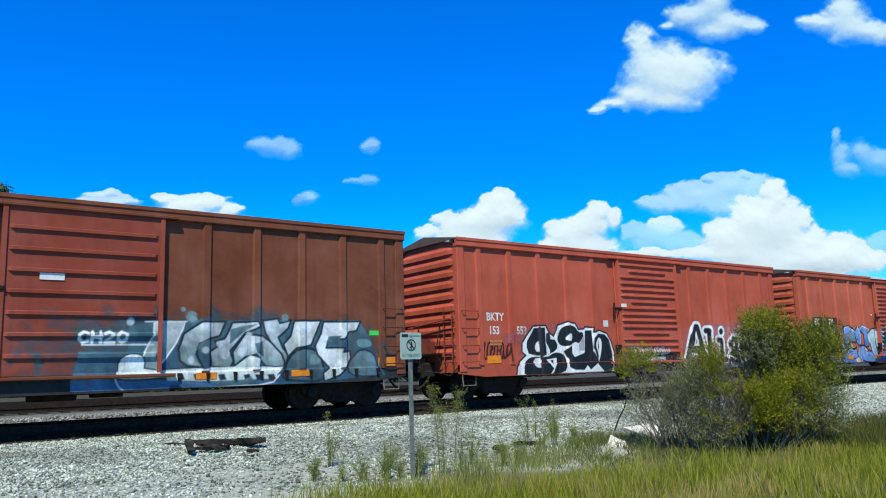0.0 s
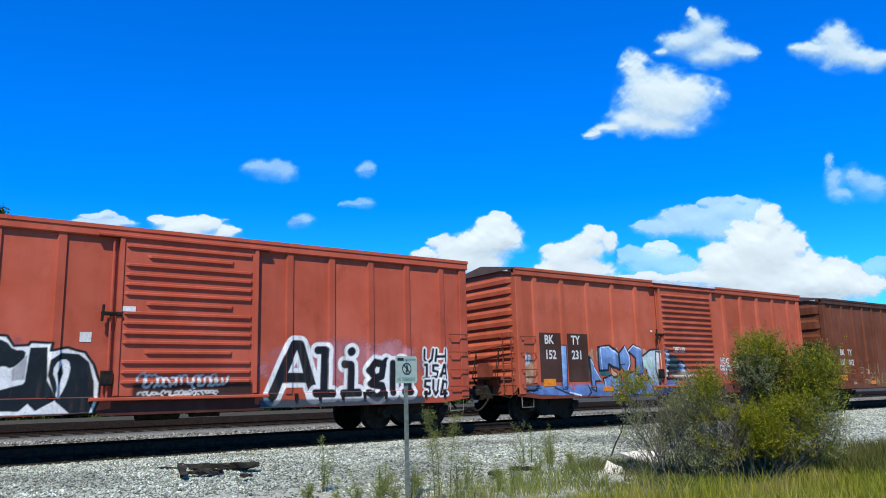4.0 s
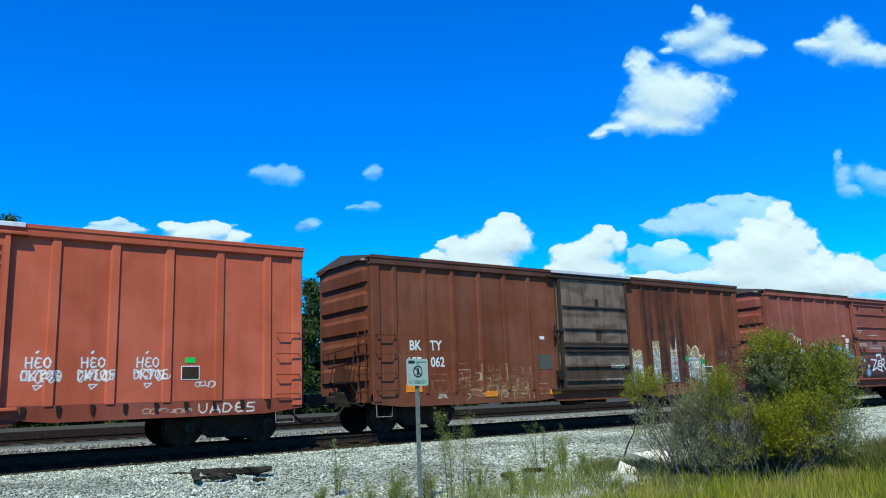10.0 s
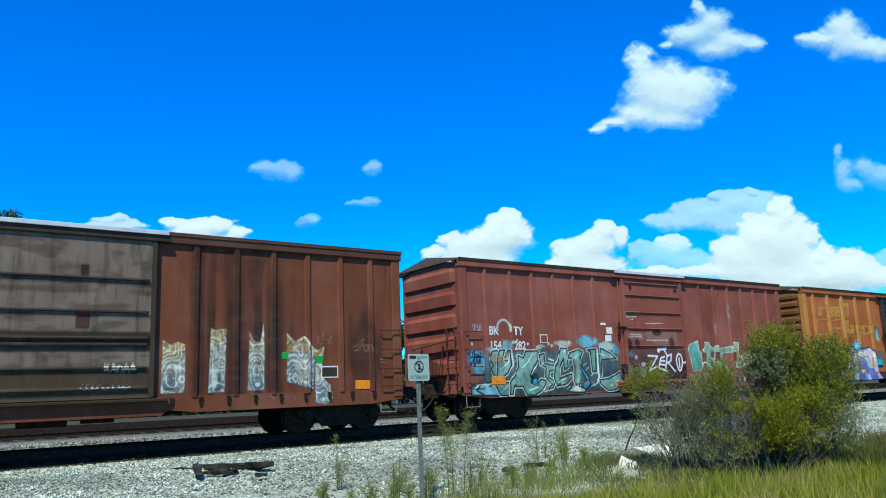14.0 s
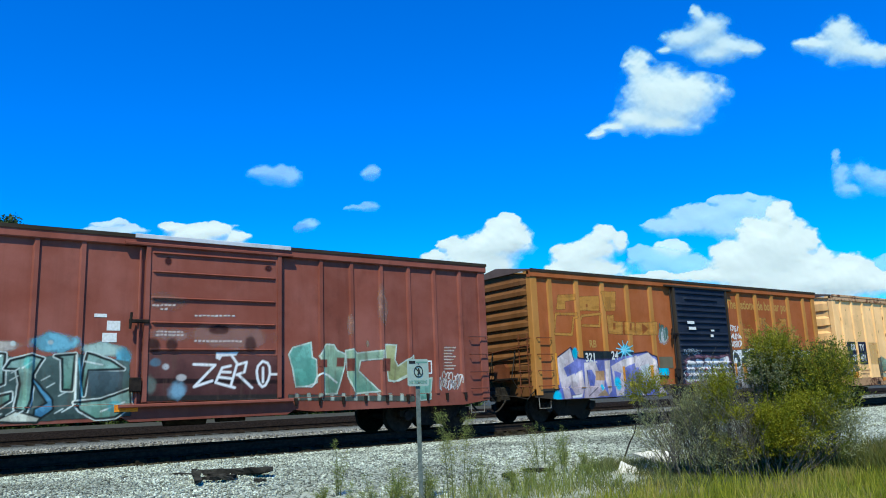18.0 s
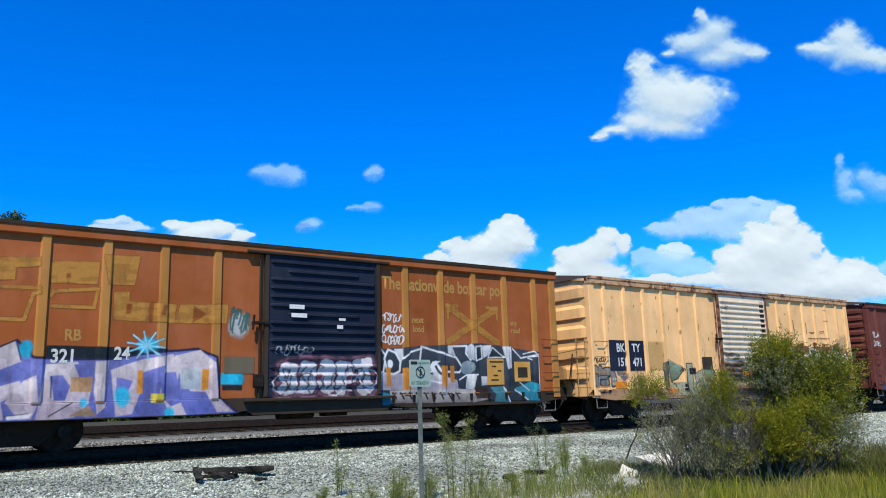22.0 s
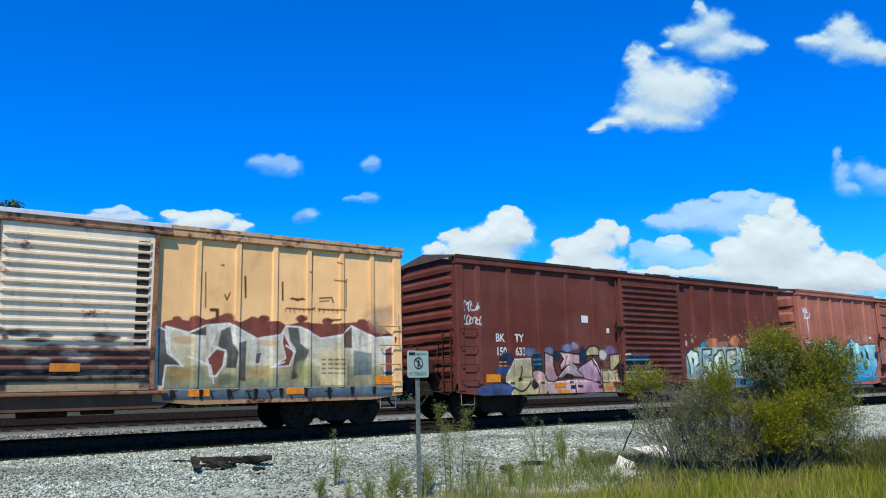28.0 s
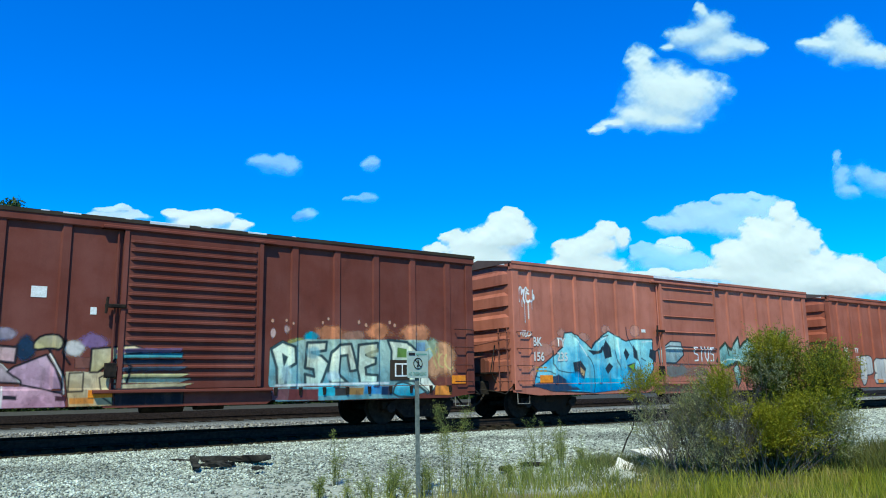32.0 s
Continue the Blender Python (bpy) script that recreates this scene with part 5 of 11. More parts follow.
s.poly(curvy([(9.8, 1.22), (9.87, 1.46), (10.04, 1.49), (10.12, 1.36), (10.06, 1.12), (9.86, 1.09)], 1), BLUISH)
s.line(curvy([(9.8, 2.15), (9.97, 1.99), (10.14, 1.95), (10.27, 2.03)], 1, False), 0.022, DARK, 0.75)
s.line(curvy([(9.8, 1.88), (10.02, 1.84), (10.27, 1.95)], 1, False), 0.022, DARK, 0.75)
s.line(curvy([(9.81, 1.51), (9.98, 1.56), (10.1, 1.44), (10.03, 1.27), (9.89, 1.29)], 1, False), 0.022, DARK, 0.75)
s.line(curvy([(10.16, 1.8), (10.23, 1.56), (10.19, 1.17)], 1, False), 0.022, DARK, 0.75)
s.line(curvy([(9.8, 1.13), (10, 1.17), (10.23, 1.11)], 1, False), 0.022, DARK, 0.75)
s.line(curvy([(9.87, 1.66), (10.07, 1.71), (10.19, 1.66)], 1, False), 0.022, DARK, 0.75)
s.line(curvy([(9.81, 2.01), (9.96, 1.91), (10.25, 1.99)], 1, False), 0.03, (0.7, 0.68, 0.6), 0.8)
s.line(curvy([(9.84, 1.37), (9.95, 1.46), (10.04, 1.36)], 1, False), 0.03, (0.7, 0.68, 0.6), 0.8)
s.line(curvy([(10.09, 1.22), (10.18, 1.44), (10.16, 1.76)], 1, False), 0.03, (0.7, 0.68, 0.6), 0.8)
s.poly([(10.83, 2.46), (10.93, 2.39), (11.05, 2.44), (11.18, 2.44), (11.15, 1.04), (10.78, 1.04)], IVORY)
s.poly([(10.83, 2.41), (11.02, 2.41), (11.18, 2.41), (11.17, 2.08), (10.82, 2.05)], OCHREY)
s.poly(curvy([(10.81, 1.55), (10.99, 1.65), (11.15, 1.5), (11.13, 1.07), (10.79, 1.08)], 1), BLUISH)
s.line(curvy([(10.9, 2.38), (10.95, 2.23), (10.92, 2.11)], 1, False), 0.02, DARK, 0.75)
s.line(curvy([(11.05, 2.41), (11.11, 2.23), (11.04, 2.11), (10.95, 2.03)], 1, False), 0.02, DARK, 0.75)
s.line(curvy([(10.82, 1.95), (11.01, 2), (11.16, 1.9)], 1, False), 0.02, DARK, 0.75)
s.line(curvy([(10.82, 1.65), (11.03, 1.8), (11.15, 1.7)], 1, False), 0.02, DARK, 0.75)
s.line(curvy([(10.83, 1.2), (10.98, 1.4), (11.11, 1.27)], 1, False), 0.02, DARK, 0.75)
s.line(curvy([(10.84, 2.18), (11.01, 2.08), (11.17, 2.16)], 1, False), 0.03, (0.7, 0.68, 0.6), 0.8)
s.line(curvy([(10.83, 1.45), (11.02, 1.55), (11.11, 1.37)], 1, False), 0.03, (0.7, 0.68, 0.6), 0.8)
s.poly([(11.72, 2.4), (11.86, 2.14), (11.99, 2.16), (12.06, 2.64), (12.08, 2.16), (12.08, 1.06), (11.68, 1.05)], IVORY)
s.poly([(11.72, 2.37), (11.83, 2.16), (12.02, 2.14), (12.05, 2.01), (11.71, 2.01)], OCHREY)
s.poly(curvy([(11.71, 1.34), (11.92, 1.41), (12.06, 1.28), (12.06, 1.07), (11.7, 1.06)], 1), BLUISH)
s.line(curvy([(11.73, 2.21), (11.88, 2.08), (12.05, 2.14)], 1, False), 0.022, DARK, 0.8)
s.line(curvy([(11.81, 1.85), (11.98, 1.88), (12, 1.7), (11.87, 1.59)], 1, False), 0.022, DARK, 0.8)
s.line(curvy([(11.74, 1.54), (11.86, 1.41), (12.05, 1.49)], 1, False), 0.022, DARK, 0.8)
s.line(curvy([(11.92, 1.75), (11.98, 1.64)], 1, False), 0.022, DARK, 0.8)
s.line(curvy([(11.73, 1.13), (11.92, 1.28), (12.05, 1.18)], 1, False), 0.022, DARK, 0.8)
s.poly([(12.64, 2.36), (12.85, 2.17), (13.08, 2.3), (13.31, 2.04), (13.43, 1.96), (13.61, 2.06), (13.59, 1.79), (13.34, 1.74), (12.61, 1.8)], OCHREY)
s.poly([(12.64, 1.88), (13.01, 1.93), (13.35, 1.79), (13.32, 1.03), (12.63, 1.22)], BLUISH)
s.poly(curvy([(12.87, 1.8), (13.07, 1.82), (13.26, 1.53), (13.17, 1.1), (12.9, 1.16), (12.82, 1.53)], 1), IVORY)
s.poly([(13.36, 1.63), (13.55, 1.74), (13.56, 1.31), (13.76, 1.14), (13.81, 0.82), (13.62, 0.66), (13.35, 0.73), (13.36, 1.31)], IVORY)
s.poly(curvy([(13.39, 1.2), (13.59, 1.25), (13.7, 1.04), (13.6, 0.83), (13.39, 0.83)], 1), BLUISH)
s.line([(12.68, 2.17), (12.88, 2.01), (13.07, 2.2), (13.22, 1.96), (13.08, 1.9), (12.74, 1.9)], 0.025, DARK, 0.8)
s.line([(12.66, 1.74), (12.91, 1.4), (12.67, 1.27)], 0.025, DARK, 0.8)
s.line([(12.93, 1.74), (13.13, 1.69), (13.18, 1.31), (12.96, 1.16)], 0.025, DARK, 0.8)
s.line([(13.02, 1.61), (13.09, 1.53), (13.02, 1.48)], 0.025, DARK, 0.8)
s.line([(13.38, 1.63), (13.5, 1.47), (13.4, 1.26)], 0.025, DARK, 0.8)
s.line([(13.56, 1.31), (13.78, 1.12), (13.79, 0.85), (13.61, 0.69)], 0.025, DARK, 0.8)
s.line([(12.65, 2.32), (12.85, 2.14), (13.08, 2.27), (13.29, 2.02)], 0.035, (0.7, 0.66, 0.54), 0.85)
s.line([(12.64, 1.43), (12.88, 1.37), (12.66, 1.28)], 0.035, (0.7, 0.66, 0.54), 0.85)
s.line([(12.94, 1.32), (13.23, 1.1)], 0.035, (0.7, 0.66, 0.54), 0.85)
s.line(curvy([(13.38, 2.36), (13.48, 2.26), (13.4, 2.15), (13.54, 2.09)], 1, False), 0.025, (0.36, 0.2, 0.12), 0.6)
s.line(curvy([(13.63, 2.42), (13.55, 2.23), (13.76, 2.18), (13.8, 2.29)], 1, False), 0.025, (0.36, 0.2, 0.12), 0.6)
s.line(curvy([(13.65, 2.12), (13.83, 2.15)], 1, False), 0.025, (0.36, 0.2, 0.12), 0.5)
s.line(curvy([(11.9, 0.9), (11.99, 0.92), (12.04, 0.84)], 1, False), 0.03, (0.3, 0.24, 0.17), 0.5)
s.line(curvy([(12.16, 0.89), (12.25, 0.92), (12.3, 0.84)], 1, False), 0.03, (0.3, 0.24, 0.17), 0.5)
s.line(curvy([(12.48, 0.88), (12.58, 0.91), (12.62, 0.83)], 1, False), 0.03, (0.3, 0.24, 0.17), 0.5)
s.line(curvy([(12.68, 0.88), (12.78, 0.9), (12.82, 0.82)], 1, False), 0.03, (0.3, 0.24, 0.17), 0.5)
s.line(curvy([(13.02, 0.87), (13.11, 0.89), (13.16, 0.81)], 1, False), 0.03, (0.3, 0.24, 0.17), 0.5)
TAN_CHALK = (0.36, 0.22, 0.14)
s.line(curvy([(14.4, 2.04), (14.59, 2.1), (14.52, 1.93), (14.4, 1.96)], 1, False), 0.022, TAN_CHALK, 0.65)
s.line(curvy([(14.58, 1.96), (14.67, 2.18), (14.73, 1.96)], 1, False), 0.022, TAN_CHALK, 0.65)
s.line(curvy([(14.74, 2.07), (14.85, 2.1), (14.8, 1.9), (14.71, 1.96)], 1, False), 0.022, TAN_CHALK, 0.65)
s.line(curvy([(14.89, 2.1), (14.94, 1.9)], 1, False), 0.022, TAN_CHALK, 0.65)
s.line(curvy([(14.96, 2.02), (15.07, 1.93)], 1, False), 0.022, TAN_CHALK, 0.65)
s.line(curvy([(14.58, 2.15), (14.71, 2.23)], 1, False), 0.022, TAN_CHALK, 0.65)
s.line(curvy([(15.17, 1.73), (15.44, 1.73)], 1, False), 0.022, TAN_CHALK, 0.65)
s.line(curvy([(15.2, 1.66), (15.37, 1.62)], 1, False), 0.022, TAN_CHALK, 0.65)
swirl = np.sin(58 * fbm(s.X * 2.1, s.Z * 1.5, 31, 3))
on = (s.c[..., 3] > 0.85) & (s.c[..., 1] > 0.12)
s.lay(0.85 * on * smooth(0.72, 0.9, swirl), (0.68, 0.66, 0.57))
s.lay(0.7 * on * smooth(-0.84, -0.95, swirl), (0.10, 0.10, 0.09))
s.wear(0.3, 8)
s.onto(D, "graffiti", "white and ochre spray paint left between the posts")
placard(D, 12.51, 1.76, 0.16, 0.15, paint("green_card", (0.03, 0.3, 0.06), 0, 0.1))
placard(D, 13.39, 1.65, 0.18, 0.17, paint("green_card", (0.03, 0.3, 0.06), 0, 0.1))
s = Spray(6.5, 9.6, 0.98, 4.3, 0.03)
s.lay(0.75 * smooth(1.75, 1.5, s.Z + 0.25 * (fbm(s.X * 3, s.Z * 3, 2) - 0.5)) * (0.45 + 0.9 * fbm(s.X * 6, s.Z * 1.5, 21)), (0.068, 0.042, 0.024))
s.lay(0.8 * smooth(2.0, 2.06, s.Z) * smooth(2.36, 2.3, s.Z), (0.03, 0.023, 0.017))
n = fbm(s.X * 1.6, s.Z * 6, 11, 5)
s.lay(0.3 * smooth(0.54, 0.7, n), (0.05, 0.036, 0.025))
n = fbm(s.X * 9, s.Z * 1.2, 15, 5)
s.lay(0.25 * smooth(0.55, 0.7, n), (0.045, 0.035, 0.026))
# bands darkest at a bar's lower edge, fading out downwards
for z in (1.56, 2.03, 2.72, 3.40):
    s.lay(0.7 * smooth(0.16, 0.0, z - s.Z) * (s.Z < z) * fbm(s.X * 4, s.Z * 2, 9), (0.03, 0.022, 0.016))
s.rect(8.05, 8.3, 2.4, 2.78, (0.075, 0.033, 0.022), 0.9, 0.02)
s.rect(8.1, 8.25, 3.45, 3.7, (0.03, 0.022, 0.017), 0.9, 0.03)
s.onto(D, "grime", "dark grime on the door with dark bands under the bars")
s = Spray(8.1, 9.5, 1.0, 1.75)
s.tag("hAnAA", 8.62, 1.5, 0.62, 0.19, (0.66, 0.62, 0.5), 0.036, 4)
s.scribble(7.8 + 0.4, 1.15, 0.9, 0.14, (0.4, 0.38, 0.33), 0.025, 5, 14)
s.onto(D, "graffiti", "small pale tag")
numbers(D, 1.05, 1.8, ((" BK", "TY"), ("157", "062")), 1.65, 0.25)
placard(D, 5.65, 1.55, 0.55, 0.42, paint("grey_patch", (0.075, 0.078, 0.062), 0.2, 0.3))
placard(D, 5.75, 2.42, 0.18, 0.09)
placard(D, 13.51, 1.3, 0.46, 0.28, CARD)
placard(D, 13.54, 1.33, 0.40, 0.22, BLACKISH, PANEL - 0.006)

# maroon car with the teal piece
E = boxcar(65.94, 3, livery("maroon_paint", MAROON, RUSTROOF, 0.15, 0.4, 0.4, edge=BLACKISH, eave=BLACKISH, reflect=(1.0, 6.0)), "flat", False,
           "maroon steel boxcar with teal graffiti letters", GALVA)
s = Spray(-0.02, 6.75, 0.6, 2.7, 0.016)
JADE, HOLLOW, CHALKY = ((0.105, 0.225, 0.165), (0.24, 0.37, 0.32)), (0.012, 0.02, 0.02), (0.62, 0.68, 0.62)
s.haze(4.86, 2.21, 0.56, 0.23, (0.17, 0.42, 0.52), 0.95, 865)
s.haze(5.75, 2.09, 0.52, 0.18, (0.40, 0.54, 0.48), 0.9, 1000)
s.haze(3.9, 2.15, 0.53, 0.14, (0.46, 0.42, 0.36), 0.8, 710)
s.haze(2.92, 2.05, 0.26, 0.09, (0.5, 0.48, 0.42), 0.8, 540)
s.haze(1.64, 2.07, 0.21, 0.22, (0.2, 0.4, 0.42), 0.85, 300)
s.haze(1.05, 1.96, 0.23, 0.13, (0.3, 0.42, 0.4), 0.7, 180)
s.haze(0.49, 1.75, 0.44, 0.31, (0.09, 0.26, 0.40), 0.9, 60)
s.haze(0.7, 1.44, 0.38, 0.18, (0.10, 0.28, 0.36), 0.8, 100)
s.haze(6.16, 1.96, 0.22, 0.20, (0.12, 0.4, 0.52), 0.85, 1060)
s.poly([(0.83, 1.67), (0.96, 1.88), (2.33, 1.93), (2.82, 1.91), (3.04, 2.05), (3.38, 1.93), (3.79, 2.05), (4.21, 1.9), (5.29, 1.99), (6.27, 1.83), (6.33, 0.72), (4.66, 0.7), (2.37, 0.64), (0.83, 0.7), (0.28, 0.74), (0.26, 0.94), (0.71, 1.18)], ((0.03, 0.05, 0.047), (0.085, 0.13, 0.12)))
s.poly([(0.26, 0.94), (0.95, 1.07), (1.2, 0.98), (1.28, 0.69), (0.28, 0.73)], ((0.12, 0.30, 0.34), (0.26, 0.42, 0.42)), HOLLOW, 0.05)
s.line([(0.31, 1.01), (0.58, 0.98), (0.45, 0.85), (0.69, 0.74)], 0.05, HOLLOW)
s.line([(0.36, 0.88), (0.53, 1), (0.81, 1.02)], 0.025, CHALKY)
s.poly([(0.97, 1.72), (1.08, 1.93), (1.3, 1.94), (1.21, 1.61), (1.26, 1.37), (1.4, 1.29), (1.43, 1.2), (1.09, 1.27), (1.01, 1.43), (1.1, 1.54)], JADE, CHALKY, 0.09)
s.poly([(0.97, 1.72), (1.08, 1.93), (1.3, 1.94), (1.21, 1.61), (1.26, 1.37), (1.4, 1.29), (1.43, 1.2), (1.09, 1.27), (1.01, 1.43), (1.1, 1.54)], JADE, HOLLOW, 0.05)
s.poly([(1.35, 1.95), (1.54, 1.96), (1.42, 1.67), (1.66, 1.66), (1.65, 1.94), (1.74, 1.94), (1.76, 1.52), (1.63, 1.31), (1.46, 1.21), (1.36, 1.05), (1.65, 1.04), (1.63, 0.68), (1.28, 0.7), (1.12, 0.98), (1.21, 1.22), (1.26, 1.48), (1.26, 1.75)], JADE, CHALKY, 0.09)
s.poly([(1.35, 1.95), (1.54, 1.96), (1.42, 1.67), (1.66, 1.66), (1.65, 1.94), (1.74, 1.94), (1.76, 1.52), (1.63, 1.31), (1.46, 1.21), (1.36, 1.05), (1.65, 1.04), (1.63, 0.68), (1.28, 0.7), (1.12, 0.98), (1.21, 1.22), (1.26, 1.48), (1.26, 1.75)], JADE, HOLLOW, 0.05)
s.poly([(2.02, 1.8), (2.23, 1.73), (2.33, 1.92), (2.82, 1.93), (2.82, 1.78), (2.66, 1.55), (2.46, 1.23), (2.57, 0.98), (2.9, 1.11), (3.1, 1.05), (2.85, 0.78), (2.59, 0.66), (2.27, 0.68), (2.13, 0.92), (1.8, 0.92), (1.75, 0.7), (1.64, 0.71), (1.69, 1.04), (2.03, 1.47)], JADE, CHALKY, 0.09)
s.poly([(2.02, 1.8), (2.23, 1.73), (2.33, 1.92), (2.82, 1.93), (2.82, 1.78), (2.66, 1.55), (2.46, 1.23), (2.57, 0.98), (2.9, 1.11), (3.1, 1.05), (2.85, 0.78), (2.59, 0.66), (2.27, 0.68), (2.13, 0.92), (1.8, 0.92), (1.75, 0.7), (1.64, 0.71), (1.69, 1.04), (2.03, 1.47)], JADE, HOLLOW, 0.05)
s.poly([(2.47, 1.22), (2.67, 1.31), (2.71, 1.06), (2.59, 0.92), (2.45, 1)], HOLLOW)
s.poly([(2.55, 1.08), (2.65, 1.13), (2.67, 1.02), (2.57, 0.96)], (0.03, 0.2, 0.32))
s.poly([(2.85, 1.81), (3.05, 1.85), (3.06, 1.56), (3.52, 1.5), (3.51, 1.37), (3.24, 1.33), (3.19, 1.16), (3.42, 1.04), (3.3, 0.84), (2.99, 0.78), (3.28, 0.94), (3.06, 1.16), (3.09, 1.45), (2.88, 1.53)], JADE, CHALKY, 0.09)
s.poly([(2.85, 1.81), (3.05, 1.85), (3.06, 1.56), (3.52, 1.5), (3.51, 1.37), (3.24, 1.33), (3.19, 1.16), (3.42, 1.04), (3.3, 0.84), (2.99, 0.78), (3.28, 0.94), (3.06, 1.16), (3.09, 1.45), (2.88, 1.53)], JADE, HOLLOW, 0.05)
s.poly([(3.59, 1.7), (3.74, 2.02), (4, 1.99), (4.01, 1.43), (3.84, 1.36), (3.83, 1.7), (3.65, 1.44), (3.61, 1.12), (4.14, 1.25), (4.14, 1.12), (3.87, 0.94), (3.48, 0.89), (3.4, 1.15), (3.46, 1.44)], JADE, CHALKY, 0.09)
s.poly([(3.59, 1.7), (3.74, 2.02), (4, 1.99), (4.01, 1.43), (3.84, 1.36), (3.83, 1.7), (3.65, 1.44), (3.61, 1.12), (4.14, 1.25), (4.14, 1.12), (3.87, 0.94), (3.48, 0.89), (3.4, 1.15), (3.46, 1.44)], JADE, HOLLOW, 0.05)
s.poly([(4.02, 1.71), (4.1, 1.87), (4.46, 1.96), (4.66, 1.9), (4.5, 1.6), (4.48, 1.12), (4.41, 0.89), (4.23, 0.95), (4.28, 1.42), (4.22, 1.7)], JADE, CHALKY, 0.09)
s.poly([(4.02, 1.71), (4.1, 1.87), (4.46, 1.96), (4.66, 1.9), (4.5, 1.6), (4.48, 1.12), (4.41, 0.89), (4.23, 0.95), (4.28, 1.42), (4.22, 1.7)], JADE, HOLLOW, 0.05)
s.poly([(4.5, 1.53), (4.86, 1.11), (4.88, 0.92), (4.55, 0.66), (4.55, 0.93), (4.76, 1.05), (4.48, 1.47)], ((0.04, 0.15, 0.28), (0.12, 0.32, 0.46)), HOLLOW, 0.04)
s.poly([(4.87, 1.95), (5.23, 1.99), (5.2, 1.28), (5.03, 1.29), (5, 1.89)], JADE, CHALKY, 0.09)
s.poly([(4.87, 1.95), (5.23, 1.99), (5.2, 1.28), (5.03, 1.29), (5, 1.89)], JADE, HOLLOW, 0.05)
s.poly([(5.39, 1.7), (5.46, 2.01), (5.89, 1.86), (6.16, 1.68), (5.49, 1.66), (5.42, 1.17), (5.37, 1.4)], JADE, CHALKY, 0.09)
s.poly([(5.39, 1.7), (5.46, 2.01), (5.89, 1.86), (6.16, 1.68), (5.49, 1.66), (5.42, 1.17), (5.37, 1.4)], JADE, HOLLOW, 0.05)
s.poly([(5.49, 1.65), (6.15, 1.64), (6.15, 1.16), (5.49, 1.14)], ((0.03, 0.05, 0.055), (0.06, 0.09, 0.10)))
s.poly([(5.26, 1.03), (5.75, 1.07), (6.3, 1.26), (6.34, 0.94), (6.02, 0.71), (5.65, 0.7), (5.36, 0.88)], JADE, CHALKY, 0.09)
s.poly([(5.26, 1.03), (5.75, 1.07), (6.3, 1.26), (6.34, 0.94), (6.02, 0.71), (5.65, 0.7), (5.36, 0.88)], JADE, HOLLOW, 0.05)
s.line([(5.26, 1.1), (5.25, 1.96)], 0.035, CHALKY)
s.line([(5.39, 1.16), (5.29, 1.9)], 0.03, (0.1, 0.35, 0.42))
s.poly([(3.87, 0.72), (4.23, 0.91), (4.67, 0.76), (4.61, 0.68)], (0.5, 0.52, 0.42), HOLLOW, 0.04)
s.line([(2.83, 1.65), (2.94, 1.73)], 0.022, (0.48, 0.55, 0.5))
s.line([(2.91, 1.51), (3.03, 1.58)], 0.022, (0.48, 0.55, 0.5))
s.line([(1.82, 1.61), (1.93, 1.68)], 0.022, (0.48, 0.55, 0.5))
s.line([(1.89, 1.74), (2, 1.82)], 0.022, (0.48, 0.55, 0.5))
s.line([(3.67, 0.94), (3.79, 1.02)], 0.022, (0.48, 0.55, 0.5))
s.line([(3.75, 0.85), (3.88, 0.93)], 0.022, (0.48, 0.55, 0.5))
s.line([(3.87, 0.79), (4, 0.87)], 0.022, (0.48, 0.55, 0.5))
s.line([(4.08, 0.84), (4.21, 0.92)], 0.022, (0.48, 0.55, 0.5))
s.line([(4.23, 0.83), (4.36, 0.91)], 0.022, (0.48, 0.55, 0.5))
s.line([(4.65, 1.48), (4.79, 1.56)], 0.022, (0.48, 0.55, 0.5))
s.line([(4.75, 1.34), (4.88, 1.42)], 0.022, (0.48, 0.55, 0.5))
s.line([(4.97, 1.17), (5.11, 1.25)], 0.022, (0.48, 0.55, 0.5))
s.line([(4.91, 0.84), (5.05, 0.92)], 0.022, (0.48, 0.55, 0.5))
s.line([(5.04, 0.86), (5.18, 0.94)], 0.022, (0.48, 0.55, 0.5))
s.line([(5.13, 0.92), (5.27, 1)], 0.022, (0.48, 0.55, 0.5))
s.line([(3.07, 0.91), (3.19, 0.98)], 0.022, (0.48, 0.55, 0.5))
s.line([(2.99, 0.74), (3.11, 0.82)], 0.022, (0.48, 0.55, 0.5))
s.line([(4.13, 1.63), (4.26, 1.72)], 0.022, (0.48, 0.55, 0.5))
s.line([(4.11, 1.49), (4.24, 1.57)], 0.022, (0.48, 0.55, 0.5))
s.line([(1.37, 1.42), (1.66, 1.61), (1.71, 1.85)], 0.03, CHALKY)
s.line([(2.19, 1.46), (2.39, 1.6), (2.6, 1.85)], 0.03, CHALKY)
s.line([(3.22, 1.7), (3.42, 1.64)], 0.03, CHALKY)
s.line([(3.85, 1.9), (3.94, 1.96)], 0.03, CHALKY)
s.line([(4.31, 1.72), (4.46, 1.84)], 0.03, CHALKY)
s.line([(5.42, 1.84), (5.75, 1.77)], 0.03, CHALKY)
s.line([(2.37, 0.8), (2.74, 0.89)], 0.03, CHALKY)
s.line([(1.33, 0.79), (1.57, 0.94)], 0.03, CHALKY)
s.line([(3.52, 1), (3.87, 1.11)], 0.03, CHALKY)
s.line([(5.75, 0.84), (6.2, 1.01)], 0.03, CHALKY)
s.haze(1.4, 0.79, 0.17, 0.08, (0.06, 0.3, 0.26), 0.6, 2)
s.haze(6.02, 0.92, 0.18, 0.13, (0.05, 0.34, 0.36), 0.7, 3)
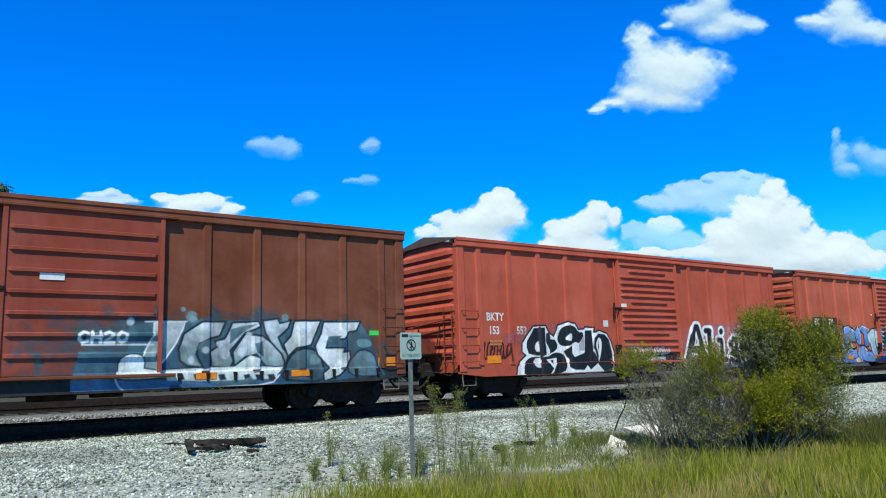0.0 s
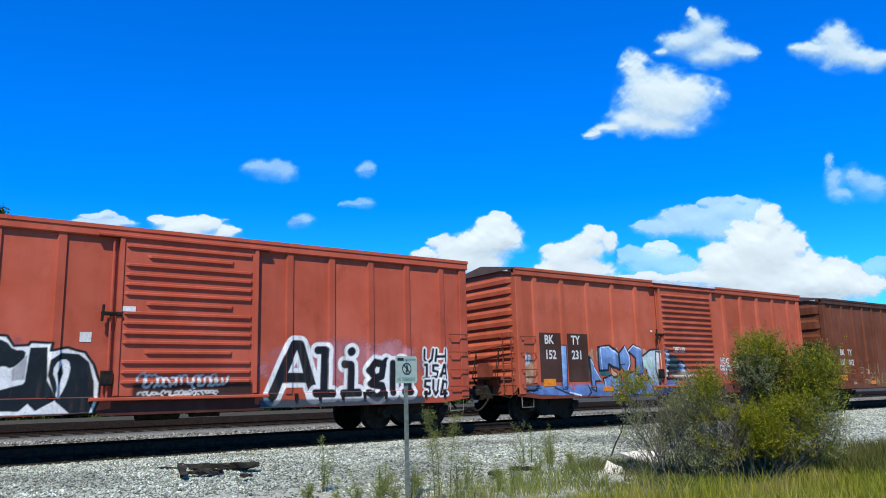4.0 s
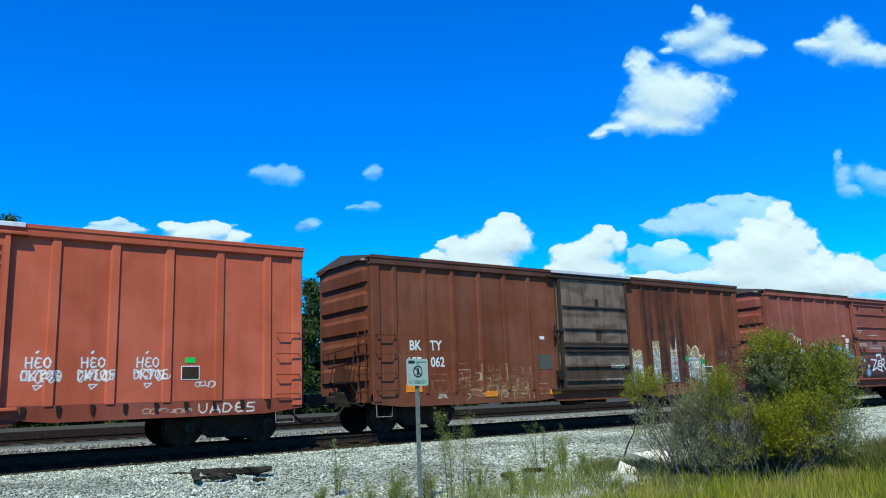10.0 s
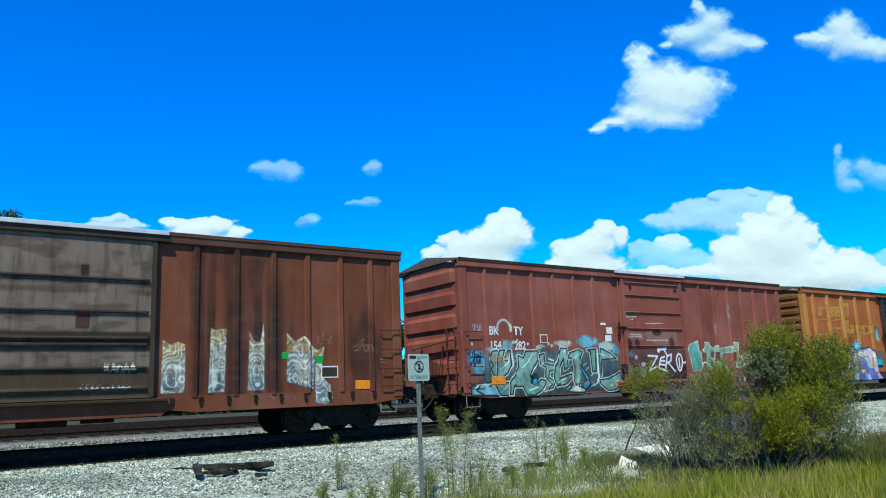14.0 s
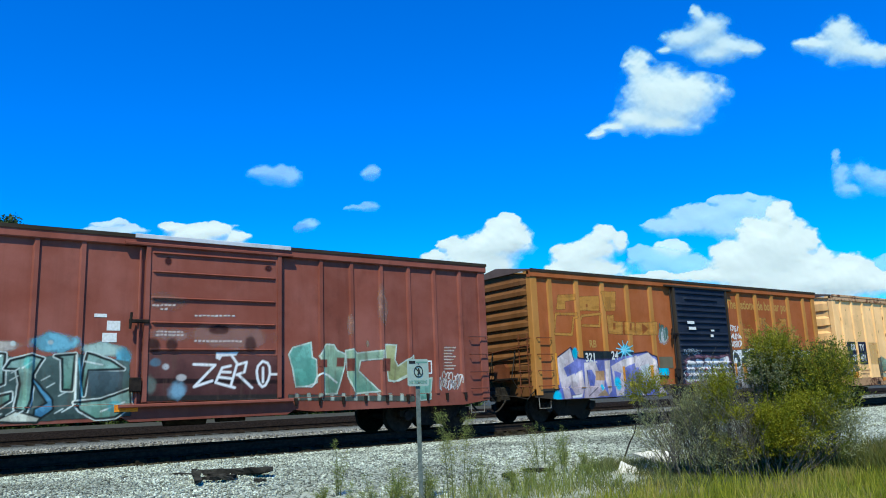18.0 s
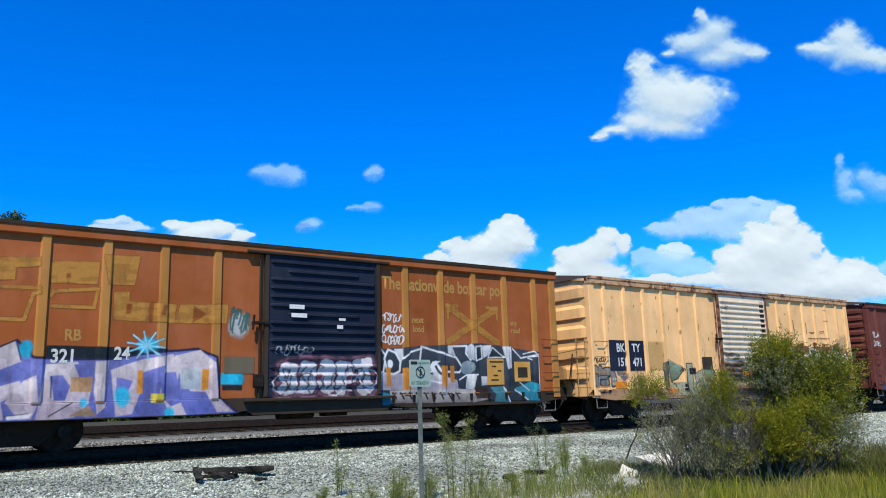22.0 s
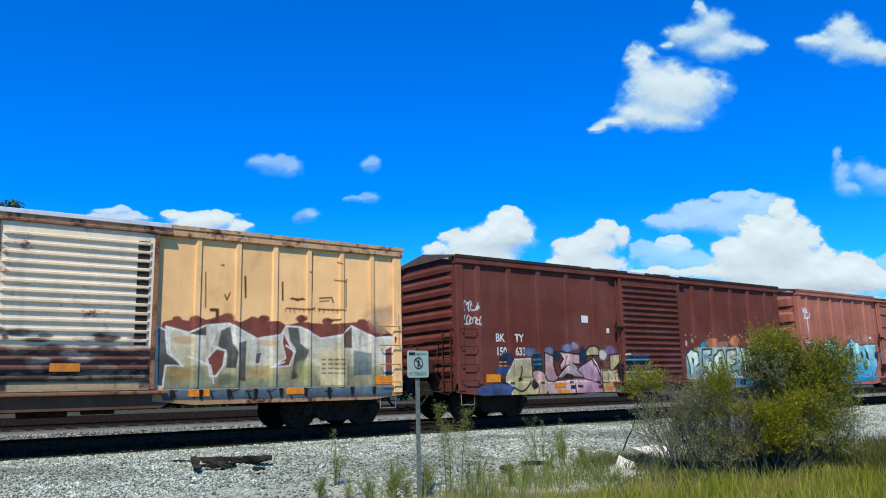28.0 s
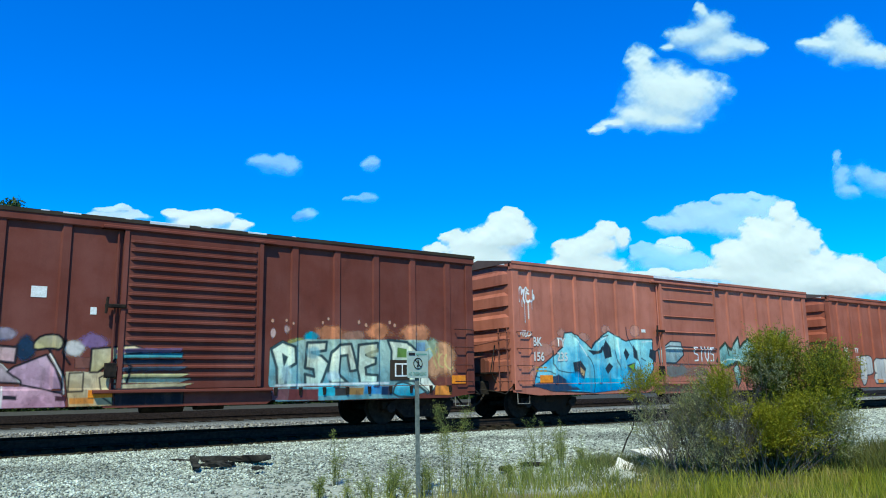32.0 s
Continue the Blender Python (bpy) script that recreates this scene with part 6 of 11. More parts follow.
s.haze(4.4, 1.81, 0.11, 0.15, (0.06, 0.36, 0.34), 0.7, 4)
s.haze(1.84, 2.18, 0.06, 0.06, (0.5, 0.55, 0.52), 0.9, 340)
s.haze(2.02, 2.23, 0.06, 0.06, (0.5, 0.55, 0.52), 0.9, 375)
s.haze(0.38, 2.12, 0.05, 0.06, (0.5, 0.55, 0.52), 0.9, 40)
s.haze(3.26, 2.14, 0.06, 0.06, (0.5, 0.55, 0.52), 0.9, 600)
s.haze(2.43, 2.13, 0.06, 0.06, (0.5, 0.55, 0.52), 0.9, 450)
s.haze(3.38, 2.08, 0.06, 0.06, (0.5, 0.55, 0.52), 0.9, 620)
s.haze(4.12, 2.19, 0.06, 0.06, (0.5, 0.55, 0.52), 0.9, 745)
s.haze(4.77, 2.22, 0.07, 0.06, (0.5, 0.55, 0.52), 0.9, 850)
s.haze(2.73, 2.02, 0.06, 0.06, (0.5, 0.55, 0.52), 0.9, 505)
s.scribble(0.28, 1.5, 0.39, 0.44, (0.10, 0.30, 0.44), 0.05, 93, 8, 0.9)
s.scribble(0.28, 1.5, 0.39, 0.44, (0.015, 0.025, 0.035), 0.035, 94, 8, 0.9)
s.scribble(0.28, 1.5, 0.39, 0.44, (0.015, 0.025, 0.035), 0.03, 97, 8, 0.9)
s.mottle(0.25, 32)
s.onto(E, "graffiti", "teal letters with black outlines")
s = Spray(6.5, 9.7, 0.9, 4.4, 0.02)
s.haze(8.39, 2.36, 1.29, 0.29, (0.34, 0.19, 0.16), 0.55, 330)
s.haze(6.96, 3.12, 0.51, 0.22, (0.28, 0.13, 0.1), 0.5, 110)
s.haze(7.03, 2.4, 0.51, 0.17, (0.36, 0.22, 0.19), 0.5, 120)
s.haze(8.12, 2.51, 0.31, 0.13, (0.055, 0.018, 0.016), 0.85, 290)
s.haze(8.87, 2.22, 0.21, 0.20, (0.05, 0.018, 0.016), 0.85, 400)
s.haze(6.67, 2.16, 0.24, 0.18, (0.05, 0.02, 0.018), 0.85, 60)
s.haze(7.1, 2.16, 0.14, 0.17, (0.06, 0.02, 0.018), 0.8, 130)
s.haze(6.97, 3.99, 0.08, 0.10, (0.05, 0.015, 0.014), 0.9, 112)
s.haze(9.27, 3.97, 0.10, 0.09, (0.05, 0.015, 0.014), 0.9, 454)
s.poly([(6.49, 1.98), (9.72, 1.94), (9.7, 1.02), (6.51, 1.09)], ((0.05, 0.02, 0.02), (0.12, 0.05, 0.045)))
s.poly([(6.56, 1.48), (9.71, 1.39), (9.71, 1.3), (6.56, 1.37)], (0.02, 0.01, 0.01))
s.poly([(6.57, 1.12), (9.7, 1.07), (9.7, 0.95), (6.57, 1.01)], (0.025, 0.02, 0.018))
s.poly([(6.66, 3.03), (6.72, 3.03), (6.72, 3), (6.66, 3)], (0.6, 0.55, 0.52))
s.poly([(6.74, 3.03), (6.8, 3.03), (6.8, 3), (6.74, 3)], (0.6, 0.55, 0.52))
s.poly([(6.83, 3.03), (6.89, 3.04), (6.89, 3.01), (6.83, 3)], (0.6, 0.55, 0.52))
s.poly([(6.92, 3.04), (6.98, 3.04), (6.98, 3.01), (6.92, 3.01)], (0.6, 0.55, 0.52))
s.poly([(7, 3.04), (7.06, 3.04), (7.06, 3.01), (7, 3.01)], (0.6, 0.55, 0.52))
s.poly([(7.09, 3.04), (7.15, 3.05), (7.15, 3.02), (7.09, 3.01)], (0.6, 0.55, 0.52))
s.poly([(6.83, 2.95), (6.89, 2.95), (6.89, 2.92), (6.83, 2.92)], (0.6, 0.55, 0.52))
s.poly([(6.92, 2.95), (6.98, 2.96), (6.98, 2.92), (6.92, 2.92)], (0.6, 0.55, 0.52))
s.poly([(7.57, 2.83), (7.63, 2.83), (7.63, 2.8), (7.57, 2.8)], (0.6, 0.55, 0.52))
s.poly([(7.66, 2.83), (7.72, 2.84), (7.72, 2.8), (7.66, 2.8)], (0.6, 0.55, 0.52))
s.poly([(7.75, 2.84), (7.81, 2.84), (7.81, 2.81), (7.75, 2.81)], (0.6, 0.55, 0.52))
s.poly([(7.84, 2.84), (7.9, 2.84), (7.9, 2.81), (7.84, 2.81)], (0.6, 0.55, 0.52))
s.poly([(7.93, 2.84), (8, 2.84), (8, 2.81), (7.93, 2.81)], (0.6, 0.55, 0.52))
s.poly([(8.02, 2.84), (8.09, 2.85), (8.09, 2.81), (8.02, 2.81)], (0.6, 0.55, 0.52))
s.poly([(8.12, 2.85), (8.18, 2.85), (8.18, 2.82), (8.12, 2.81)], (0.6, 0.55, 0.52))
s.poly([(8.21, 2.85), (8.28, 2.85), (8.28, 2.82), (8.21, 2.82)], (0.6, 0.55, 0.52))
s.poly([(8.3, 2.85), (8.37, 2.85), (8.37, 2.82), (8.3, 2.82)], (0.6, 0.55, 0.52))
s.poly([(8.4, 2.85), (8.47, 2.85), (8.47, 2.82), (8.4, 2.82)], (0.6, 0.55, 0.52))
s.poly([(6.76, 2.46), (6.82, 2.47), (6.82, 2.44), (6.76, 2.44)], (0.6, 0.55, 0.52))
s.poly([(6.84, 2.47), (6.9, 2.47), (6.9, 2.44), (6.84, 2.44)], (0.6, 0.55, 0.52))
s.poly([(6.93, 2.47), (6.99, 2.47), (6.99, 2.44), (6.93, 2.44)], (0.6, 0.55, 0.52))
s.poly([(7.01, 2.47), (7.08, 2.47), (7.08, 2.44), (7.01, 2.44)], (0.6, 0.55, 0.52))
s.poly([(7.1, 2.47), (7.16, 2.47), (7.16, 2.44), (7.1, 2.44)], (0.6, 0.55, 0.52))
s.poly([(7.19, 2.47), (7.25, 2.47), (7.25, 2.44), (7.19, 2.44)], (0.6, 0.55, 0.52))
s.poly([(7.28, 2.47), (7.31, 2.47), (7.31, 2.44), (7.28, 2.44)], (0.6, 0.55, 0.52))
s.poly([(6.76, 2.39), (6.82, 2.39), (6.82, 2.36), (6.76, 2.36)], (0.6, 0.55, 0.52))
s.poly([(6.84, 2.39), (6.9, 2.4), (6.9, 2.37), (6.84, 2.37)], (0.6, 0.55, 0.52))
s.poly([(6.93, 2.4), (6.99, 2.4), (6.99, 2.37), (6.93, 2.37)], (0.6, 0.55, 0.52))
s.poly([(7.01, 2.4), (7.08, 2.4), (7.08, 2.37), (7.01, 2.37)], (0.6, 0.55, 0.52))
s.poly([(7.1, 2.4), (7.16, 2.4), (7.16, 2.37), (7.1, 2.37)], (0.6, 0.55, 0.52))
s.poly([(7.19, 2.4), (7.25, 2.4), (7.25, 2.37), (7.19, 2.37)], (0.6, 0.55, 0.52))
s.poly([(7.28, 2.4), (7.33, 2.4), (7.33, 2.37), (7.28, 2.37)], (0.6, 0.55, 0.52))
s.poly([(7.57, 2.28), (7.63, 2.28), (7.63, 2.25), (7.57, 2.25)], (0.6, 0.55, 0.52))
s.poly([(7.66, 2.28), (7.72, 2.28), (7.72, 2.25), (7.66, 2.25)], (0.6, 0.55, 0.52))
s.poly([(7.75, 2.28), (7.81, 2.28), (7.81, 2.25), (7.75, 2.25)], (0.6, 0.55, 0.52))
s.poly([(7.84, 2.28), (7.9, 2.28), (7.9, 2.25), (7.84, 2.25)], (0.6, 0.55, 0.52))
s.poly([(7.93, 2.28), (8, 2.28), (8, 2.25), (7.93, 2.25)], (0.6, 0.55, 0.52))
s.poly([(8.02, 2.28), (8.09, 2.28), (8.09, 2.25), (8.02, 2.25)], (0.6, 0.55, 0.52))
s.poly([(8.12, 2.28), (8.18, 2.28), (8.18, 2.25), (8.12, 2.25)], (0.6, 0.55, 0.52))
s.poly([(8.21, 2.28), (8.28, 2.28), (8.28, 2.25), (8.21, 2.25)], (0.6, 0.55, 0.52))
s.poly([(8.3, 2.28), (8.37, 2.28), (8.37, 2.25), (8.3, 2.25)], (0.6, 0.55, 0.52))
s.poly([(8.4, 2.28), (8.46, 2.28), (8.46, 2.25), (8.4, 2.25)], (0.6, 0.55, 0.52))
s.poly([(8.49, 2.28), (8.56, 2.28), (8.56, 2.25), (8.49, 2.25)], (0.6, 0.55, 0.52))
s.poly([(8.59, 2.28), (8.65, 2.28), (8.65, 2.25), (8.59, 2.25)], (0.6, 0.55, 0.52))
s.haze(7.23, 1.22, 0.22, 0.23, (0.2, 0.38, 0.5), 0.8, 150)
s.haze(6.68, 1.35, 0.16, 0.26, (0.12, 0.15, 0.13), 0.8, 60)
s.haze(6.76, 1.81, 0.13, 0.10, (0.08, 0.16, 0.22), 0.8, 75)
s.haze(6.98, 1.72, 0.09, 0.08, (0.5, 0.5, 0.5), 0.8, 110)
s.haze(7.32, 1.48, 0.13, 0.08, (0.5, 0.48, 0.46), 0.8, 165)
s.line([(7.57, 1.76), (8.04, 1.74), (7.59, 1.28), (7.98, 1.4)], 0.055, (0.74, 0.73, 0.72))
s.line([(8.39, 1.72), (8.2, 1.68), (8.11, 1.48), (8.42, 1.44)], 0.055, (0.74, 0.73, 0.72))
s.line([(8.19, 1.59), (8.39, 1.58)], 0.055, (0.74, 0.73, 0.72))
s.line([(8.11, 1.48), (8.06, 1.36), (8.49, 1.24)], 0.055, (0.74, 0.73, 0.72))
s.line([(8.4, 1.28), (8.54, 1.77), (8.39, 1.98)], 0.055, (0.74, 0.73, 0.72))
s.line([(8.54, 1.74), (8.76, 1.8), (8.71, 1.58), (8.53, 1.52)], 0.055, (0.74, 0.73, 0.72))
s.line([(8.57, 1.52), (8.89, 1.23)], 0.055, (0.74, 0.73, 0.72))
s.line(curvy([(9.14, 1.82), (8.99, 1.67), (9.03, 1.35), (9.17, 1.21), (9.32, 1.47), (9.3, 1.76), (9.14, 1.82)], 1, False), 0.055, (0.74, 0.73, 0.72))
s.line([(9.15, 1.67), (9.15, 1.35)], 0.055, (0.74, 0.73, 0.72))
s.poly([(8.06, 2.02), (8.57, 2.03), (8.52, 1.95), (8.19, 1.93), (8.15, 1.85), (8.06, 1.89)], (0.72, 0.71, 0.7))
s.line([(9.35, 1.52), (9.6, 1.52)], 0.05, (0.7, 0.7, 0.68))
s.onto(E, "graffiti", "white hand-drawn letters spelling Zero")
s = Spray(9.4, 15.2, 0.7, 3.9, 0.02)
MINTY, EDGE_PALE, BARE = ((0.12, 0.24, 0.17), (0.25, 0.35, 0.24)), (0.46, 0.52, 0.44), (0.15, 0.045, 0.032)
s.haze(12.42, 3.21, 0.18, 0.63, (0.34, 0.19, 0.15), 0.6, 3)
s.haze(11.48, 2.7, 0.11, 0.29, (0.32, 0.17, 0.13), 0.6, 4)
s.haze(11.96, 2.25, 0.06, 0.12, (0.4, 0.3, 0.22), 0.7, 5)
s.poly([(9.83, 1.97), (9.93, 2.14), (10.4, 2.27), (10.44, 1.91), (10.55, 1.85), (10.56, 1.32), (10.3, 1.22), (10, 1.22), (9.92, 1.66)], ((0.09, 0.26, 0.2), (0.17, 0.38, 0.31)), EDGE_PALE, 0.035)
s.poly([(10.62, 1.94), (10.8, 2.22), (11.02, 2.21), (11.1, 2.08), (11.34, 1.98), (11.29, 1.64), (11.08, 1.03), (10.76, 1.04), (10.73, 1.65)], MINTY, EDGE_PALE, 0.035)
s.poly([(11.33, 2.07), (11.54, 2.11), (11.66, 2.01), (12.42, 2.08), (12.4, 1.87), (11.75, 1.83), (11.69, 1.57), (12.3, 1.06), (11.58, 1.02), (11.39, 1.44)], MINTY, EDGE_PALE, 0.035)
s.poly([(12.46, 2.23), (12.82, 2.22), (12.76, 1.84), (12.84, 1.69), (13.34, 1.95), (13.31, 1.48), (12.85, 1.3), (12.55, 1.31), (12.52, 1.63)], ((0.24, 0.25, 0.1), (0.36, 0.37, 0.2)), EDGE_PALE, 0.035)
s.poly([(13.34, 1.26), (13.9, 1.37), (13.82, 0.82), (13.49, 0.79)], ((0.1, 0.26, 0.2), (0.2, 0.36, 0.28)), EDGE_PALE, 0.03)
s.poly([(10.62, 1.86), (10.83, 1.86), (10.83, 1.67), (10.61, 1.68)], BARE)
s.poly([(11.09, 1.9), (11.29, 1.9), (11.28, 1.68), (11.08, 1.68)], BARE)
s.poly([(12.37, 1.88), (12.63, 1.88), (12.61, 1.56), (12.36, 1.56)], BARE)
s.poly([(11.37, 1.88), (11.57, 1.88), (11.56, 1.57), (11.36, 1.57)], BARE)
s.line(curvy([(10.27, 1.23), (10.46, 1.21), (10.57, 1.49), (10.76, 1.55), (11.08, 1.3)], 1, False), 0.04, (0.62, 0.66, 0.6))
s.line([(12.55, 1.35), (12.72, 1.28), (13.26, 1.51)], 0.03, EDGE_PALE)
s.poly([(9.81, 1.06), (13.32, 0.91), (13.31, 0.77), (9.81, 0.92)], (0.05, 0.06, 0.05))
s.poly([(10, 1.08), (10.08, 1.07), (10.08, 0.91), (9.99, 0.91)], (0.3, 0.34, 0.28))
s.poly([(10.29, 1.07), (10.38, 1.07), (10.38, 0.9), (10.29, 0.9)], (0.3, 0.34, 0.28))
s.poly([(10.6, 1.06), (10.69, 1.06), (10.68, 0.89), (10.59, 0.89)], (0.3, 0.34, 0.28))
s.poly([(10.9, 1.05), (11, 1.05), (10.99, 0.88), (10.9, 0.88)], (0.3, 0.34, 0.28))
s.poly([(11.22, 1.04), (11.31, 1.04), (11.31, 0.87), (11.21, 0.87)], (0.3, 0.34, 0.28))
s.poly([(11.54, 1.03), (11.63, 1.03), (11.63, 0.85), (11.53, 0.86)], (0.3, 0.34, 0.28))
s.poly([(11.86, 1.02), (11.96, 1.02), (11.96, 0.84), (11.86, 0.85)], (0.3, 0.34, 0.28))
s.poly([(12.2, 1.01), (12.3, 1.01), (12.29, 0.83), (12.19, 0.84)], (0.3, 0.34, 0.28))
s.poly([(12.53, 1), (12.64, 1), (12.63, 0.82), (12.53, 0.82)], (0.3, 0.34, 0.28))
s.poly([(12.88, 0.99), (12.98, 0.99), (12.97, 0.81), (12.87, 0.81)], (0.3, 0.34, 0.28))
s.poly([(14.32, 2.18), (14.72, 2.18), (14.72, 2.14), (14.31, 2.14)], (0.42, 0.32, 0.27))
s.poly([(14.31, 2.1), (14.66, 2.1), (14.65, 2.06), (14.31, 2.06)], (0.42, 0.32, 0.27))
s.poly([(14.31, 2.02), (14.59, 2.02), (14.59, 1.98), (14.3, 1.98)], (0.42, 0.32, 0.27))
s.poly([(14.3, 1.94), (14.7, 1.94), (14.7, 1.9), (14.3, 1.9)], (0.42, 0.32, 0.27))
s.poly([(14.3, 1.86), (14.64, 1.85), (14.64, 1.82), (14.29, 1.82)], (0.42, 0.32, 0.27))
s.poly([(14.29, 1.77), (14.58, 1.77), (14.57, 1.74), (14.29, 1.74)], (0.42, 0.32, 0.27))
s.poly([(14.28, 1.69), (14.69, 1.69), (14.68, 1.65), (14.28, 1.66)], (0.42, 0.32, 0.27))
s.poly([(14.28, 1.61), (14.62, 1.61), (14.62, 1.57), (14.28, 1.58)], (0.42, 0.32, 0.27))
s.scribble(14.22, 1.06, 0.65, 0.47, (0.55, 0.5, 0.46), 0.03, 6, 9, 0.85)
s.mottle(0.22, 23)
s.onto(E, "graffiti", "pale green worn letters")
s = Spray(14.0, 15.0, 0.95, 1.5, 0.018)
s.scribble(14.1, 1.02, 0.65, 0.35, (0.6, 0.58, 0.56), 0.025, 6, 12)
s.onto(E, "graffiti", "small pale tag")
s = Spray(0.3, 2.1, 2.0, 3.0, 0.018)
s.line([(1.55 + 0.24 * math.cos(a), 2.56 + 0.26 * math.sin(a)) for a in (k * 0.32 - 0.2 for k in range(12))], 0.07, (0.5, 0.5, 0.47), 0.8)
s.scribble(0.42, 2.45, 0.3, 0.25, (0.45, 0.36, 0.33), 0.03, 49, 6, 0.6)
s.onto(E, "graffiti", "pale arch-shaped tag over the mark")
numbers(E, 1.0, 1.92, (("BK", "TY"), ("154", "282")), 1.97, 0.24)
placard(E, 13.4, 1.47, 0.5, 0.35, CARD)
placard(E, 13.44, 1.51, 0.42, 0.27, paint("maroon_card", MAROON, 0, 0.1), PANEL - 0.006)
placard(E, 5.8, 2.47, 0.26, 0.2)
placard(E, 5.72, 2.23, 0.28, 0.19)
placard(E, 5.55, 2.74, 0.24, 0.07)
placard(E, 2.93, 2.16, 0.3, 0.26, STENCIL)
placard(E, 2.96, 2.19, 0.24, 0.2, paint("maroon_card", MAROON, 0, 0.1), PANEL - 0.006)

# ochre car with the navy door
OCHRE = paint("ochre_post_paint", (0.38, 0.165, 0.036), 0.3, 0.3, 0.6, 0.4)
# end walls get a darker gold-brown than the sides
F = boxcar(83.48, 1, livery("yellow_brown_paint", (0.285, 0.077, 0.018), RUSTROOF, 0.3, 0.35, 0.35, door=paint("navy_black_door", (0.012, 0.018, 0.035), 0.15, 0.2, 0.45, 0.4), post=OCHRE, edge=OCHRE, eave=BLACKISH, sill=BLACKISH, frame=BLACKISH, end=paint("dark_gold_end", (0.15, 0.062, 0.018), 0.4, 0.3, 0.6, 0.6), reflect=()), "mixed", True,
           "yellow-brown boxcar with ochre posts, a navy door and lavender graffiti")
s = Spray(0.5, 6.4, 2.2, 4.1)
YEL, BODY = (0.44, 0.205, 0.042), (0.27, 0.08, 0.018)
s.poly([(1.13, 3.79), (1.84, 3.84), (1.84, 3.65), (1.43, 3.6), (1.42, 3.35), (1.03, 3.33)], YEL)
s.poly([(2.01, 3.77), (2.94, 3.83), (2.92, 3.35), (2.02, 3.33)], YEL)
s.poly([(2.99, 3.98), (3.74, 4.01), (3.65, 3.38), (3.12, 3.36)], YEL)
s.poly([(3.24, 3.23), (3.56, 3.24), (3.56, 3.04), (3.96, 3.03), (3.94, 2.61), (3.25, 2.63)], YEL)
s.poly([(4.02, 3.03), (4.54, 3.02), (4.51, 2.6), (4.02, 2.62)], YEL)
s.poly([(4.61, 3.02), (5.69, 3.07), (5.66, 2.63), (4.51, 2.6)], YEL)
s.poly([(2.32, 3.54), (2.4, 3.55), (2.4, 3.45), (2.32, 3.45)], BODY)
s.poly([(3.51, 2.98), (3.62, 2.98), (3.59, 2.77), (3.49, 2.77)], BODY)
s.poly([(4.24, 2.99), (4.35, 3), (4.29, 2.76), (4.2, 2.76)], BODY)
s.poly([(4.9, 3.01), (5.21, 2.83), (4.89, 2.62)], BODY)
s.poly([(3.99, 3.04), (4.06, 3.04), (4.04, 2.61), (3.96, 2.61)], BODY)
s.line([(1.85, 3.22), (1, 3.2), (0.86, 2.59), (1.62, 2.58), (1.75, 3.1), (1.86, 3.12)], 0.08, YEL)
s.line([(2.06, 3.07), (2.11, 3.17), (2.93, 3.26), (2.87, 2.87), (2.1, 2.87)], 0.08, YEL)
s.wear(0.25, 7)
s.onto(F, "faded_emblem", "faded yellow painted emblem blocks")
s = Spray(9.8, 15.0, 2.2, 3.6)
s.line([(11.8, 2.35), (13.5, 3.3)], 0.2, YEL, 0.85)
s.line([(11.8, 3.3), (13.5, 2.35)], 0.2, YEL, 0.85)
for a, b in (((11.8, 3.3), (11.8, 3.0)), ((11.8, 3.3), (12.15, 3.33)), ((13.5, 3.3), (13.53, 3.0)), ((13.5, 3.3), (13.15, 3.33))):
    s.line([a, b], 0.1, YEL, 0.85)
s.wear(0.2, 3)
s.onto(F, "faded_emblem", "faded yellow crossed arrows")
lettering(F["root"], "The nationwide boxcar pool", 9.72, 3.68, 0.33, STENCIL_FADED, None, 0.78)
lettering(F["root"], "next", 10.62, 2.82, 0.17, STENCIL_FADED)
lettering(F["root"], "load", 10.66, 2.58, 0.17, STENCIL_FADED)
lettering(F["root"], "any", 14.0, 2.86, 0.15, STENCIL_FADED)
lettering(F["root"], "road", 14.02, 2.64, 0.15, STENCIL_FADED)
lettering(F["root"], "RB", 2.35, 2.2, 0.22, STENCIL_FADED)
s = Spray(0.3, 6.7, 0.6, 2.7, 0.016)
ORCHID, VIOLET, AQUA, AMBER = ((0.40, 0.32, 0.36), (0.60, 0.52, 0.50)), ((0.09, 0.11, 0.33), (0.17, 0.18, 0.42)), (0.02, 0.40, 0.56), (0.62, 0.25, 0.03)
s.poly([(2.05, 2.09), (4.38, 2.06), (4.38, 1.87), (2.05, 1.76)], (0.012, 0.02, 0.024))
s.poly([(0.81, 1.82), (1.53, 2.18), (1.83, 1.85), (2.39, 1.82), (3.26, 1.83), (3.87, 1.94), (5.02, 2.06), (5.44, 1.89), (5.53, 1.01), (5.97, 0.64), (4.75, 0.62), (0.63, 0.59), (0.67, 0.77), (0.92, 0.96)], VIOLET, (0.02, 0.022, 0.06), 0.05)
s.poly([(0.94, 1.87), (1.5, 2.16), (1.63, 1.77), (1.18, 1.56), (1.3, 1.31), (1.63, 1.4), (1.7, 1.2), (1.32, 1), (1.4, 0.69), (1.12, 0.63), (0.95, 1.41)], ORCHID)
s.poly([(1.69, 1.4), (1.9, 1.51), (1.96, 0.98), (1.86, 0.68), (1.65, 0.68), (1.4, 1)], ORCHID)
s.poly([(2.06, 1.72), (2.62, 1.77), (2.92, 1.39), (2.87, 0.96), (2.63, 0.69), (2.08, 0.61), (1.93, 0.67)], ORCHID)
s.poly([(2.96, 1.77), (3.21, 1.8), (3.18, 0.85), (3.03, 0.73), (2.96, 1.17)], ORCHID)
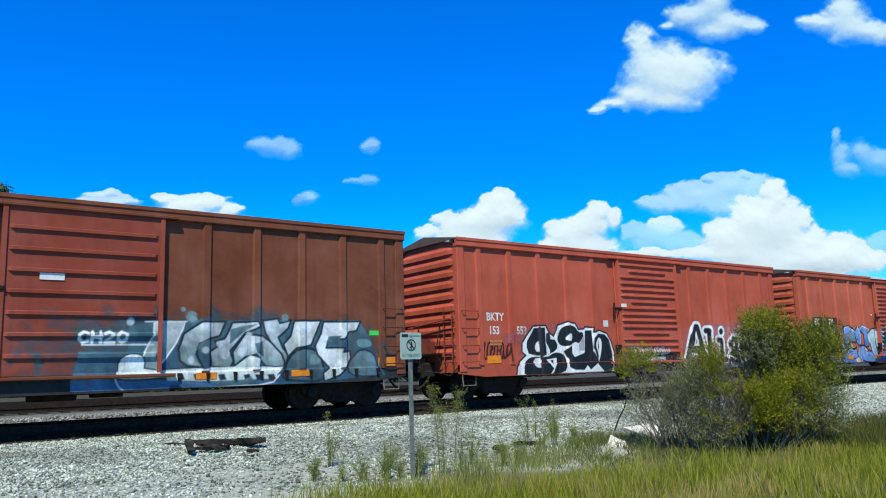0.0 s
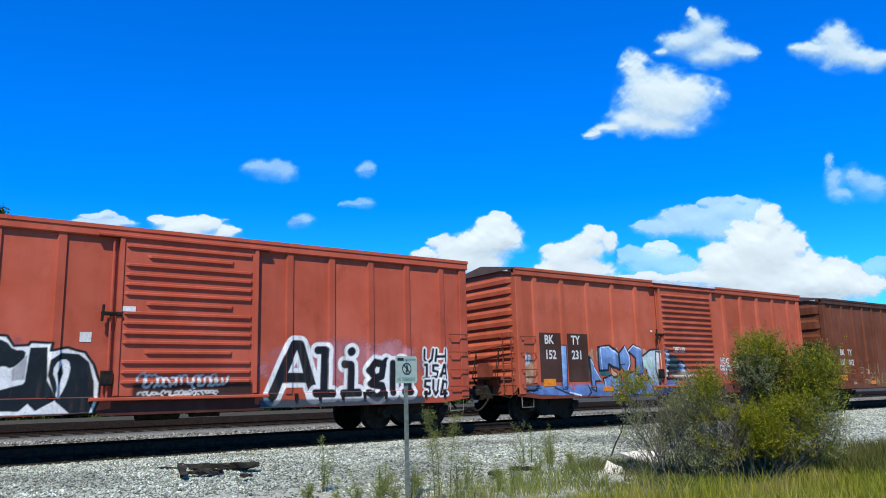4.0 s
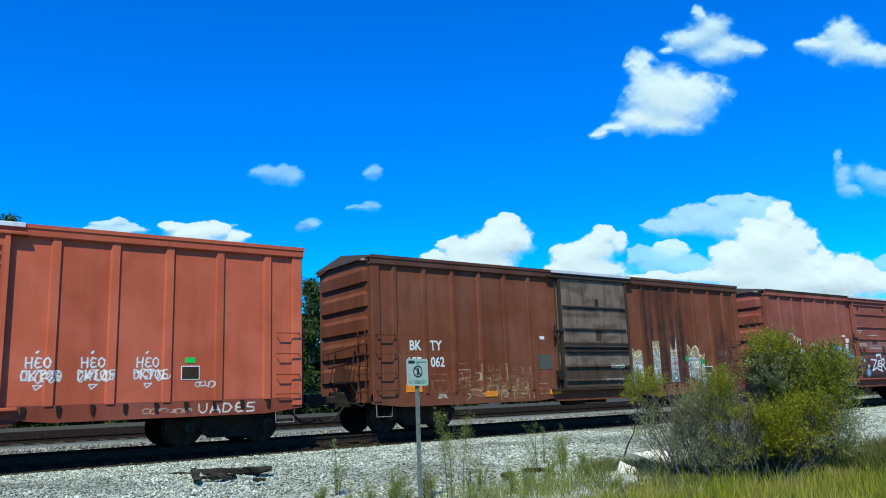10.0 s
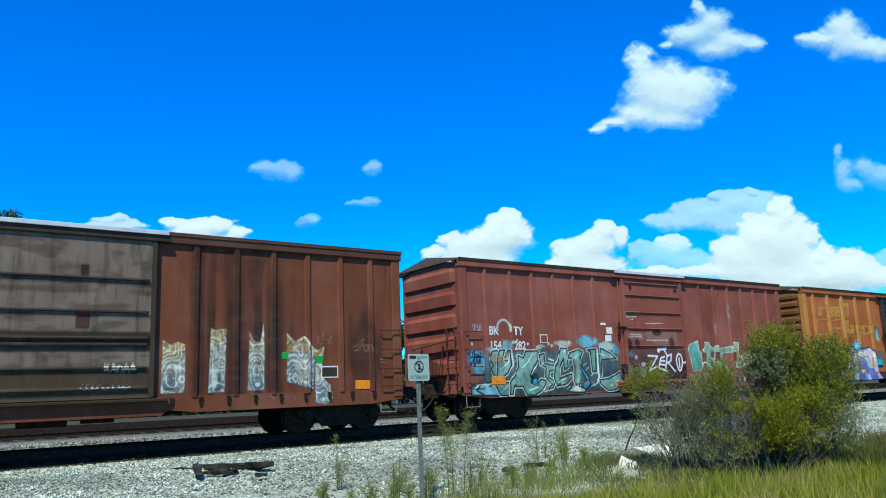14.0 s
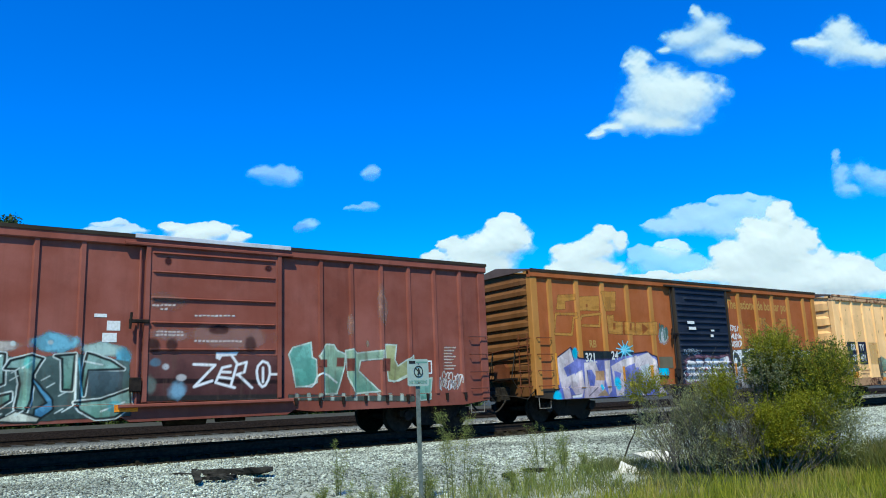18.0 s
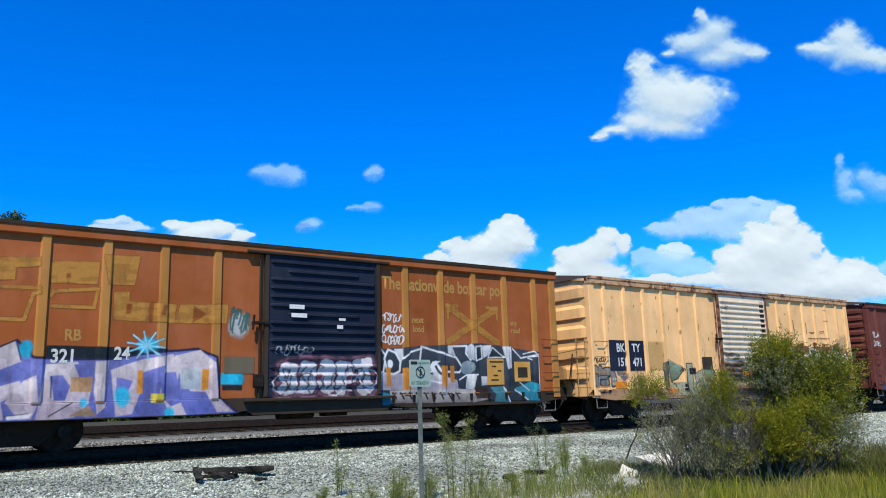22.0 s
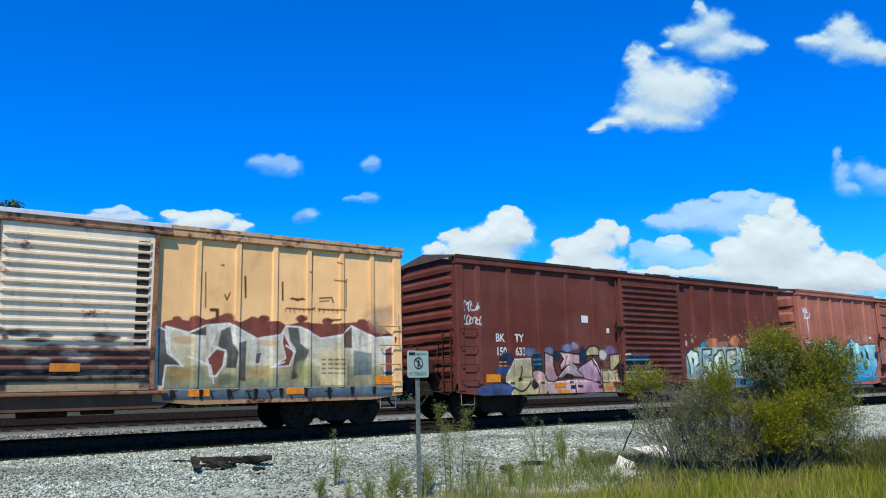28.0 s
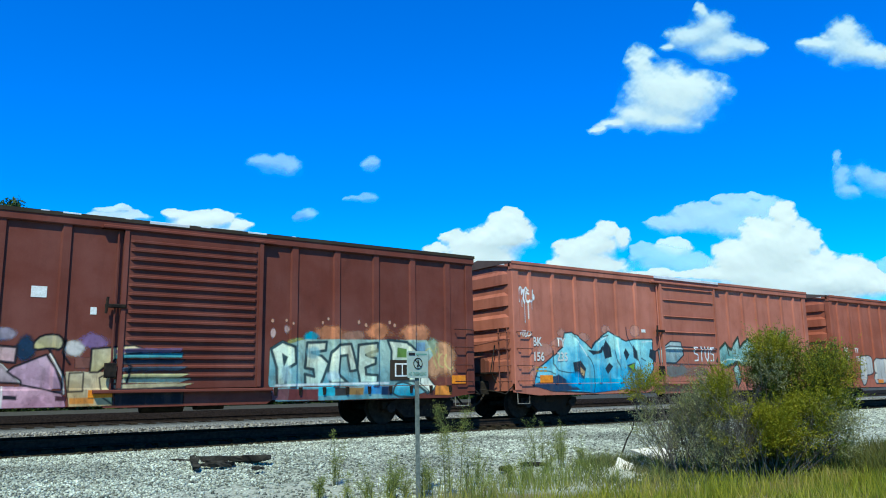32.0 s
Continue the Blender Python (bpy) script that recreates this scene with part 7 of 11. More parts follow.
s.poly([(3.26, 1.61), (3.87, 1.83), (4.51, 1.94), (4.54, 1.77), (3.87, 1.55), (3.88, 1.21), (3.7, 0.71), (3.39, 0.67)], ORCHID)
s.poly([(4.38, 1.87), (5.09, 2.04), (5.42, 1.77), (5.5, 1.01), (5.83, 0.7), (5.48, 0.69), (5.23, 1.13), (4.88, 1.16), (4.83, 1.54), (4.63, 1.54), (4.57, 1.14), (4.83, 0.63), (4.49, 0.63), (4.24, 1.15)], ORCHID)
s.poly([(1.18, 1.58), (1.63, 1.77), (1.64, 1.48), (1.32, 1.31)], VIOLET)
s.poly([(2.14, 1.5), (2.37, 1.51), (2.52, 1.29), (2.44, 1.01), (2.24, 1.02)], VIOLET)
s.poly([(2.56, 1.72), (2.8, 1.74), (2.85, 1.47), (2.71, 1.39)], VIOLET)
s.poly([(4.24, 1.54), (4.57, 1.57), (4.69, 0.92), (4.49, 0.84), (4.27, 1.04)], VIOLET)
s.poly([(3.38, 1.47), (3.7, 1.38), (3.62, 1.16), (3.38, 0.95)], VIOLET)
s.poly([(4.64, 1.6), (5.09, 1.68), (5.11, 1.19), (4.69, 1.2)], ((0.3, 0.34, 0.36), (0.5, 0.52, 0.5)))
s.poly([(0.79, 2.02), (0.93, 2.02), (0.96, 1.08), (0.82, 1.08)], AMBER)
s.poly([(3.79, 1.6), (3.9, 1.6), (3.9, 1.12), (3.79, 1.13)], AMBER)
s.poly([(5.14, 1.63), (5.29, 1.63), (5.28, 1.18), (5.13, 1.18)], AMBER)
s.poly([(2.52, 1.47), (2.92, 1.47), (2.92, 1.17), (2.52, 1.18)], (0.42, 0.24, 0.12))
s.poly([(5.56, 1.54), (6.06, 1.53), (6.05, 1.28), (5.55, 1.29)], AQUA)
s.poly([(4.07, 1.12), (4.35, 1.11), (4.35, 0.92), (4.07, 0.93)], (0.6, 0.5, 0.07))
s.poly([(5.59, 1.27), (6.04, 1.27), (6.04, 1.16), (5.59, 1.17)], (0.02, 0.02, 0.02))
s.haze(1.69, 2.02, 0.15, 0.20, AQUA, 0.95, 265)
s.haze(0.8, 0.75, 0.23, 0.21, AQUA, 0.95, 85)
s.haze(3.5, 1.04, 0.21, 0.26, AQUA, 0.95, 580)
s.haze(3.94, 2.12, 0.26, 0.22, AQUA, 0.95, 652)
s.haze(4.46, 0.72, 0.16, 0.15, AQUA, 0.95, 735)
s.haze(5.83, 1.4, 0.32, 0.17, AQUA, 0.95, 940)
s.haze(2.77, 0.96, 0.09, 0.12, AQUA, 0.95, 455)
s.line([(3.94, 2.12), (4.32, 2.07)], 0.035, (0.25, 0.56, 0.66))
s.line([(3.94, 2.12), (4.21, 1.91)], 0.035, (0.25, 0.56, 0.66))
s.line([(3.94, 2.12), (3.99, 1.83)], 0.035, (0.25, 0.56, 0.66))
s.line([(3.94, 2.12), (3.76, 1.86)], 0.035, (0.25, 0.56, 0.66))
s.line([(3.94, 2.12), (3.6, 1.99)], 0.035, (0.25, 0.56, 0.66))
s.line([(3.94, 2.12), (3.56, 2.17)], 0.035, (0.25, 0.56, 0.66))
s.line([(3.94, 2.12), (3.67, 2.33)], 0.035, (0.25, 0.56, 0.66))
s.line([(3.94, 2.12), (3.88, 2.41)], 0.035, (0.25, 0.56, 0.66))
s.line([(3.94, 2.12), (4.12, 2.39)], 0.035, (0.25, 0.56, 0.66))
s.line([(3.94, 2.12), (4.29, 2.26)], 0.035, (0.25, 0.56, 0.66))
s.line([(1.41, 0.74), (1.81, 0.78)], 0.025, (0.02, 0.022, 0.05))
s.line([(2.16, 0.72), (2.57, 0.97)], 0.025, (0.02, 0.022, 0.05))
s.line([(2.17, 1.48), (2.18, 1.08)], 0.025, (0.02, 0.022, 0.05))
s.line([(1.53, 2.14), (1.62, 1.8)], 0.025, (0.02, 0.022, 0.05))
s.poly([(1.44, 0.74), (1.86, 0.78), (1.83, 0.7), (1.45, 0.68)], (0.65, 0.62, 0.6))
s.poly([(2.52, 0.71), (2.86, 0.91), (3.03, 0.69)], (0.3, 0.2, 0.12))
s.mottle(0.2, 45)
s.onto(F, "graffiti", "lavender letters with cyan and orange accents")
s = Spray(6.55, 9.6, 0.85, 2.5)
s.piece("kabpe", 6.85, 0.98, 2.5, 0.8, 0.26, (0.40, 0.37, 0.37), (0.66, 0.63, 0.62), (0.06, 0.02, 0.035), (0.14, 0.07, 0.1), None, 44, 0.0, 0.03, 0.15)
for x in (7.9, 8.7):
    s.haze(x, 1.42, 0.1, 0.09, (0.4, 0.03, 0.06), 0.9, 2)
s.scribble(6.8, 1.0, 2.6, 0.75, (0.03, 0.02, 0.03), 0.035, 47, 14, 0.85)
s.scribble(6.8, 1.0, 2.6, 0.75, (0.7, 0.68, 0.68), 0.03, 48, 9, 0.7)
s.scribble(6.8, 1.95, 0.9, 0.25, (0.25, 0.3, 0.34), 0.025, 7, 12)
s.onto(F, "graffiti", "pink and white bubble letters on the door foot")
s = Spray(9.62, 15.5, 0.62, 2.5, 0.016)
SLATY, BONE, AMBER = ((0.020, 0.030, 0.040), (0.045, 0.058, 0.072)), (0.66, 0.67, 0.66), (0.52, 0.20, 0.03)
s.poly([(8.21, 2.14), (8.67, 2.19), (9.27, 2.12), (9.89, 2.13), (10.92, 2.21), (11.74, 2.25), (12.88, 2.32), (14.05, 2.2), (15.01, 2.1), (15, 0.71), (8.35, 0.86)], SLATY)
s.poly([(8.31, 1.63), (10.25, 1.51), (11.46, 1.46), (12.04, 1.33), (12.09, 1.07), (8.33, 1.11)], ((0.30, 0.28, 0.32), (0.52, 0.49, 0.50)))
s.poly([(8.56, 2.07), (8.87, 2.15), (9.07, 1.96), (9.09, 1.59), (8.86, 1.48), (8.7, 1.56), (8.8, 1.79)], SLATY, BONE, 0.05)
s.poly([(9.15, 2.12), (9.35, 2.12), (9.37, 1.55), (9.17, 1.51)], SLATY, BONE, 0.045)
s.poly([(9.44, 2.04), (9.64, 2.17), (9.81, 1.96), (9.74, 1.55), (9.5, 1.51)], SLATY, BONE, 0.045)
s.poly([(10.06, 2.13), (10.32, 2.14), (10.33, 1.89), (10.23, 1.63), (10.16, 1.88)], ((0.42, 0.44, 0.45), (0.6, 0.6, 0.6)))
s.poly([(9.89, 2.11), (10.11, 2.03), (10.25, 1.8), (10.23, 1.57), (10.04, 1.49), (9.87, 1.51), (9.77, 1.88)], SLATY, BONE, 0.05)
s.poly(curvy([(9.88, 1.86), (10.01, 1.84), (10.03, 1.7), (9.93, 1.61), (9.86, 1.7)], 1), BONE)
s.poly([(10.91, 2.2), (11.36, 2.09), (12.03, 1.92), (12.23, 1.66), (12.13, 1.53), (11.51, 1.55), (11.41, 1.72), (11.27, 1.79), (11.18, 1.68), (11.23, 1.55), (10.69, 1.57), (10.73, 1.74), (10.84, 1.76)], SLATY, BONE, 0.05)
s.poly([(11.18, 1.72), (11.34, 1.83), (11.47, 1.81), (11.31, 1.68), (11.47, 1.46), (11.47, 1.33), (11.28, 1.46)], ((0.5, 0.5, 0.5), (0.66, 0.66, 0.64)))
s.line([(10.33, 1.89), (10.59, 2.06), (10.92, 2.15)], 0.045, BONE)
s.line([(11.79, 2.22), (12.4, 2.24), (12.37, 2.04), (12.53, 1.86)], 0.05, BONE)
s.poly([(11.76, 2.21), (11.91, 2.22), (12.02, 1.95), (11.78, 2.03)], ((0.36, 0.38, 0.4), (0.55, 0.56, 0.56)))
s.poly([(12.4, 2.22), (12.57, 2.31), (12.68, 2.13), (12.63, 1.84), (12.45, 1.91)], ((0.3, 0.33, 0.36), (0.6, 0.61, 0.6)))
s.poly([(12.68, 2.22), (12.91, 2.25), (12.93, 1.91), (12.68, 1.84)], SLATY, BONE, 0.04)
s.poly([(12.93, 2.25), (13.27, 2.28), (13.22, 2.03), (12.98, 1.91)], ((0.42, 0.45, 0.46), (0.66, 0.66, 0.64)))
s.poly([(13.3, 2.21), (13.72, 1.94), (13.14, 1.93)], SLATY, BONE, 0.03)
s.poly([(13.67, 2.24), (14, 2.25), (13.99, 1.64), (13.8, 1.61)], ((0.42, 0.44, 0.45), (0.62, 0.62, 0.6)))
s.poly(curvy([(12.18, 1.72), (12.33, 1.84), (12.58, 1.82), (12.68, 1.64), (12.48, 1.46), (12.18, 1.5)], 1), ((0.12, 0.17, 0.19), (0.26, 0.31, 0.33)))
s.poly([(12.38, 1.46), (12.7, 1.46), (12.58, 1.06), (12.33, 1.08)], ((0.42, 0.44, 0.44), (0.6, 0.6, 0.58)))
s.line([(12.13, 1.33), (12.38, 1.46), (12.73, 1.46)], 0.035, BONE)
s.line([(11.05, 1.55), (11.08, 1.34), (11.49, 1.25)], 0.035, BONE)
s.poly([(12.88, 1.41), (13.09, 1.41), (13.09, 1.18), (12.88, 1.16)], ((0.3, 0.3, 0.3), (0.6, 0.6, 0.58)))
s.line([(14.05, 2.18), (14.35, 1.92), (15.01, 2.03)], 0.035, BONE)
s.line([(14.44, 2.04), (14.84, 2.12), (15.02, 1.98), (14.44, 1.95)], 0.03, BONE)
s.line([(15, 1.98), (14.97, 0.73)], 0.03, BONE)
s.line([(14.78, 1.88), (14.61, 1.92)], 0.03, BONE)
s.poly([(9.82, 1.66), (9.95, 1.66), (9.96, 1.18), (9.84, 1.19)], AMBER)
s.poly([(10.31, 1.64), (10.52, 1.64), (10.53, 1.04), (10.33, 1.05)], AMBER)
s.poly([(11.51, 1.7), (11.74, 1.7), (11.74, 1.15), (11.52, 1.15)], AMBER)
s.poly([(11.82, 1.7), (11.96, 1.7), (11.96, 1.26), (11.82, 1.26)], AMBER)
s.poly([(9.03, 1.67), (9.15, 1.67), (9.16, 1.2), (9.04, 1.2)], AMBER)
s.poly([(14.09, 1.08), (14.71, 1.26), (14.98, 1.16), (14.97, 0.71), (14.59, 0.72), (14.09, 0.98)], ((0.015, 0.16, 0.23), (0.03, 0.28, 0.36)))
s.poly([(13.19, 1.11), (13.66, 1.13), (13.87, 0.69), (13.29, 0.71), (13.37, 0.91)], ((0.03, 0.13, 0.16), (0.06, 0.22, 0.25)))
s.line([(14.07, 1.03), (14.53, 0.74)], 0.03, BONE)
s.line([(13.66, 1.12), (13.86, 0.7)], 0.03, BONE)
s.line([(14.26, 1.24), (14.62, 1)], 0.025, BONE)
s.poly([(9.67, 1.07), (10.05, 0.94), (10.19, 0.77), (9.69, 0.71)], (0.02, 0.16, 0.24))
s.poly([(9.92, 1.08), (12.09, 1.09), (12.88, 1.03), (13.19, 0.82), (12.68, 0.72), (9.93, 0.76)], ((0.16, 0.14, 0.13), (0.42, 0.39, 0.36)))
s.line([(10.01, 1.02), (10.09, 0.88)], 0.05, (0.012, 0.013, 0.014))
s.line([(9.99, 1), (10.12, 1.01)], 0.035, (0.02, 0.02, 0.02))
s.line([(10.24, 1.01), (10.32, 0.87)], 0.05, (0.012, 0.013, 0.014))
s.line([(10.22, 0.99), (10.36, 1)], 0.035, (0.02, 0.02, 0.02))
s.line([(10.48, 1.01), (10.56, 0.86)], 0.05, (0.012, 0.013, 0.014))
s.line([(10.46, 0.99), (10.6, 1)], 0.035, (0.02, 0.02, 0.02))
s.line([(10.72, 1.01), (10.81, 0.86)], 0.05, (0.012, 0.013, 0.014))
s.line([(10.7, 0.98), (10.84, 0.99)], 0.035, (0.02, 0.02, 0.02))
s.line([(10.97, 1), (11.05, 0.85)], 0.05, (0.012, 0.013, 0.014))
s.line([(10.94, 0.98), (11.09, 0.99)], 0.035, (0.02, 0.02, 0.02))
s.line([(11.22, 1), (11.3, 0.85)], 0.05, (0.012, 0.013, 0.014))
s.line([(11.19, 0.97), (11.34, 0.98)], 0.035, (0.02, 0.02, 0.02))
s.line([(11.47, 0.99), (11.56, 0.84)], 0.05, (0.012, 0.013, 0.014))
s.line([(11.44, 0.97), (11.59, 0.98)], 0.035, (0.02, 0.02, 0.02))
s.line([(11.73, 0.98), (11.82, 0.83)], 0.05, (0.012, 0.013, 0.014))
s.line([(11.7, 0.96), (11.85, 0.97)], 0.035, (0.02, 0.02, 0.02))
s.line([(11.99, 0.98), (12.08, 0.83)], 0.05, (0.012, 0.013, 0.014))
s.line([(11.96, 0.96), (12.12, 0.97)], 0.035, (0.02, 0.02, 0.02))
s.poly([(12.58, 1.1), (13.09, 1.14), (13.14, 0.82), (12.68, 0.81)], (0.035, 0.022, 0.018))
s.mottle(0.15, 35)
s.onto(F, "graffiti", "dark grey and white angular letters")
lettering(F["root"], "321", 2.12, 1.76, 0.26, None, PANEL - 0.012)
lettering(F["root"], "24", 3.3, 1.82, 0.26, None, PANEL - 0.012)
YCARD = paint("yellow_card", (0.52, 0.27, 0.06), 0.05, 0.2)
placard(F, 13.09, 1.18, 0.63, 0.72, YCARD, PANEL - 0.006)
for k, (w0, w1) in enumerate(((0.12, 0.6), (0.2, 0.34), (0.4, 0.52), (0.24, 0.4), (0.16, 0.42))):
    placard(F, 13.06 + w0, 1.80 - k * 0.125, w1 - w0, 0.03, BLACKISH, PANEL - 0.016, "printed_bar")
placard(F, 14.08, 1.26, 0.6, 0.56, YCARD, PANEL - 0.006)
placard(F, 14.2, 1.38, 0.36, 0.28, BLACKISH, PANEL - 0.016)
for x, z, w, h in ((7.1, 3.02, 0.38, 0.1), (7.15, 2.82, 0.4, 0.1), (8.4, 2.78, 0.18, 0.06), (8.35, 2.58, 0.16, 0.09)):
    placard(F, x, z, w, h, CARD, -0.106)
placard(F, 5.62, 1.52, 0.7, 0.38, paint("olive_patch", (0.12, 0.1, 0.06), 0.2, 0.3), PANEL - 0.003)
s = Spray(5.5, 6.5, 2.1, 3.2, 0.018)
s.haze(5.95, 2.6, 0.3, 0.4, (0.5, 0.52, 0.5), 0.8, 5)
s.scribble(5.75, 2.4, 0.42, 0.6, (0.05, 0.12, 0.1), 0.04, 6, 9)
s.onto(F, "graffiti", "pale sticker-like tag")
s = Spray(9.6, 10.4, 2.1, 3.2, 0.018)
for k in range(3):
    s.scribble(9.72, 2.25 + k * 0.28, 0.6, 0.24, (0.7, 0.68, 0.64), 0.03, 70 + k, 10)
s.onto(F, "graffiti", "three lines of thin white writing")

# tan car with the peeling white door
TAN_RUST = paint("rusty_tan_chord", (0.56, 0.33, 0.17), 1.15, 0.3, 0.65, 0.6, (0.14, 0.045, 0.025))
G = boxcar(100.72, 2, livery("tan_paint", (0.78, 0.455, 0.19), RUSTROOF, 0.12, 0.35, 0.3, door=paint("peeling_white_door", (0.66, 0.54, 0.38), 0.9, 0.3, 0.6, 0.6, (0.16, 0.06, 0.035)), chord=TAN_RUST, frame=paint("rusty_frame", (0.26, 0.125, 0.07), 1.2, 0.3, 0.65, 0.6, (0.08, 0.035, 0.022)), girder=paint("rusty_girder", (0.10, 0.05, 0.03), 0.9, 0.3, 0.65, 0.6, (0.05, 0.022, 0.014)), sill=paint("rusty_tan_sill", (0.42, 0.24, 0.12), 1.1, 0.3, 0.65, 0.6, (0.10, 0.04, 0.025))), "fine", False,
           "tan steel boxcar with a peeling white door and rusty eaves", GALVA)
s = Spray(3.0, 6.6, 0.6, 2.2, 0.016)
SAGE, TAR = ((0.12, 0.185, 0.12), (0.22, 0.30, 0.20)), (0.02, 0.022, 0.018)
s.poly([(3.4, 1.79), (3.65, 1.86), (3.63, 0.93), (3.43, 0.93)], ((0.05, 0.06, 0.05), (0.12, 0.13, 0.1)), TAR, 0.03)
s.poly([(3.67, 1.15), (4.45, 1.16), (5.29, 1.17), (6.12, 1.14), (6.11, 0.67), (5.28, 0.67), (3.72, 0.76)], ((0.42, 0.34, 0.2), (0.34, 0.36, 0.24)))
s.poly([(3.67, 1.91), (4.35, 1.68), (4.38, 1.54), (4.09, 1.28), (3.72, 1.19)], SAGE, TAR, 0.035)
s.poly([(4.61, 1.79), (4.93, 1.79), (4.9, 0.7), (4.64, 0.71)], ((0.22, 0.28, 0.2), (0.42, 0.40, 0.25)), TAR, 0.03)
s.poly([(5, 1.41), (5.4, 1.59), (5.45, 1.17), (5.07, 1.13)], ((0.3, 0.34, 0.24), (0.4, 0.38, 0.25)), TAR, 0.025)
s.poly([(5.62, 1.22), (6.09, 1.16), (6.06, 0.88), (5.59, 0.89)], ((0.03, 0.06, 0.045), (0.08, 0.11, 0.08)))
s.poly([(5.54, 1.59), (6.13, 1.57), (6.12, 1.21), (5.59, 1.22)], SAGE, TAR, 0.03)
s.poly([(4.75, 1.64), (5.11, 1.64), (5.1, 1.42), (4.75, 1.42)], (0.014, 0.016, 0.018))
s.poly([(4.39, 1.11), (4.66, 1.1), (4.66, 0.83), (4.39, 0.84)], (0.014, 0.016, 0.018))
s.poly([(5.29, 1.04), (5.57, 1.04), (5.57, 0.74), (5.29, 0.75)], (0.014, 0.016, 0.018))
s.poly([(2.71, 0.83), (3.3, 0.81), (3.3, 0.66), (2.71, 0.68)], (0.014, 0.016, 0.018))
s.poly([(2.75, 1.04), (2.99, 1.03), (2.99, 0.86), (2.75, 0.87)], (0.014, 0.016, 0.018))
s.poly([(1.94, 1.08), (2.16, 1.07), (2.16, 1), (1.94, 1.01)], (0.014, 0.016, 0.018))
s.poly([(2.19, 0.89), (2.48, 0.88), (2.48, 0.77), (2.19, 0.78)], (0.014, 0.016, 0.018))
s.poly([(2.75, 0.93), (2.9, 0.93), (2.9, 0.81), (2.75, 0.82)], (0.3, 0.24, 0.34))
s.line(curvy([(3.72, 1.2), (3.99, 1.06), (4.07, 0.88)], 1, False), 0.03, TAR)
s.line(curvy([(4.24, 1.53), (4.45, 1.64), (4.58, 1.37), (4.6, 1.09)], 1, False), 0.03, TAR)
s.line([(5.02, 0.72), (5.07, 1.08), (5.29, 1.2), (5.29, 0.76)], 0.03, TAR)
s.line([(3.67, 1.9), (4.34, 1.68)], 0.025, (0.6, 0.55, 0.42))
s.wear(0.3, 6)
s.onto(G, "graffiti", "grey-green worn letters")
s = Spray(0.05, 2.6, 0.7, 2.1, 0.016)
ASH = ((0.17, 0.16, 0.145), (0.24, 0.225, 0.195))
s.poly(curvy([(-0.05, 1.64), (0.04, 1.73), (0.17, 1.71), (0.24, 1.56), (0.21, 1.4), (0.3, 1.07), (-0, 1.07)], 1), ASH, (0.035, 0.035, 0.035), 0.04)
s.poly(curvy([(0.19, 1.7), (0.4, 1.72), (0.47, 1.6), (0.55, 1.67), (0.79, 1.64), (0.78, 1.4), (0.64, 1.36), (0.69, 1.06), (0.32, 1.07), (0.24, 1.4)], 1), ASH, (0.035, 0.035, 0.035), 0.04)
s.poly(curvy([(0.79, 1.66), (1.01, 1.53), (1.09, 1.27), (1.01, 1.07), (0.83, 1.04), (0.74, 1.36)], 1), ASH, (0.035, 0.035, 0.035), 0.04)
s.haze(1.25, 1.54, 0.17, 0.18, (0.14, 0.16, 0.2), 0.85, 4)
s.haze(1.41, 1.37, 0.20, 0.17, (0.16, 0.14, 0.17), 0.8, 5)
s.line([(0.11, 1.46), (0.28, 1.42), (0.64, 1.4)], 0.03, (0.02, 0.02, 0.02))
s.line([(0.29, 1.21), (0.35, 1.26), (0.31, 1.11)], 0.025, (0.02, 0.02, 0.02))
s.line([(0.57, 1.2), (0.55, 1.08)], 0.025, (0.02, 0.02, 0.02))
s.scribble(0.07, 1.8, 0.55, 0.2, (0.04, 0.035, 0.03), 0.025, 12, 9, 0.85)
s.poly([(0.88, 1.33), (0.94, 1.32), (0.94, 1.26), (0.89, 1.26)], (0.5, 0.46, 0.4))
s.poly([(0.97, 1.32), (1.03, 1.32), (1.03, 1.26), (0.98, 1.26)], (0.5, 0.46, 0.4))
s.poly([(1.06, 1.32), (1.12, 1.32), (1.12, 1.26), (1.07, 1.26)], (0.5, 0.46, 0.4))
s.poly([(1.15, 1.32), (1.21, 1.32), (1.21, 1.26), (1.16, 1.26)], (0.5, 0.46, 0.4))
s.poly([(1.25, 1.32), (1.3, 1.32), (1.31, 1.26), (1.25, 1.26)], (0.5, 0.46, 0.4))
s.poly([(1.89, 1.31), (1.95, 1.31), (1.95, 1.25), (1.89, 1.25)], (0.30, 0.18, 0.09))
s.poly([(1.98, 1.31), (2.04, 1.31), (2.04, 1.25), (1.98, 1.25)], (0.30, 0.18, 0.09))
s.poly([(2.08, 1.31), (2.14, 1.31), (2.14, 1.25), (2.08, 1.25)], (0.30, 0.18, 0.09))
s.poly([(2.18, 1.31), (2.24, 1.31), (2.24, 1.25), (2.18, 1.25)], (0.30, 0.18, 0.09))
s.poly([(2.27, 1.31), (2.34, 1.31), (2.34, 1.25), (2.27, 1.25)], (0.30, 0.18, 0.09))
s.poly([(2.37, 1.31), (2.44, 1.31), (2.44, 1.24), (2.37, 1.25)], (0.30, 0.18, 0.09))
s.poly([(0.89, 1.19), (0.94, 1.19), (0.95, 1.12), (0.89, 1.12)], (0.5, 0.46, 0.4))
s.poly([(0.98, 1.19), (1.03, 1.19), (1.04, 1.12), (0.98, 1.12)], (0.5, 0.46, 0.4))
s.poly([(1.07, 1.19), (1.13, 1.18), (1.13, 1.12), (1.07, 1.12)], (0.5, 0.46, 0.4))
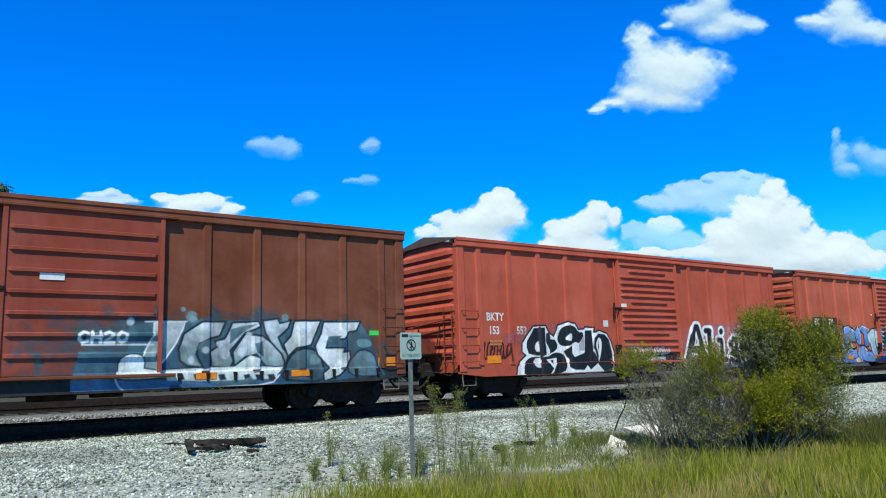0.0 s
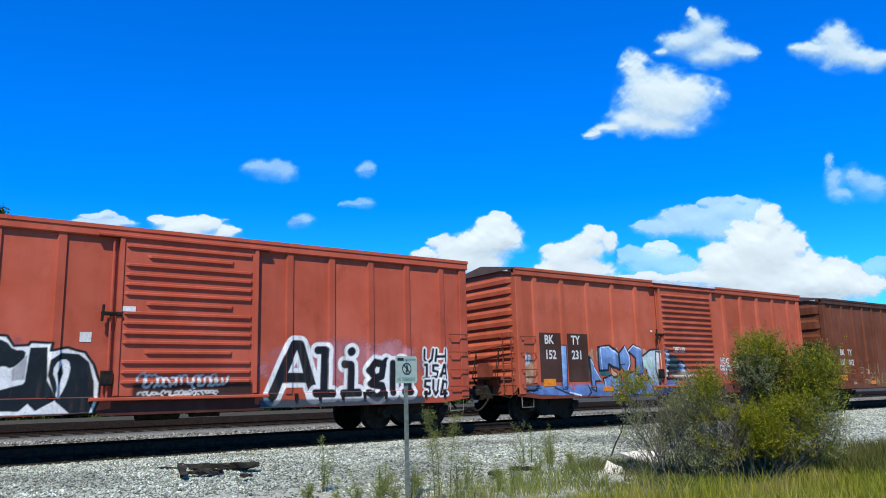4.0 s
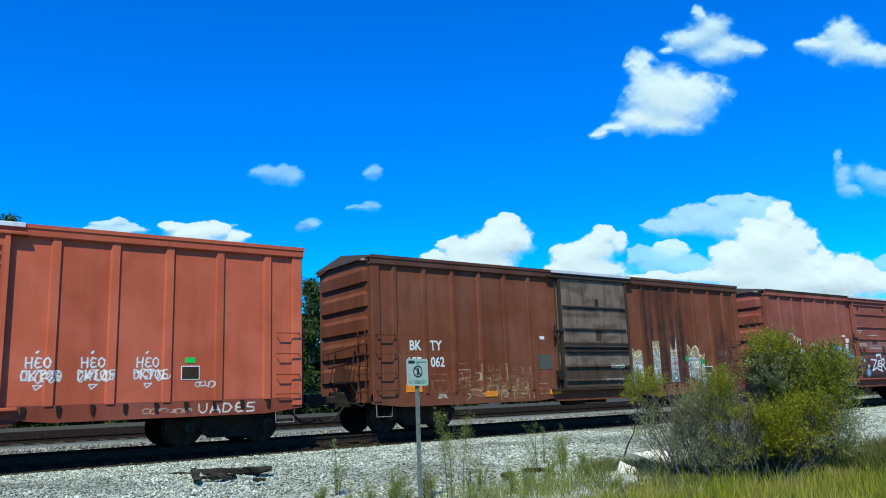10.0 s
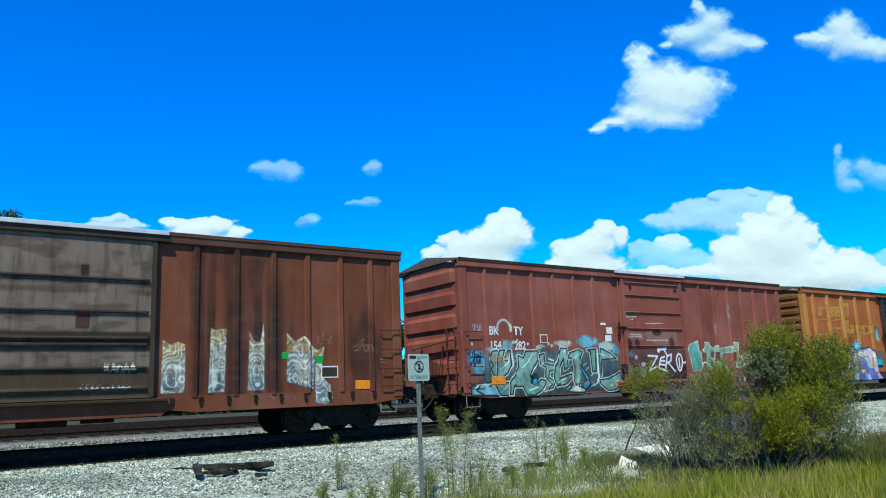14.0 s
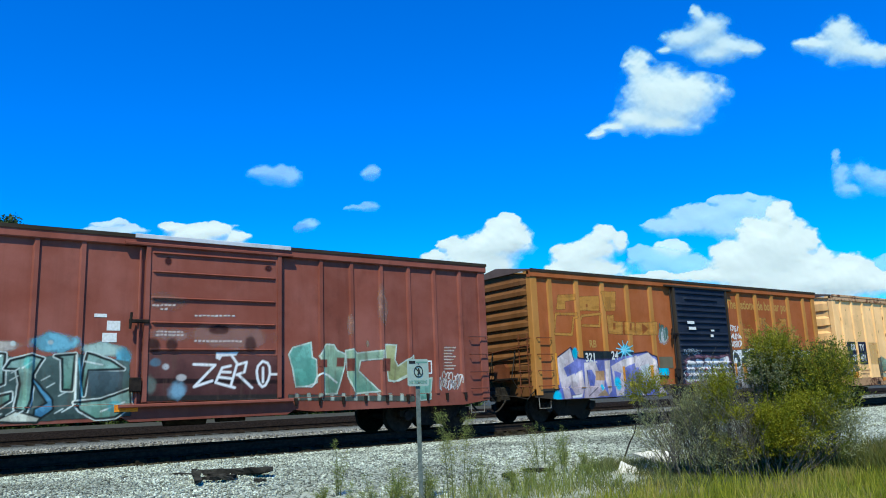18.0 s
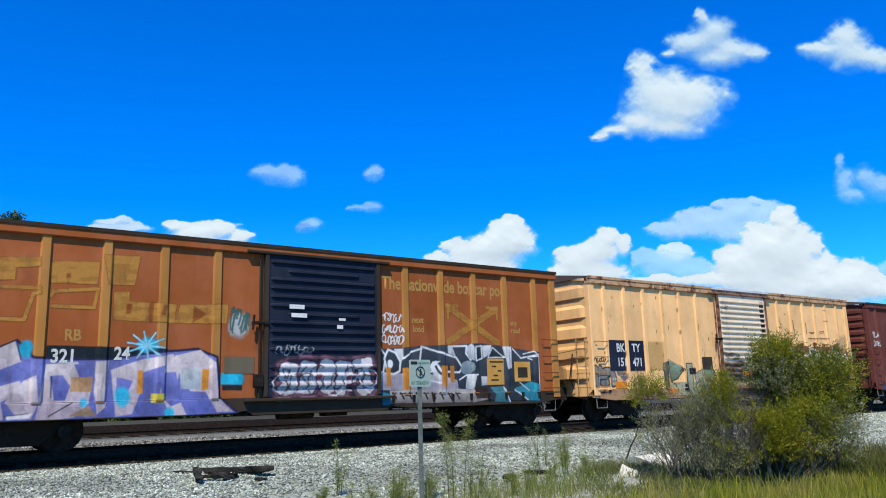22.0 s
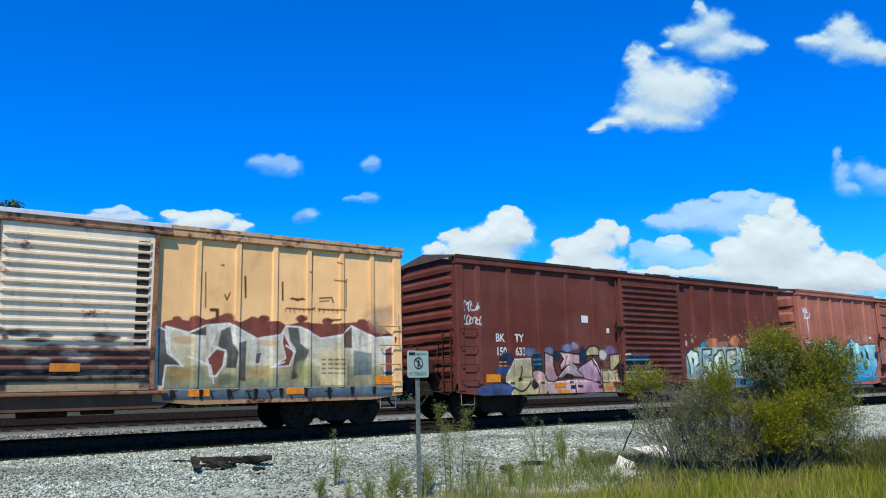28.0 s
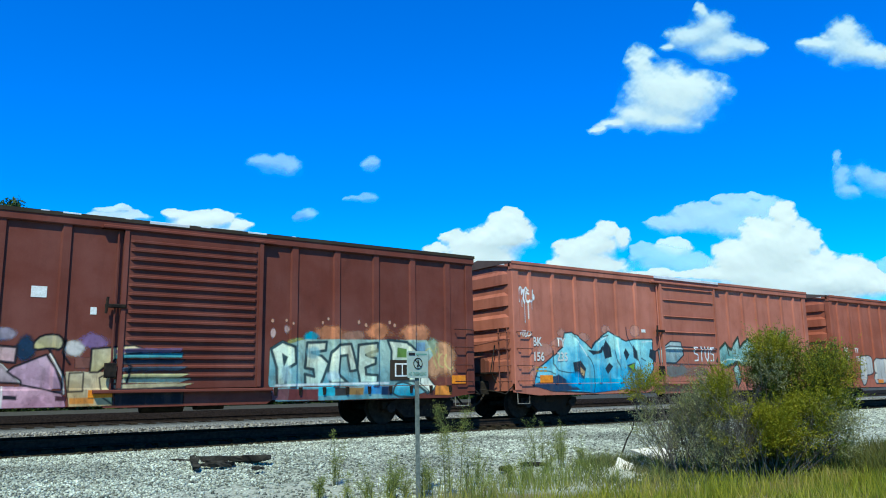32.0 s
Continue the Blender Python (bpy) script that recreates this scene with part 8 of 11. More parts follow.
s.poly([(1.16, 1.18), (1.22, 1.18), (1.22, 1.12), (1.16, 1.12)], (0.5, 0.46, 0.4))
s.poly([(1.25, 1.18), (1.31, 1.18), (1.31, 1.12), (1.25, 1.12)], (0.5, 0.46, 0.4))
s.poly([(1.89, 1.17), (1.95, 1.17), (1.95, 1.11), (1.89, 1.11)], (0.30, 0.18, 0.09))
s.poly([(1.98, 1.17), (2.05, 1.17), (2.05, 1.11), (1.99, 1.11)], (0.30, 0.18, 0.09))
s.poly([(2.08, 1.17), (2.14, 1.17), (2.14, 1.11), (2.08, 1.11)], (0.30, 0.18, 0.09))
s.poly([(2.18, 1.17), (2.24, 1.17), (2.24, 1.1), (2.18, 1.11)], (0.30, 0.18, 0.09))
s.poly([(2.28, 1.17), (2.34, 1.17), (2.34, 1.1), (2.28, 1.1)], (0.30, 0.18, 0.09))
s.poly([(2.37, 1.16), (2.44, 1.16), (2.44, 1.1), (2.38, 1.1)], (0.30, 0.18, 0.09))
s.onto(G, "graffiti", "grey bubble letters over the ladder")
s = Spray(6.5, 9.62, 0.95, 2.3)
s.rect(6.5, 9.62, 0.98, 1.5, (0.05, 0.03, 0.026), 0.9, 0.06)
s.rect(6.5, 9.62, 1.42, 1.85, (0.15, 0.06, 0.045), 0.85, 0.06)
s.rect(6.9, 9.3, 1.0, 1.16, (0.5, 0.36, 0.2), 0.8, 0.03)
rng = np.random.RandomState(3)
for k in range(40):
    s.haze(rng.uniform(6.6, 9.4), rng.uniform(1.45, 2.2), rng.uniform(.06, .3), rng.uniform(.03, .08), rng.choice((0, 1)) * np.array((0.5, 0.42, 0.34)) + np.array((0.08, 0.035, 0.025)), 0.7, k)
s.wear(0.35, 4)
s.onto(G, "rust_patch", "maroon primer and rust on the door foot")
s = Spray(9.5, 15.7, 0.62, 4.2, 0.018)
RUST_RED, CREAM, DOVE, BRIGHT, SCAR = (0.215, 0.062, 0.042), ((0.50, 0.42, 0.22), (0.66, 0.62, 0.50)), ((0.055, 0.057, 0.05), (0.14, 0.135, 0.115)), (0.74, 0.72, 0.66), (0.10, 0.035, 0.018)
s.poly([(9.72, 2.28), (9.77, 2.41), (10.03, 2.48), (10.32, 2.44), (10.49, 2.55), (10.7, 2.48), (11.03, 2.59), (11.47, 2.44), (11.72, 2.57), (12.11, 2.49), (12.43, 2.5), (12.6, 2.41), (12.98, 2.51), (13.25, 2.49), (13.68, 2.47), (14.19, 2.52), (14.64, 2.56), (15.02, 2.57), (15.21, 2.45), (15.64, 2.17), (15.56, 1.98), (9.79, 1.96)], RUST_RED)
s.haze(10.06, 2.46, 0.11, 0.08, RUST_RED, 0.9, 135)
s.haze(10.43, 2.47, 0.17, 0.11, RUST_RED, 0.9, 200)
s.haze(11.15, 2.52, 0.22, 0.14, RUST_RED, 0.9, 320)
s.haze(11.78, 2.52, 0.16, 0.10, RUST_RED, 0.9, 420)
s.haze(12.04, 2.55, 0.15, 0.09, RUST_RED, 0.9, 460)
s.haze(12.98, 2.58, 0.17, 0.10, RUST_RED, 0.9, 600)
s.haze(13.68, 2.54, 0.16, 0.09, RUST_RED, 0.9, 700)
s.haze(14.64, 2.56, 0.16, 0.09, RUST_RED, 0.9, 830)
s.haze(14.91, 2.53, 0.22, 0.13, RUST_RED, 0.9, 865)
s.poly([(9.83, 2.31), (10.32, 2.19), (10.7, 2.36), (11.22, 2.42), (11.88, 2.09), (12.47, 2.19), (12.6, 2.4), (12.98, 2.38), (13.5, 2.12), (14.07, 2.22), (14.34, 2.45), (15.01, 2.16), (15.56, 2.23), (15.56, 1.98), (15.49, 0.96), (9.81, 1.01), (9.73, 2.01)], CREAM)
s.poly([(9.8, 1.48), (15.5, 1.46), (15.49, 0.94), (9.81, 1.01)], ((0.20, 0.21, 0.12), (0.40, 0.36, 0.20)))
s.poly([(9.65, 2.31), (9.83, 2.23), (9.88, 1.75), (10.22, 1.48), (9.85, 1.48), (9.81, 1.03), (9.68, 1.05)], DOVE, BRIGHT, 0.03)
s.poly([(10.29, 2.19), (10.7, 2.35), (10.71, 2.14), (10.47, 2.14)], DOVE)
s.poly([(11.04, 2.26), (11.25, 2.35), (11.31, 1.98), (11.44, 1.76), (11.38, 1.42), (11.17, 1.42), (11.19, 1.75), (10.98, 1.92)], DOVE)
s.poly([(10.74, 1.64), (10.95, 1.86), (11.15, 1.81), (11.11, 1.47), (10.96, 1.25), (10.82, 1.25)], RUST_RED, BRIGHT, 0.035)
s.poly([(11.44, 1.98), (11.63, 2.04), (11.63, 1.13), (11.49, 1.14)], DOVE)
s.poly([(11.86, 1.76), (12.01, 1.78), (11.95, 1.52), (11.84, 1.52)], DOVE, BRIGHT, 0.02)
s.poly([(12.53, 2.26), (12.67, 2), (12.8, 1.77), (12.7, 1.47), (12.24, 1.44), (12.6, 1.65), (12.5, 2)], RUST_RED, BRIGHT, 0.03)
s.poly([(12.64, 2.37), (12.91, 2.37), (12.97, 2), (13.17, 1.83), (13.04, 1.47), (12.97, 1.18), (12.73, 1.15), (12.8, 1.59), (12.84, 1.88), (12.7, 2.06)], DOVE)
s.poly([(14.08, 2.39), (14.34, 2.43), (14.36, 1.9), (14.11, 1.91)], ((0.11, 0.07, 0.05), (0.2, 0.1, 0.07)))
s.poly([(13.49, 1.83), (14.21, 1.85), (14.2, 1.01), (13.49, 0.99)], ((0.56, 0.47, 0.25), (0.60, 0.50, 0.28)))
s.poly([(13.53, 1.64), (13.65, 1.64), (13.65, 1.6), (13.53, 1.59)], (0.2, 0.15, 0.09))
s.poly([(13.7, 1.64), (13.83, 1.64), (13.83, 1.6), (13.7, 1.6)], (0.2, 0.15, 0.09))
s.poly([(13.87, 1.64), (14, 1.64), (14, 1.6), (13.87, 1.6)], (0.2, 0.15, 0.09))
s.poly([(14.03, 1.64), (14.19, 1.64), (14.19, 1.6), (14.03, 1.6)], (0.2, 0.15, 0.09))
s.poly([(13.53, 1.53), (13.65, 1.53), (13.65, 1.49), (13.53, 1.49)], (0.2, 0.15, 0.09))
s.poly([(13.7, 1.53), (13.83, 1.53), (13.83, 1.49), (13.7, 1.49)], (0.2, 0.15, 0.09))
s.poly([(13.87, 1.53), (14, 1.53), (14, 1.49), (13.87, 1.49)], (0.2, 0.15, 0.09))
s.poly([(14.03, 1.53), (14.19, 1.53), (14.19, 1.49), (14.03, 1.49)], (0.2, 0.15, 0.09))
s.poly([(13.53, 1.42), (13.65, 1.42), (13.65, 1.38), (13.52, 1.38)], (0.2, 0.15, 0.09))
s.poly([(13.7, 1.42), (13.83, 1.42), (13.83, 1.38), (13.7, 1.38)], (0.2, 0.15, 0.09))
s.poly([(13.87, 1.42), (14, 1.42), (14, 1.38), (13.87, 1.38)], (0.2, 0.15, 0.09))
s.poly([(14.03, 1.42), (14.19, 1.42), (14.18, 1.38), (14.02, 1.38)], (0.2, 0.15, 0.09))
s.poly([(13.52, 1.31), (13.65, 1.31), (13.65, 1.27), (13.52, 1.27)], (0.2, 0.15, 0.09))
s.poly([(13.7, 1.31), (13.83, 1.31), (13.83, 1.27), (13.7, 1.27)], (0.2, 0.15, 0.09))
s.poly([(13.86, 1.31), (13.99, 1.31), (13.99, 1.27), (13.86, 1.27)], (0.2, 0.15, 0.09))
s.poly([(14.02, 1.31), (14.18, 1.31), (14.18, 1.27), (14.02, 1.27)], (0.2, 0.15, 0.09))
s.poly([(14.4, 1.84), (14.89, 1.78), (14.88, 1.25), (14.39, 1.23)], ((0.10, 0.13, 0.12), (0.22, 0.25, 0.22)))
s.poly([(15.3, 1.88), (15.52, 1.98), (15.53, 1.21), (15.3, 1.21)], RUST_RED, BRIGHT, 0.03)
s.poly([(15.32, 1.34), (15.5, 1.34), (15.49, 1.16), (15.31, 1.16)], (0.03, 0.05, 0.07))
s.line([(9.83, 2.31), (10.32, 2.19), (10.7, 2.36), (11.22, 2.42), (11.88, 2.09), (12.47, 2.19), (12.6, 2.4), (12.98, 2.38), (13.5, 2.12), (14.07, 2.22), (14.34, 2.45), (15.01, 2.16), (15.56, 2.23)], 0.035, BRIGHT)
s.line([(9.89, 2.28), (9.93, 1.77), (10.21, 1.47)], 0.035, BRIGHT)
s.line([(10.97, 2.3), (10.81, 1.92), (11.04, 1.84)], 0.035, BRIGHT)
s.line([(11.31, 2.2), (11.42, 1.93)], 0.035, BRIGHT)
s.line([(10.33, 1.67), (10.82, 1.48), (10.9, 1.09)], 0.035, BRIGHT)
s.line([(12.6, 1.94), (12.84, 1.8)], 0.035, BRIGHT)
s.line([(13.53, 2.12), (14.05, 2.19)], 0.035, BRIGHT)
s.line([(14.45, 2.39), (14.51, 1.96), (15.01, 2.15)], 0.035, BRIGHT)
s.line([(12.23, 1.44), (12.57, 1.56)], 0.035, BRIGHT)
s.haze(10.21, 2.02, 0.33, 0.13, (0.55, 0.33, 0.15), 0.7, 160)
s.haze(10.17, 1.31, 0.39, 0.20, (0.36, 0.2, 0.06), 0.7, 150)
s.haze(11.98, 1.3, 0.41, 0.20, (0.50, 0.33, 0.12), 0.7, 450)
s.haze(12.17, 1.99, 0.31, 0.10, (0.56, 0.36, 0.18), 0.7, 480)
s.haze(13.11, 1.35, 0.31, 0.34, (0.32, 0.31, 0.12), 0.7, 620)
s.haze(10.57, 1.26, 0.17, 0.25, (0.22, 0.25, 0.16), 0.7, 220)
s.haze(11.17, 1.17, 0.25, 0.16, (0.08, 0.09, 0.06), 0.7, 320)
s.poly([(9.81, 1.01), (15.49, 0.99), (15.48, 0.71), (9.82, 0.76)], ((0.045, 0.075, 0.10), (0.13, 0.19, 0.21)))
s.line([(10.01, 0.95), (10.08, 0.79)], 0.05, (0.012, 0.016, 0.02))
s.line([(9.96, 0.93), (10.11, 0.94)], 0.03, (0.02, 0.025, 0.03))
s.line([(10.41, 0.94), (10.48, 0.78)], 0.05, (0.012, 0.016, 0.02))
s.line([(10.36, 0.92), (10.51, 0.93)], 0.03, (0.02, 0.025, 0.03))
s.line([(10.82, 0.94), (10.89, 0.77)], 0.05, (0.012, 0.016, 0.02))
s.line([(10.77, 0.92), (10.92, 0.92)], 0.03, (0.02, 0.025, 0.03))
s.line([(11.27, 0.93), (11.34, 0.76)], 0.05, (0.012, 0.016, 0.02))
s.line([(11.22, 0.91), (11.38, 0.91)], 0.03, (0.02, 0.025, 0.03))
s.line([(11.67, 0.92), (11.74, 0.75)], 0.05, (0.012, 0.016, 0.02))
s.line([(11.62, 0.9), (11.78, 0.91)], 0.03, (0.02, 0.025, 0.03))
s.line([(12.18, 0.91), (12.25, 0.74)], 0.05, (0.012, 0.016, 0.02))
s.line([(12.12, 0.89), (12.29, 0.9)], 0.03, (0.02, 0.025, 0.03))
s.line([(12.67, 0.9), (12.75, 0.72)], 0.05, (0.012, 0.016, 0.02))
s.line([(12.61, 0.88), (12.79, 0.89)], 0.03, (0.02, 0.025, 0.03))
s.line([(13.66, 0.88), (13.74, 0.7)], 0.05, (0.012, 0.016, 0.02))
s.line([(13.6, 0.86), (13.79, 0.87)], 0.03, (0.02, 0.025, 0.03))
s.line([(10.8, 2.71), (10.94, 2.71), (10.94, 2.46), (10.8, 2.45)], 0.07, SCAR, 0.85)
s.line([(12.7, 3.05), (13.06, 3.05)], 0.035, SCAR, 0.85)
s.line([(12.74, 3.07), (12.88, 3.01), (13.01, 3.08)], 0.03, SCAR, 0.85)
s.line([(12.6, 2.82), (13.26, 2.81), (13.33, 2.86)], 0.03, SCAR, 0.85)
s.line([(13.43, 2.83), (14.19, 2.83)], 0.03, SCAR, 0.85)
s.line([(13.46, 3.1), (13.79, 3.13), (13.83, 3.02)], 0.03, SCAR, 0.85)
s.line([(13.46, 3.02), (13.72, 3.05)], 0.02, SCAR, 0.85)
s.line([(13.87, 3.57), (14.17, 3.54), (14.21, 3.61)], 0.025, SCAR, 0.85)
s.line([(14.19, 3.56), (14.19, 2.9)], 0.02, SCAR, 0.85)
s.line([(11.1, 3.06), (11.15, 2.95), (11.22, 3.11)], 0.025, SCAR, 0.85)
s.line([(11.57, 3.5), (11.59, 3.03)], 0.04, SCAR, 0.85)
s.line([(12.49, 3.43), (12.5, 3.01)], 0.04, SCAR, 0.85)
s.line([(10.65, 3.55), (10.67, 2.76)], 0.02, SCAR, 0.85)
s.line([(13.95, 4.02), (14.06, 3.98)], 0.025, SCAR, 0.85)
s.line([(11.01, 3.74), (11.06, 3.73)], 0.03, SCAR, 0.85)
s.line([(13.18, 3.72), (13.21, 3.71)], 0.03, SCAR, 0.85)
s.line([(13.68, 2.57), (14.01, 2.59)], 0.04, SCAR, 0.85)
s.line([(12.98, 2.64), (13.08, 2.58), (12.94, 2.51)], 0.03, SCAR, 0.85)
s.line([(11.97, 2.6), (12.1, 2.55), (12.01, 2.49)], 0.03, SCAR, 0.85)
s.line([(13.27, 4.29), (13.26, 3.23)], 0.015, SCAR, 0.85)
s.line([(15.72, 2.76), (15.72, 2.04)], 0.05, SCAR, 0.85)
s.line([(12.57, 2.8), (12.58, 2.75)], 0.02, SCAR, 0.7)
s.line([(12.68, 2.81), (12.7, 2.73)], 0.02, SCAR, 0.7)
s.line([(12.8, 2.81), (12.81, 2.71)], 0.02, SCAR, 0.7)
s.line([(12.92, 2.82), (12.93, 2.77)], 0.02, SCAR, 0.7)
s.line([(13.03, 2.82), (13.05, 2.75)], 0.02, SCAR, 0.7)
s.line([(13.15, 2.82), (13.16, 2.73)], 0.02, SCAR, 0.7)
s.line([(13.33, 2.83), (13.34, 2.78)], 0.02, SCAR, 0.7)
s.line([(13.45, 2.84), (13.46, 2.76)], 0.02, SCAR, 0.7)
s.line([(13.57, 2.84), (13.58, 2.74)], 0.02, SCAR, 0.7)
s.line([(13.69, 2.84), (13.7, 2.8)], 0.02, SCAR, 0.7)
s.line([(13.81, 2.85), (13.83, 2.78)], 0.02, SCAR, 0.7)
s.line([(13.94, 2.85), (13.95, 2.75)], 0.02, SCAR, 0.7)
s.haze(15.18, 2.68, 0.55, 0.44, (0.62, 0.45, 0.27), 0.5, 9)
s.wear(0.12, 9)
s.mottle(0.14, 41)
s.onto(G, "graffiti", "white and grey letters with a maroon halo")
s = Spray(0.3, 6.5, 0.98, 4.3, 0.03)
rng = np.random.RandomState(7)
s.rect(2.64, 3.45, 1.55, 2.5, (0.55, 0.37, 0.12), 0.45, 0.03)
for k in range(70):
    x = rng.uniform(0.5, 15.3) if k % 3 else rng.choice(POSTS[2]) - 0.09
    z = rng.uniform(1.3, 4.25)
    if x > DOOR[0] - 0.1:
        continue
    s.haze(x, z, rng.uniform(.015, .03), rng.uniform(.02, .14), (0.16, 0.06, 0.025), rng.uniform(.3, .8), k)
s.onto(G, "rust_streaks", "rust spots and drips")
board(G, 0.82, 1.56, 1.55, 2.52, NAVY_BOARD)
board(G, 1.74, 2.46, 1.55, 2.52, NAVY_BOARD)
numbers(G, 1.14, 1.88, (("BK", "TY"), ("151", "471")), 1.70, 0.26, 1)
placard(G, 5.5, 1.6, 0.58, 0.42, BLACKISH)
placard(G, 7.6, 1.36, 0.55, 0.16, ORANGE, -0.108)
placard(G, 9.16, 1.9, 0.24, 2.2, BLACKISH, -0.052)

# dark maroon car, pink piece
H = boxcar(118.3, 1, livery("dark_maroon_paint", (0.126, 0.034, 0.023), RUSTROOF, 0.1, 0.3, 0.3, edge=BLACKISH, eave=BLACKISH, reflect=(1.0, 3.55, 6.0, 15.0)), "fine", True,
           "dark maroon boxcar with pink, beige and mint graffiti")
s = Spray(0.2, 9.6, 0.6, 2.4, 0.018)
SAND, BLUSH, SOOTY, RIM = ((0.46, 0.39, 0.17), (0.44, 0.38, 0.24)), ((0.44, 0.25, 0.26), (0.52, 0.37, 0.34)), (0.016, 0.014, 0.018), (0.62, 0.56, 0.5)
s.haze(2.68, 1.84, 0.31, 0.16, (0.10, 0.14, 0.22), 0.9, 510)
s.haze(1.75, 1.63, 0.26, 0.23, (0.02, 0.03, 0.07), 0.9, 290)
s.haze(1.6, 1.3, 0.38, 0.15, (0.03, 0.08, 0.2), 0.85, 250)
s.haze(3.41, 1.89, 0.25, 0.14, (0.16, 0.18, 0.28), 0.85, 670)
s.haze(4.18, 1.98, 0.35, 0.15, (0.14, 0.17, 0.3), 0.9, 830)
s.haze(4.46, 2.06, 0.25, 0.15, (0.26, 0.22, 0.26), 0.9, 885)
s.haze(4.82, 1.79, 0.20, 0.31, (0.012, 0.03, 0.06), 0.95, 955)
s.haze(5.69, 1.8, 0.24, 0.20, (0.5, 0.46, 0.42), 0.9, 1120)
s.haze(6.08, 1.94, 0.33, 0.18, (0.2, 0.12, 0.24), 0.9, 1190)
s.haze(1.58, 0.91, 0.29, 0.21, (0.02, 0.02, 0.03), 0.85, 240)
s.poly([(2.75, 1.79), (3.05, 1.82), (3.07, 1.34), (2.79, 1.34)], (0.012, 0.03, 0.055))
s.line([(2.77, 1.63), (3.04, 1.64)], 0.05, (0.02, 0.2, 0.24))
s.line([(2.78, 1.5), (3.05, 1.51)], 0.05, (0.02, 0.2, 0.24))
s.poly([(0.64, 0.85), (0.98, 0.93), (1.42, 0.96), (1.91, 0.91), (1.93, 0.56), (0.66, 0.56)], ((0.03, 0.05, 0.12), (0.05, 0.09, 0.2)))
s.poly([(1.73, 1.15), (2, 1.63), (2, 1.64), (2.66, 1.67), (2.69, 1.21), (2.67, 1.14), (3.13, 0.88), (3.23, 0.74), (3.19, 0.54), (1.93, 0.53), (1.89, 0.69), (2.02, 0.84), (1.72, 1.02)], SAND, RIM, 0.03)
s.poly(curvy([(2.69, 1.27), (2.84, 1.34), (3.02, 1.32), (3.26, 1.15), (3.4, 0.92), (3.38, 0.79), (3.14, 0.57), (2.87, 0.55), (2.95, 0.84), (2.76, 1.07)], 1), ((0.44, 0.32, 0.2), (0.44, 0.28, 0.24)), SOOTY, 0.035)
s.line(curvy([(2.31, 1.44), (2.33, 1.3), (2.27, 1.16), (2.21, 1.02)], 1, False), 0.05, SOOTY)
s.haze(2.25, 1.08, 0.13, 0.10, SOOTY, 1, 1)
s.line(curvy([(1.97, 0.85), (2.13, 0.76), (2.3, 0.73), (2.47, 0.82), (2.63, 0.99)], 1, False), 0.055, SOOTY)
s.haze(2.78, 0.93, 0.16, 0.16, SOOTY, 1, 2)
s.line([(2.32, 1.14), (2.67, 1.13)], 0.025, SOOTY)
s.poly([(3.31, 0.97), (3.68, 0.99), (4.37, 1.02), (4.38, 0.57), (3.32, 0.55)], ((0.46, 0.29, 0.3), (0.5, 0.36, 0.33)), RIM, 0.03)
s.poly([(4.38, 1.05), (5.44, 1.05), (5.57, 0.78), (5.61, 0.6), (4.5, 0.57)], ((0.38, 0.19, 0.24), (0.46, 0.27, 0.31)))
s.poly([(3.23, 1.85), (3.59, 1.73), (3.57, 1.48), (3.65, 1.24), (3.76, 1.12), (3.68, 1.03), (3.54, 0.99), (3.31, 1.02), (3.21, 1.2)], BLUSH, SOOTY, 0.045)
s.poly([(3.82, 1.88), (4.69, 1.79), (4.67, 1.5), (4.34, 1.53), (4.12, 1.45), (3.86, 1.31), (3.83, 1.48), (4, 1.66)], BLUSH, SOOTY, 0.045)
s.poly([(3.58, 1.9), (3.87, 1.9), (3.83, 1.62), (3.67, 1.59)], (0.012, 0.03, 0.035))
s.poly([(3.75, 1.12), (4.29, 1.53), (4.46, 1.45), (4.79, 1.11), (4.4, 1.13), (4.13, 1.23), (3.88, 1.09)], ((0.26, 0.19, 0.2), (0.42, 0.33, 0.33)), SOOTY, 0.03)
s.line([(3.77, 1.12), (4.29, 1.54), (4.46, 1.46), (4.79, 1.12)], 0.025, RIM)
s.poly([(3.87, 1.08), (4.13, 1.22), (4.37, 1.09)], SOOTY)
s.poly([(4.65, 1.42), (5.21, 1.66), (5.38, 1.38), (5.56, 0.9), (4.81, 1.08), (4.78, 1.16), (4.55, 1.33)], ((0.36, 0.2, 0.27), (0.45, 0.3, 0.34)), SOOTY, 0.04)
s.poly(curvy([(4.97, 1.89), (5.1, 2.04), (5.36, 2.07), (5.5, 1.95), (5.45, 1.75), (5.26, 1.8), (4.98, 1.74)], 1), SAND, SOOTY, 0.04)
s.line([(4.14, 1.75), (4.05, 1.48), (3.89, 1.33)], 0.03, SOOTY)
s.line([(5.24, 1.78), (5.37, 1.52), (5.59, 1.18), (5.63, 0.83)], 0.04, SOOTY)
s.line([(5.27, 1.67), (5.53, 1.18), (5.56, 0.9)], 0.025, RIM)
s.line([(4.48, 1.04), (4.49, 0.57)], 0.03, RIM)
s.poly([(3.64, 0.76), (4.17, 0.74), (4.17, 0.63), (3.65, 0.64)], (0.58, 0.2, 0.04))
s.poly([(4.21, 0.88), (4.41, 0.88), (4.42, 0.76), (4.22, 0.76)], SOOTY)
s.poly([(4.51, 0.88), (4.74, 0.87), (4.74, 0.79), (4.51, 0.8)], SOOTY)
s.poly([(5.41, 0.86), (5.6, 0.85), (5.6, 0.76), (5.41, 0.76)], (0.06, 0.02, 0.03))
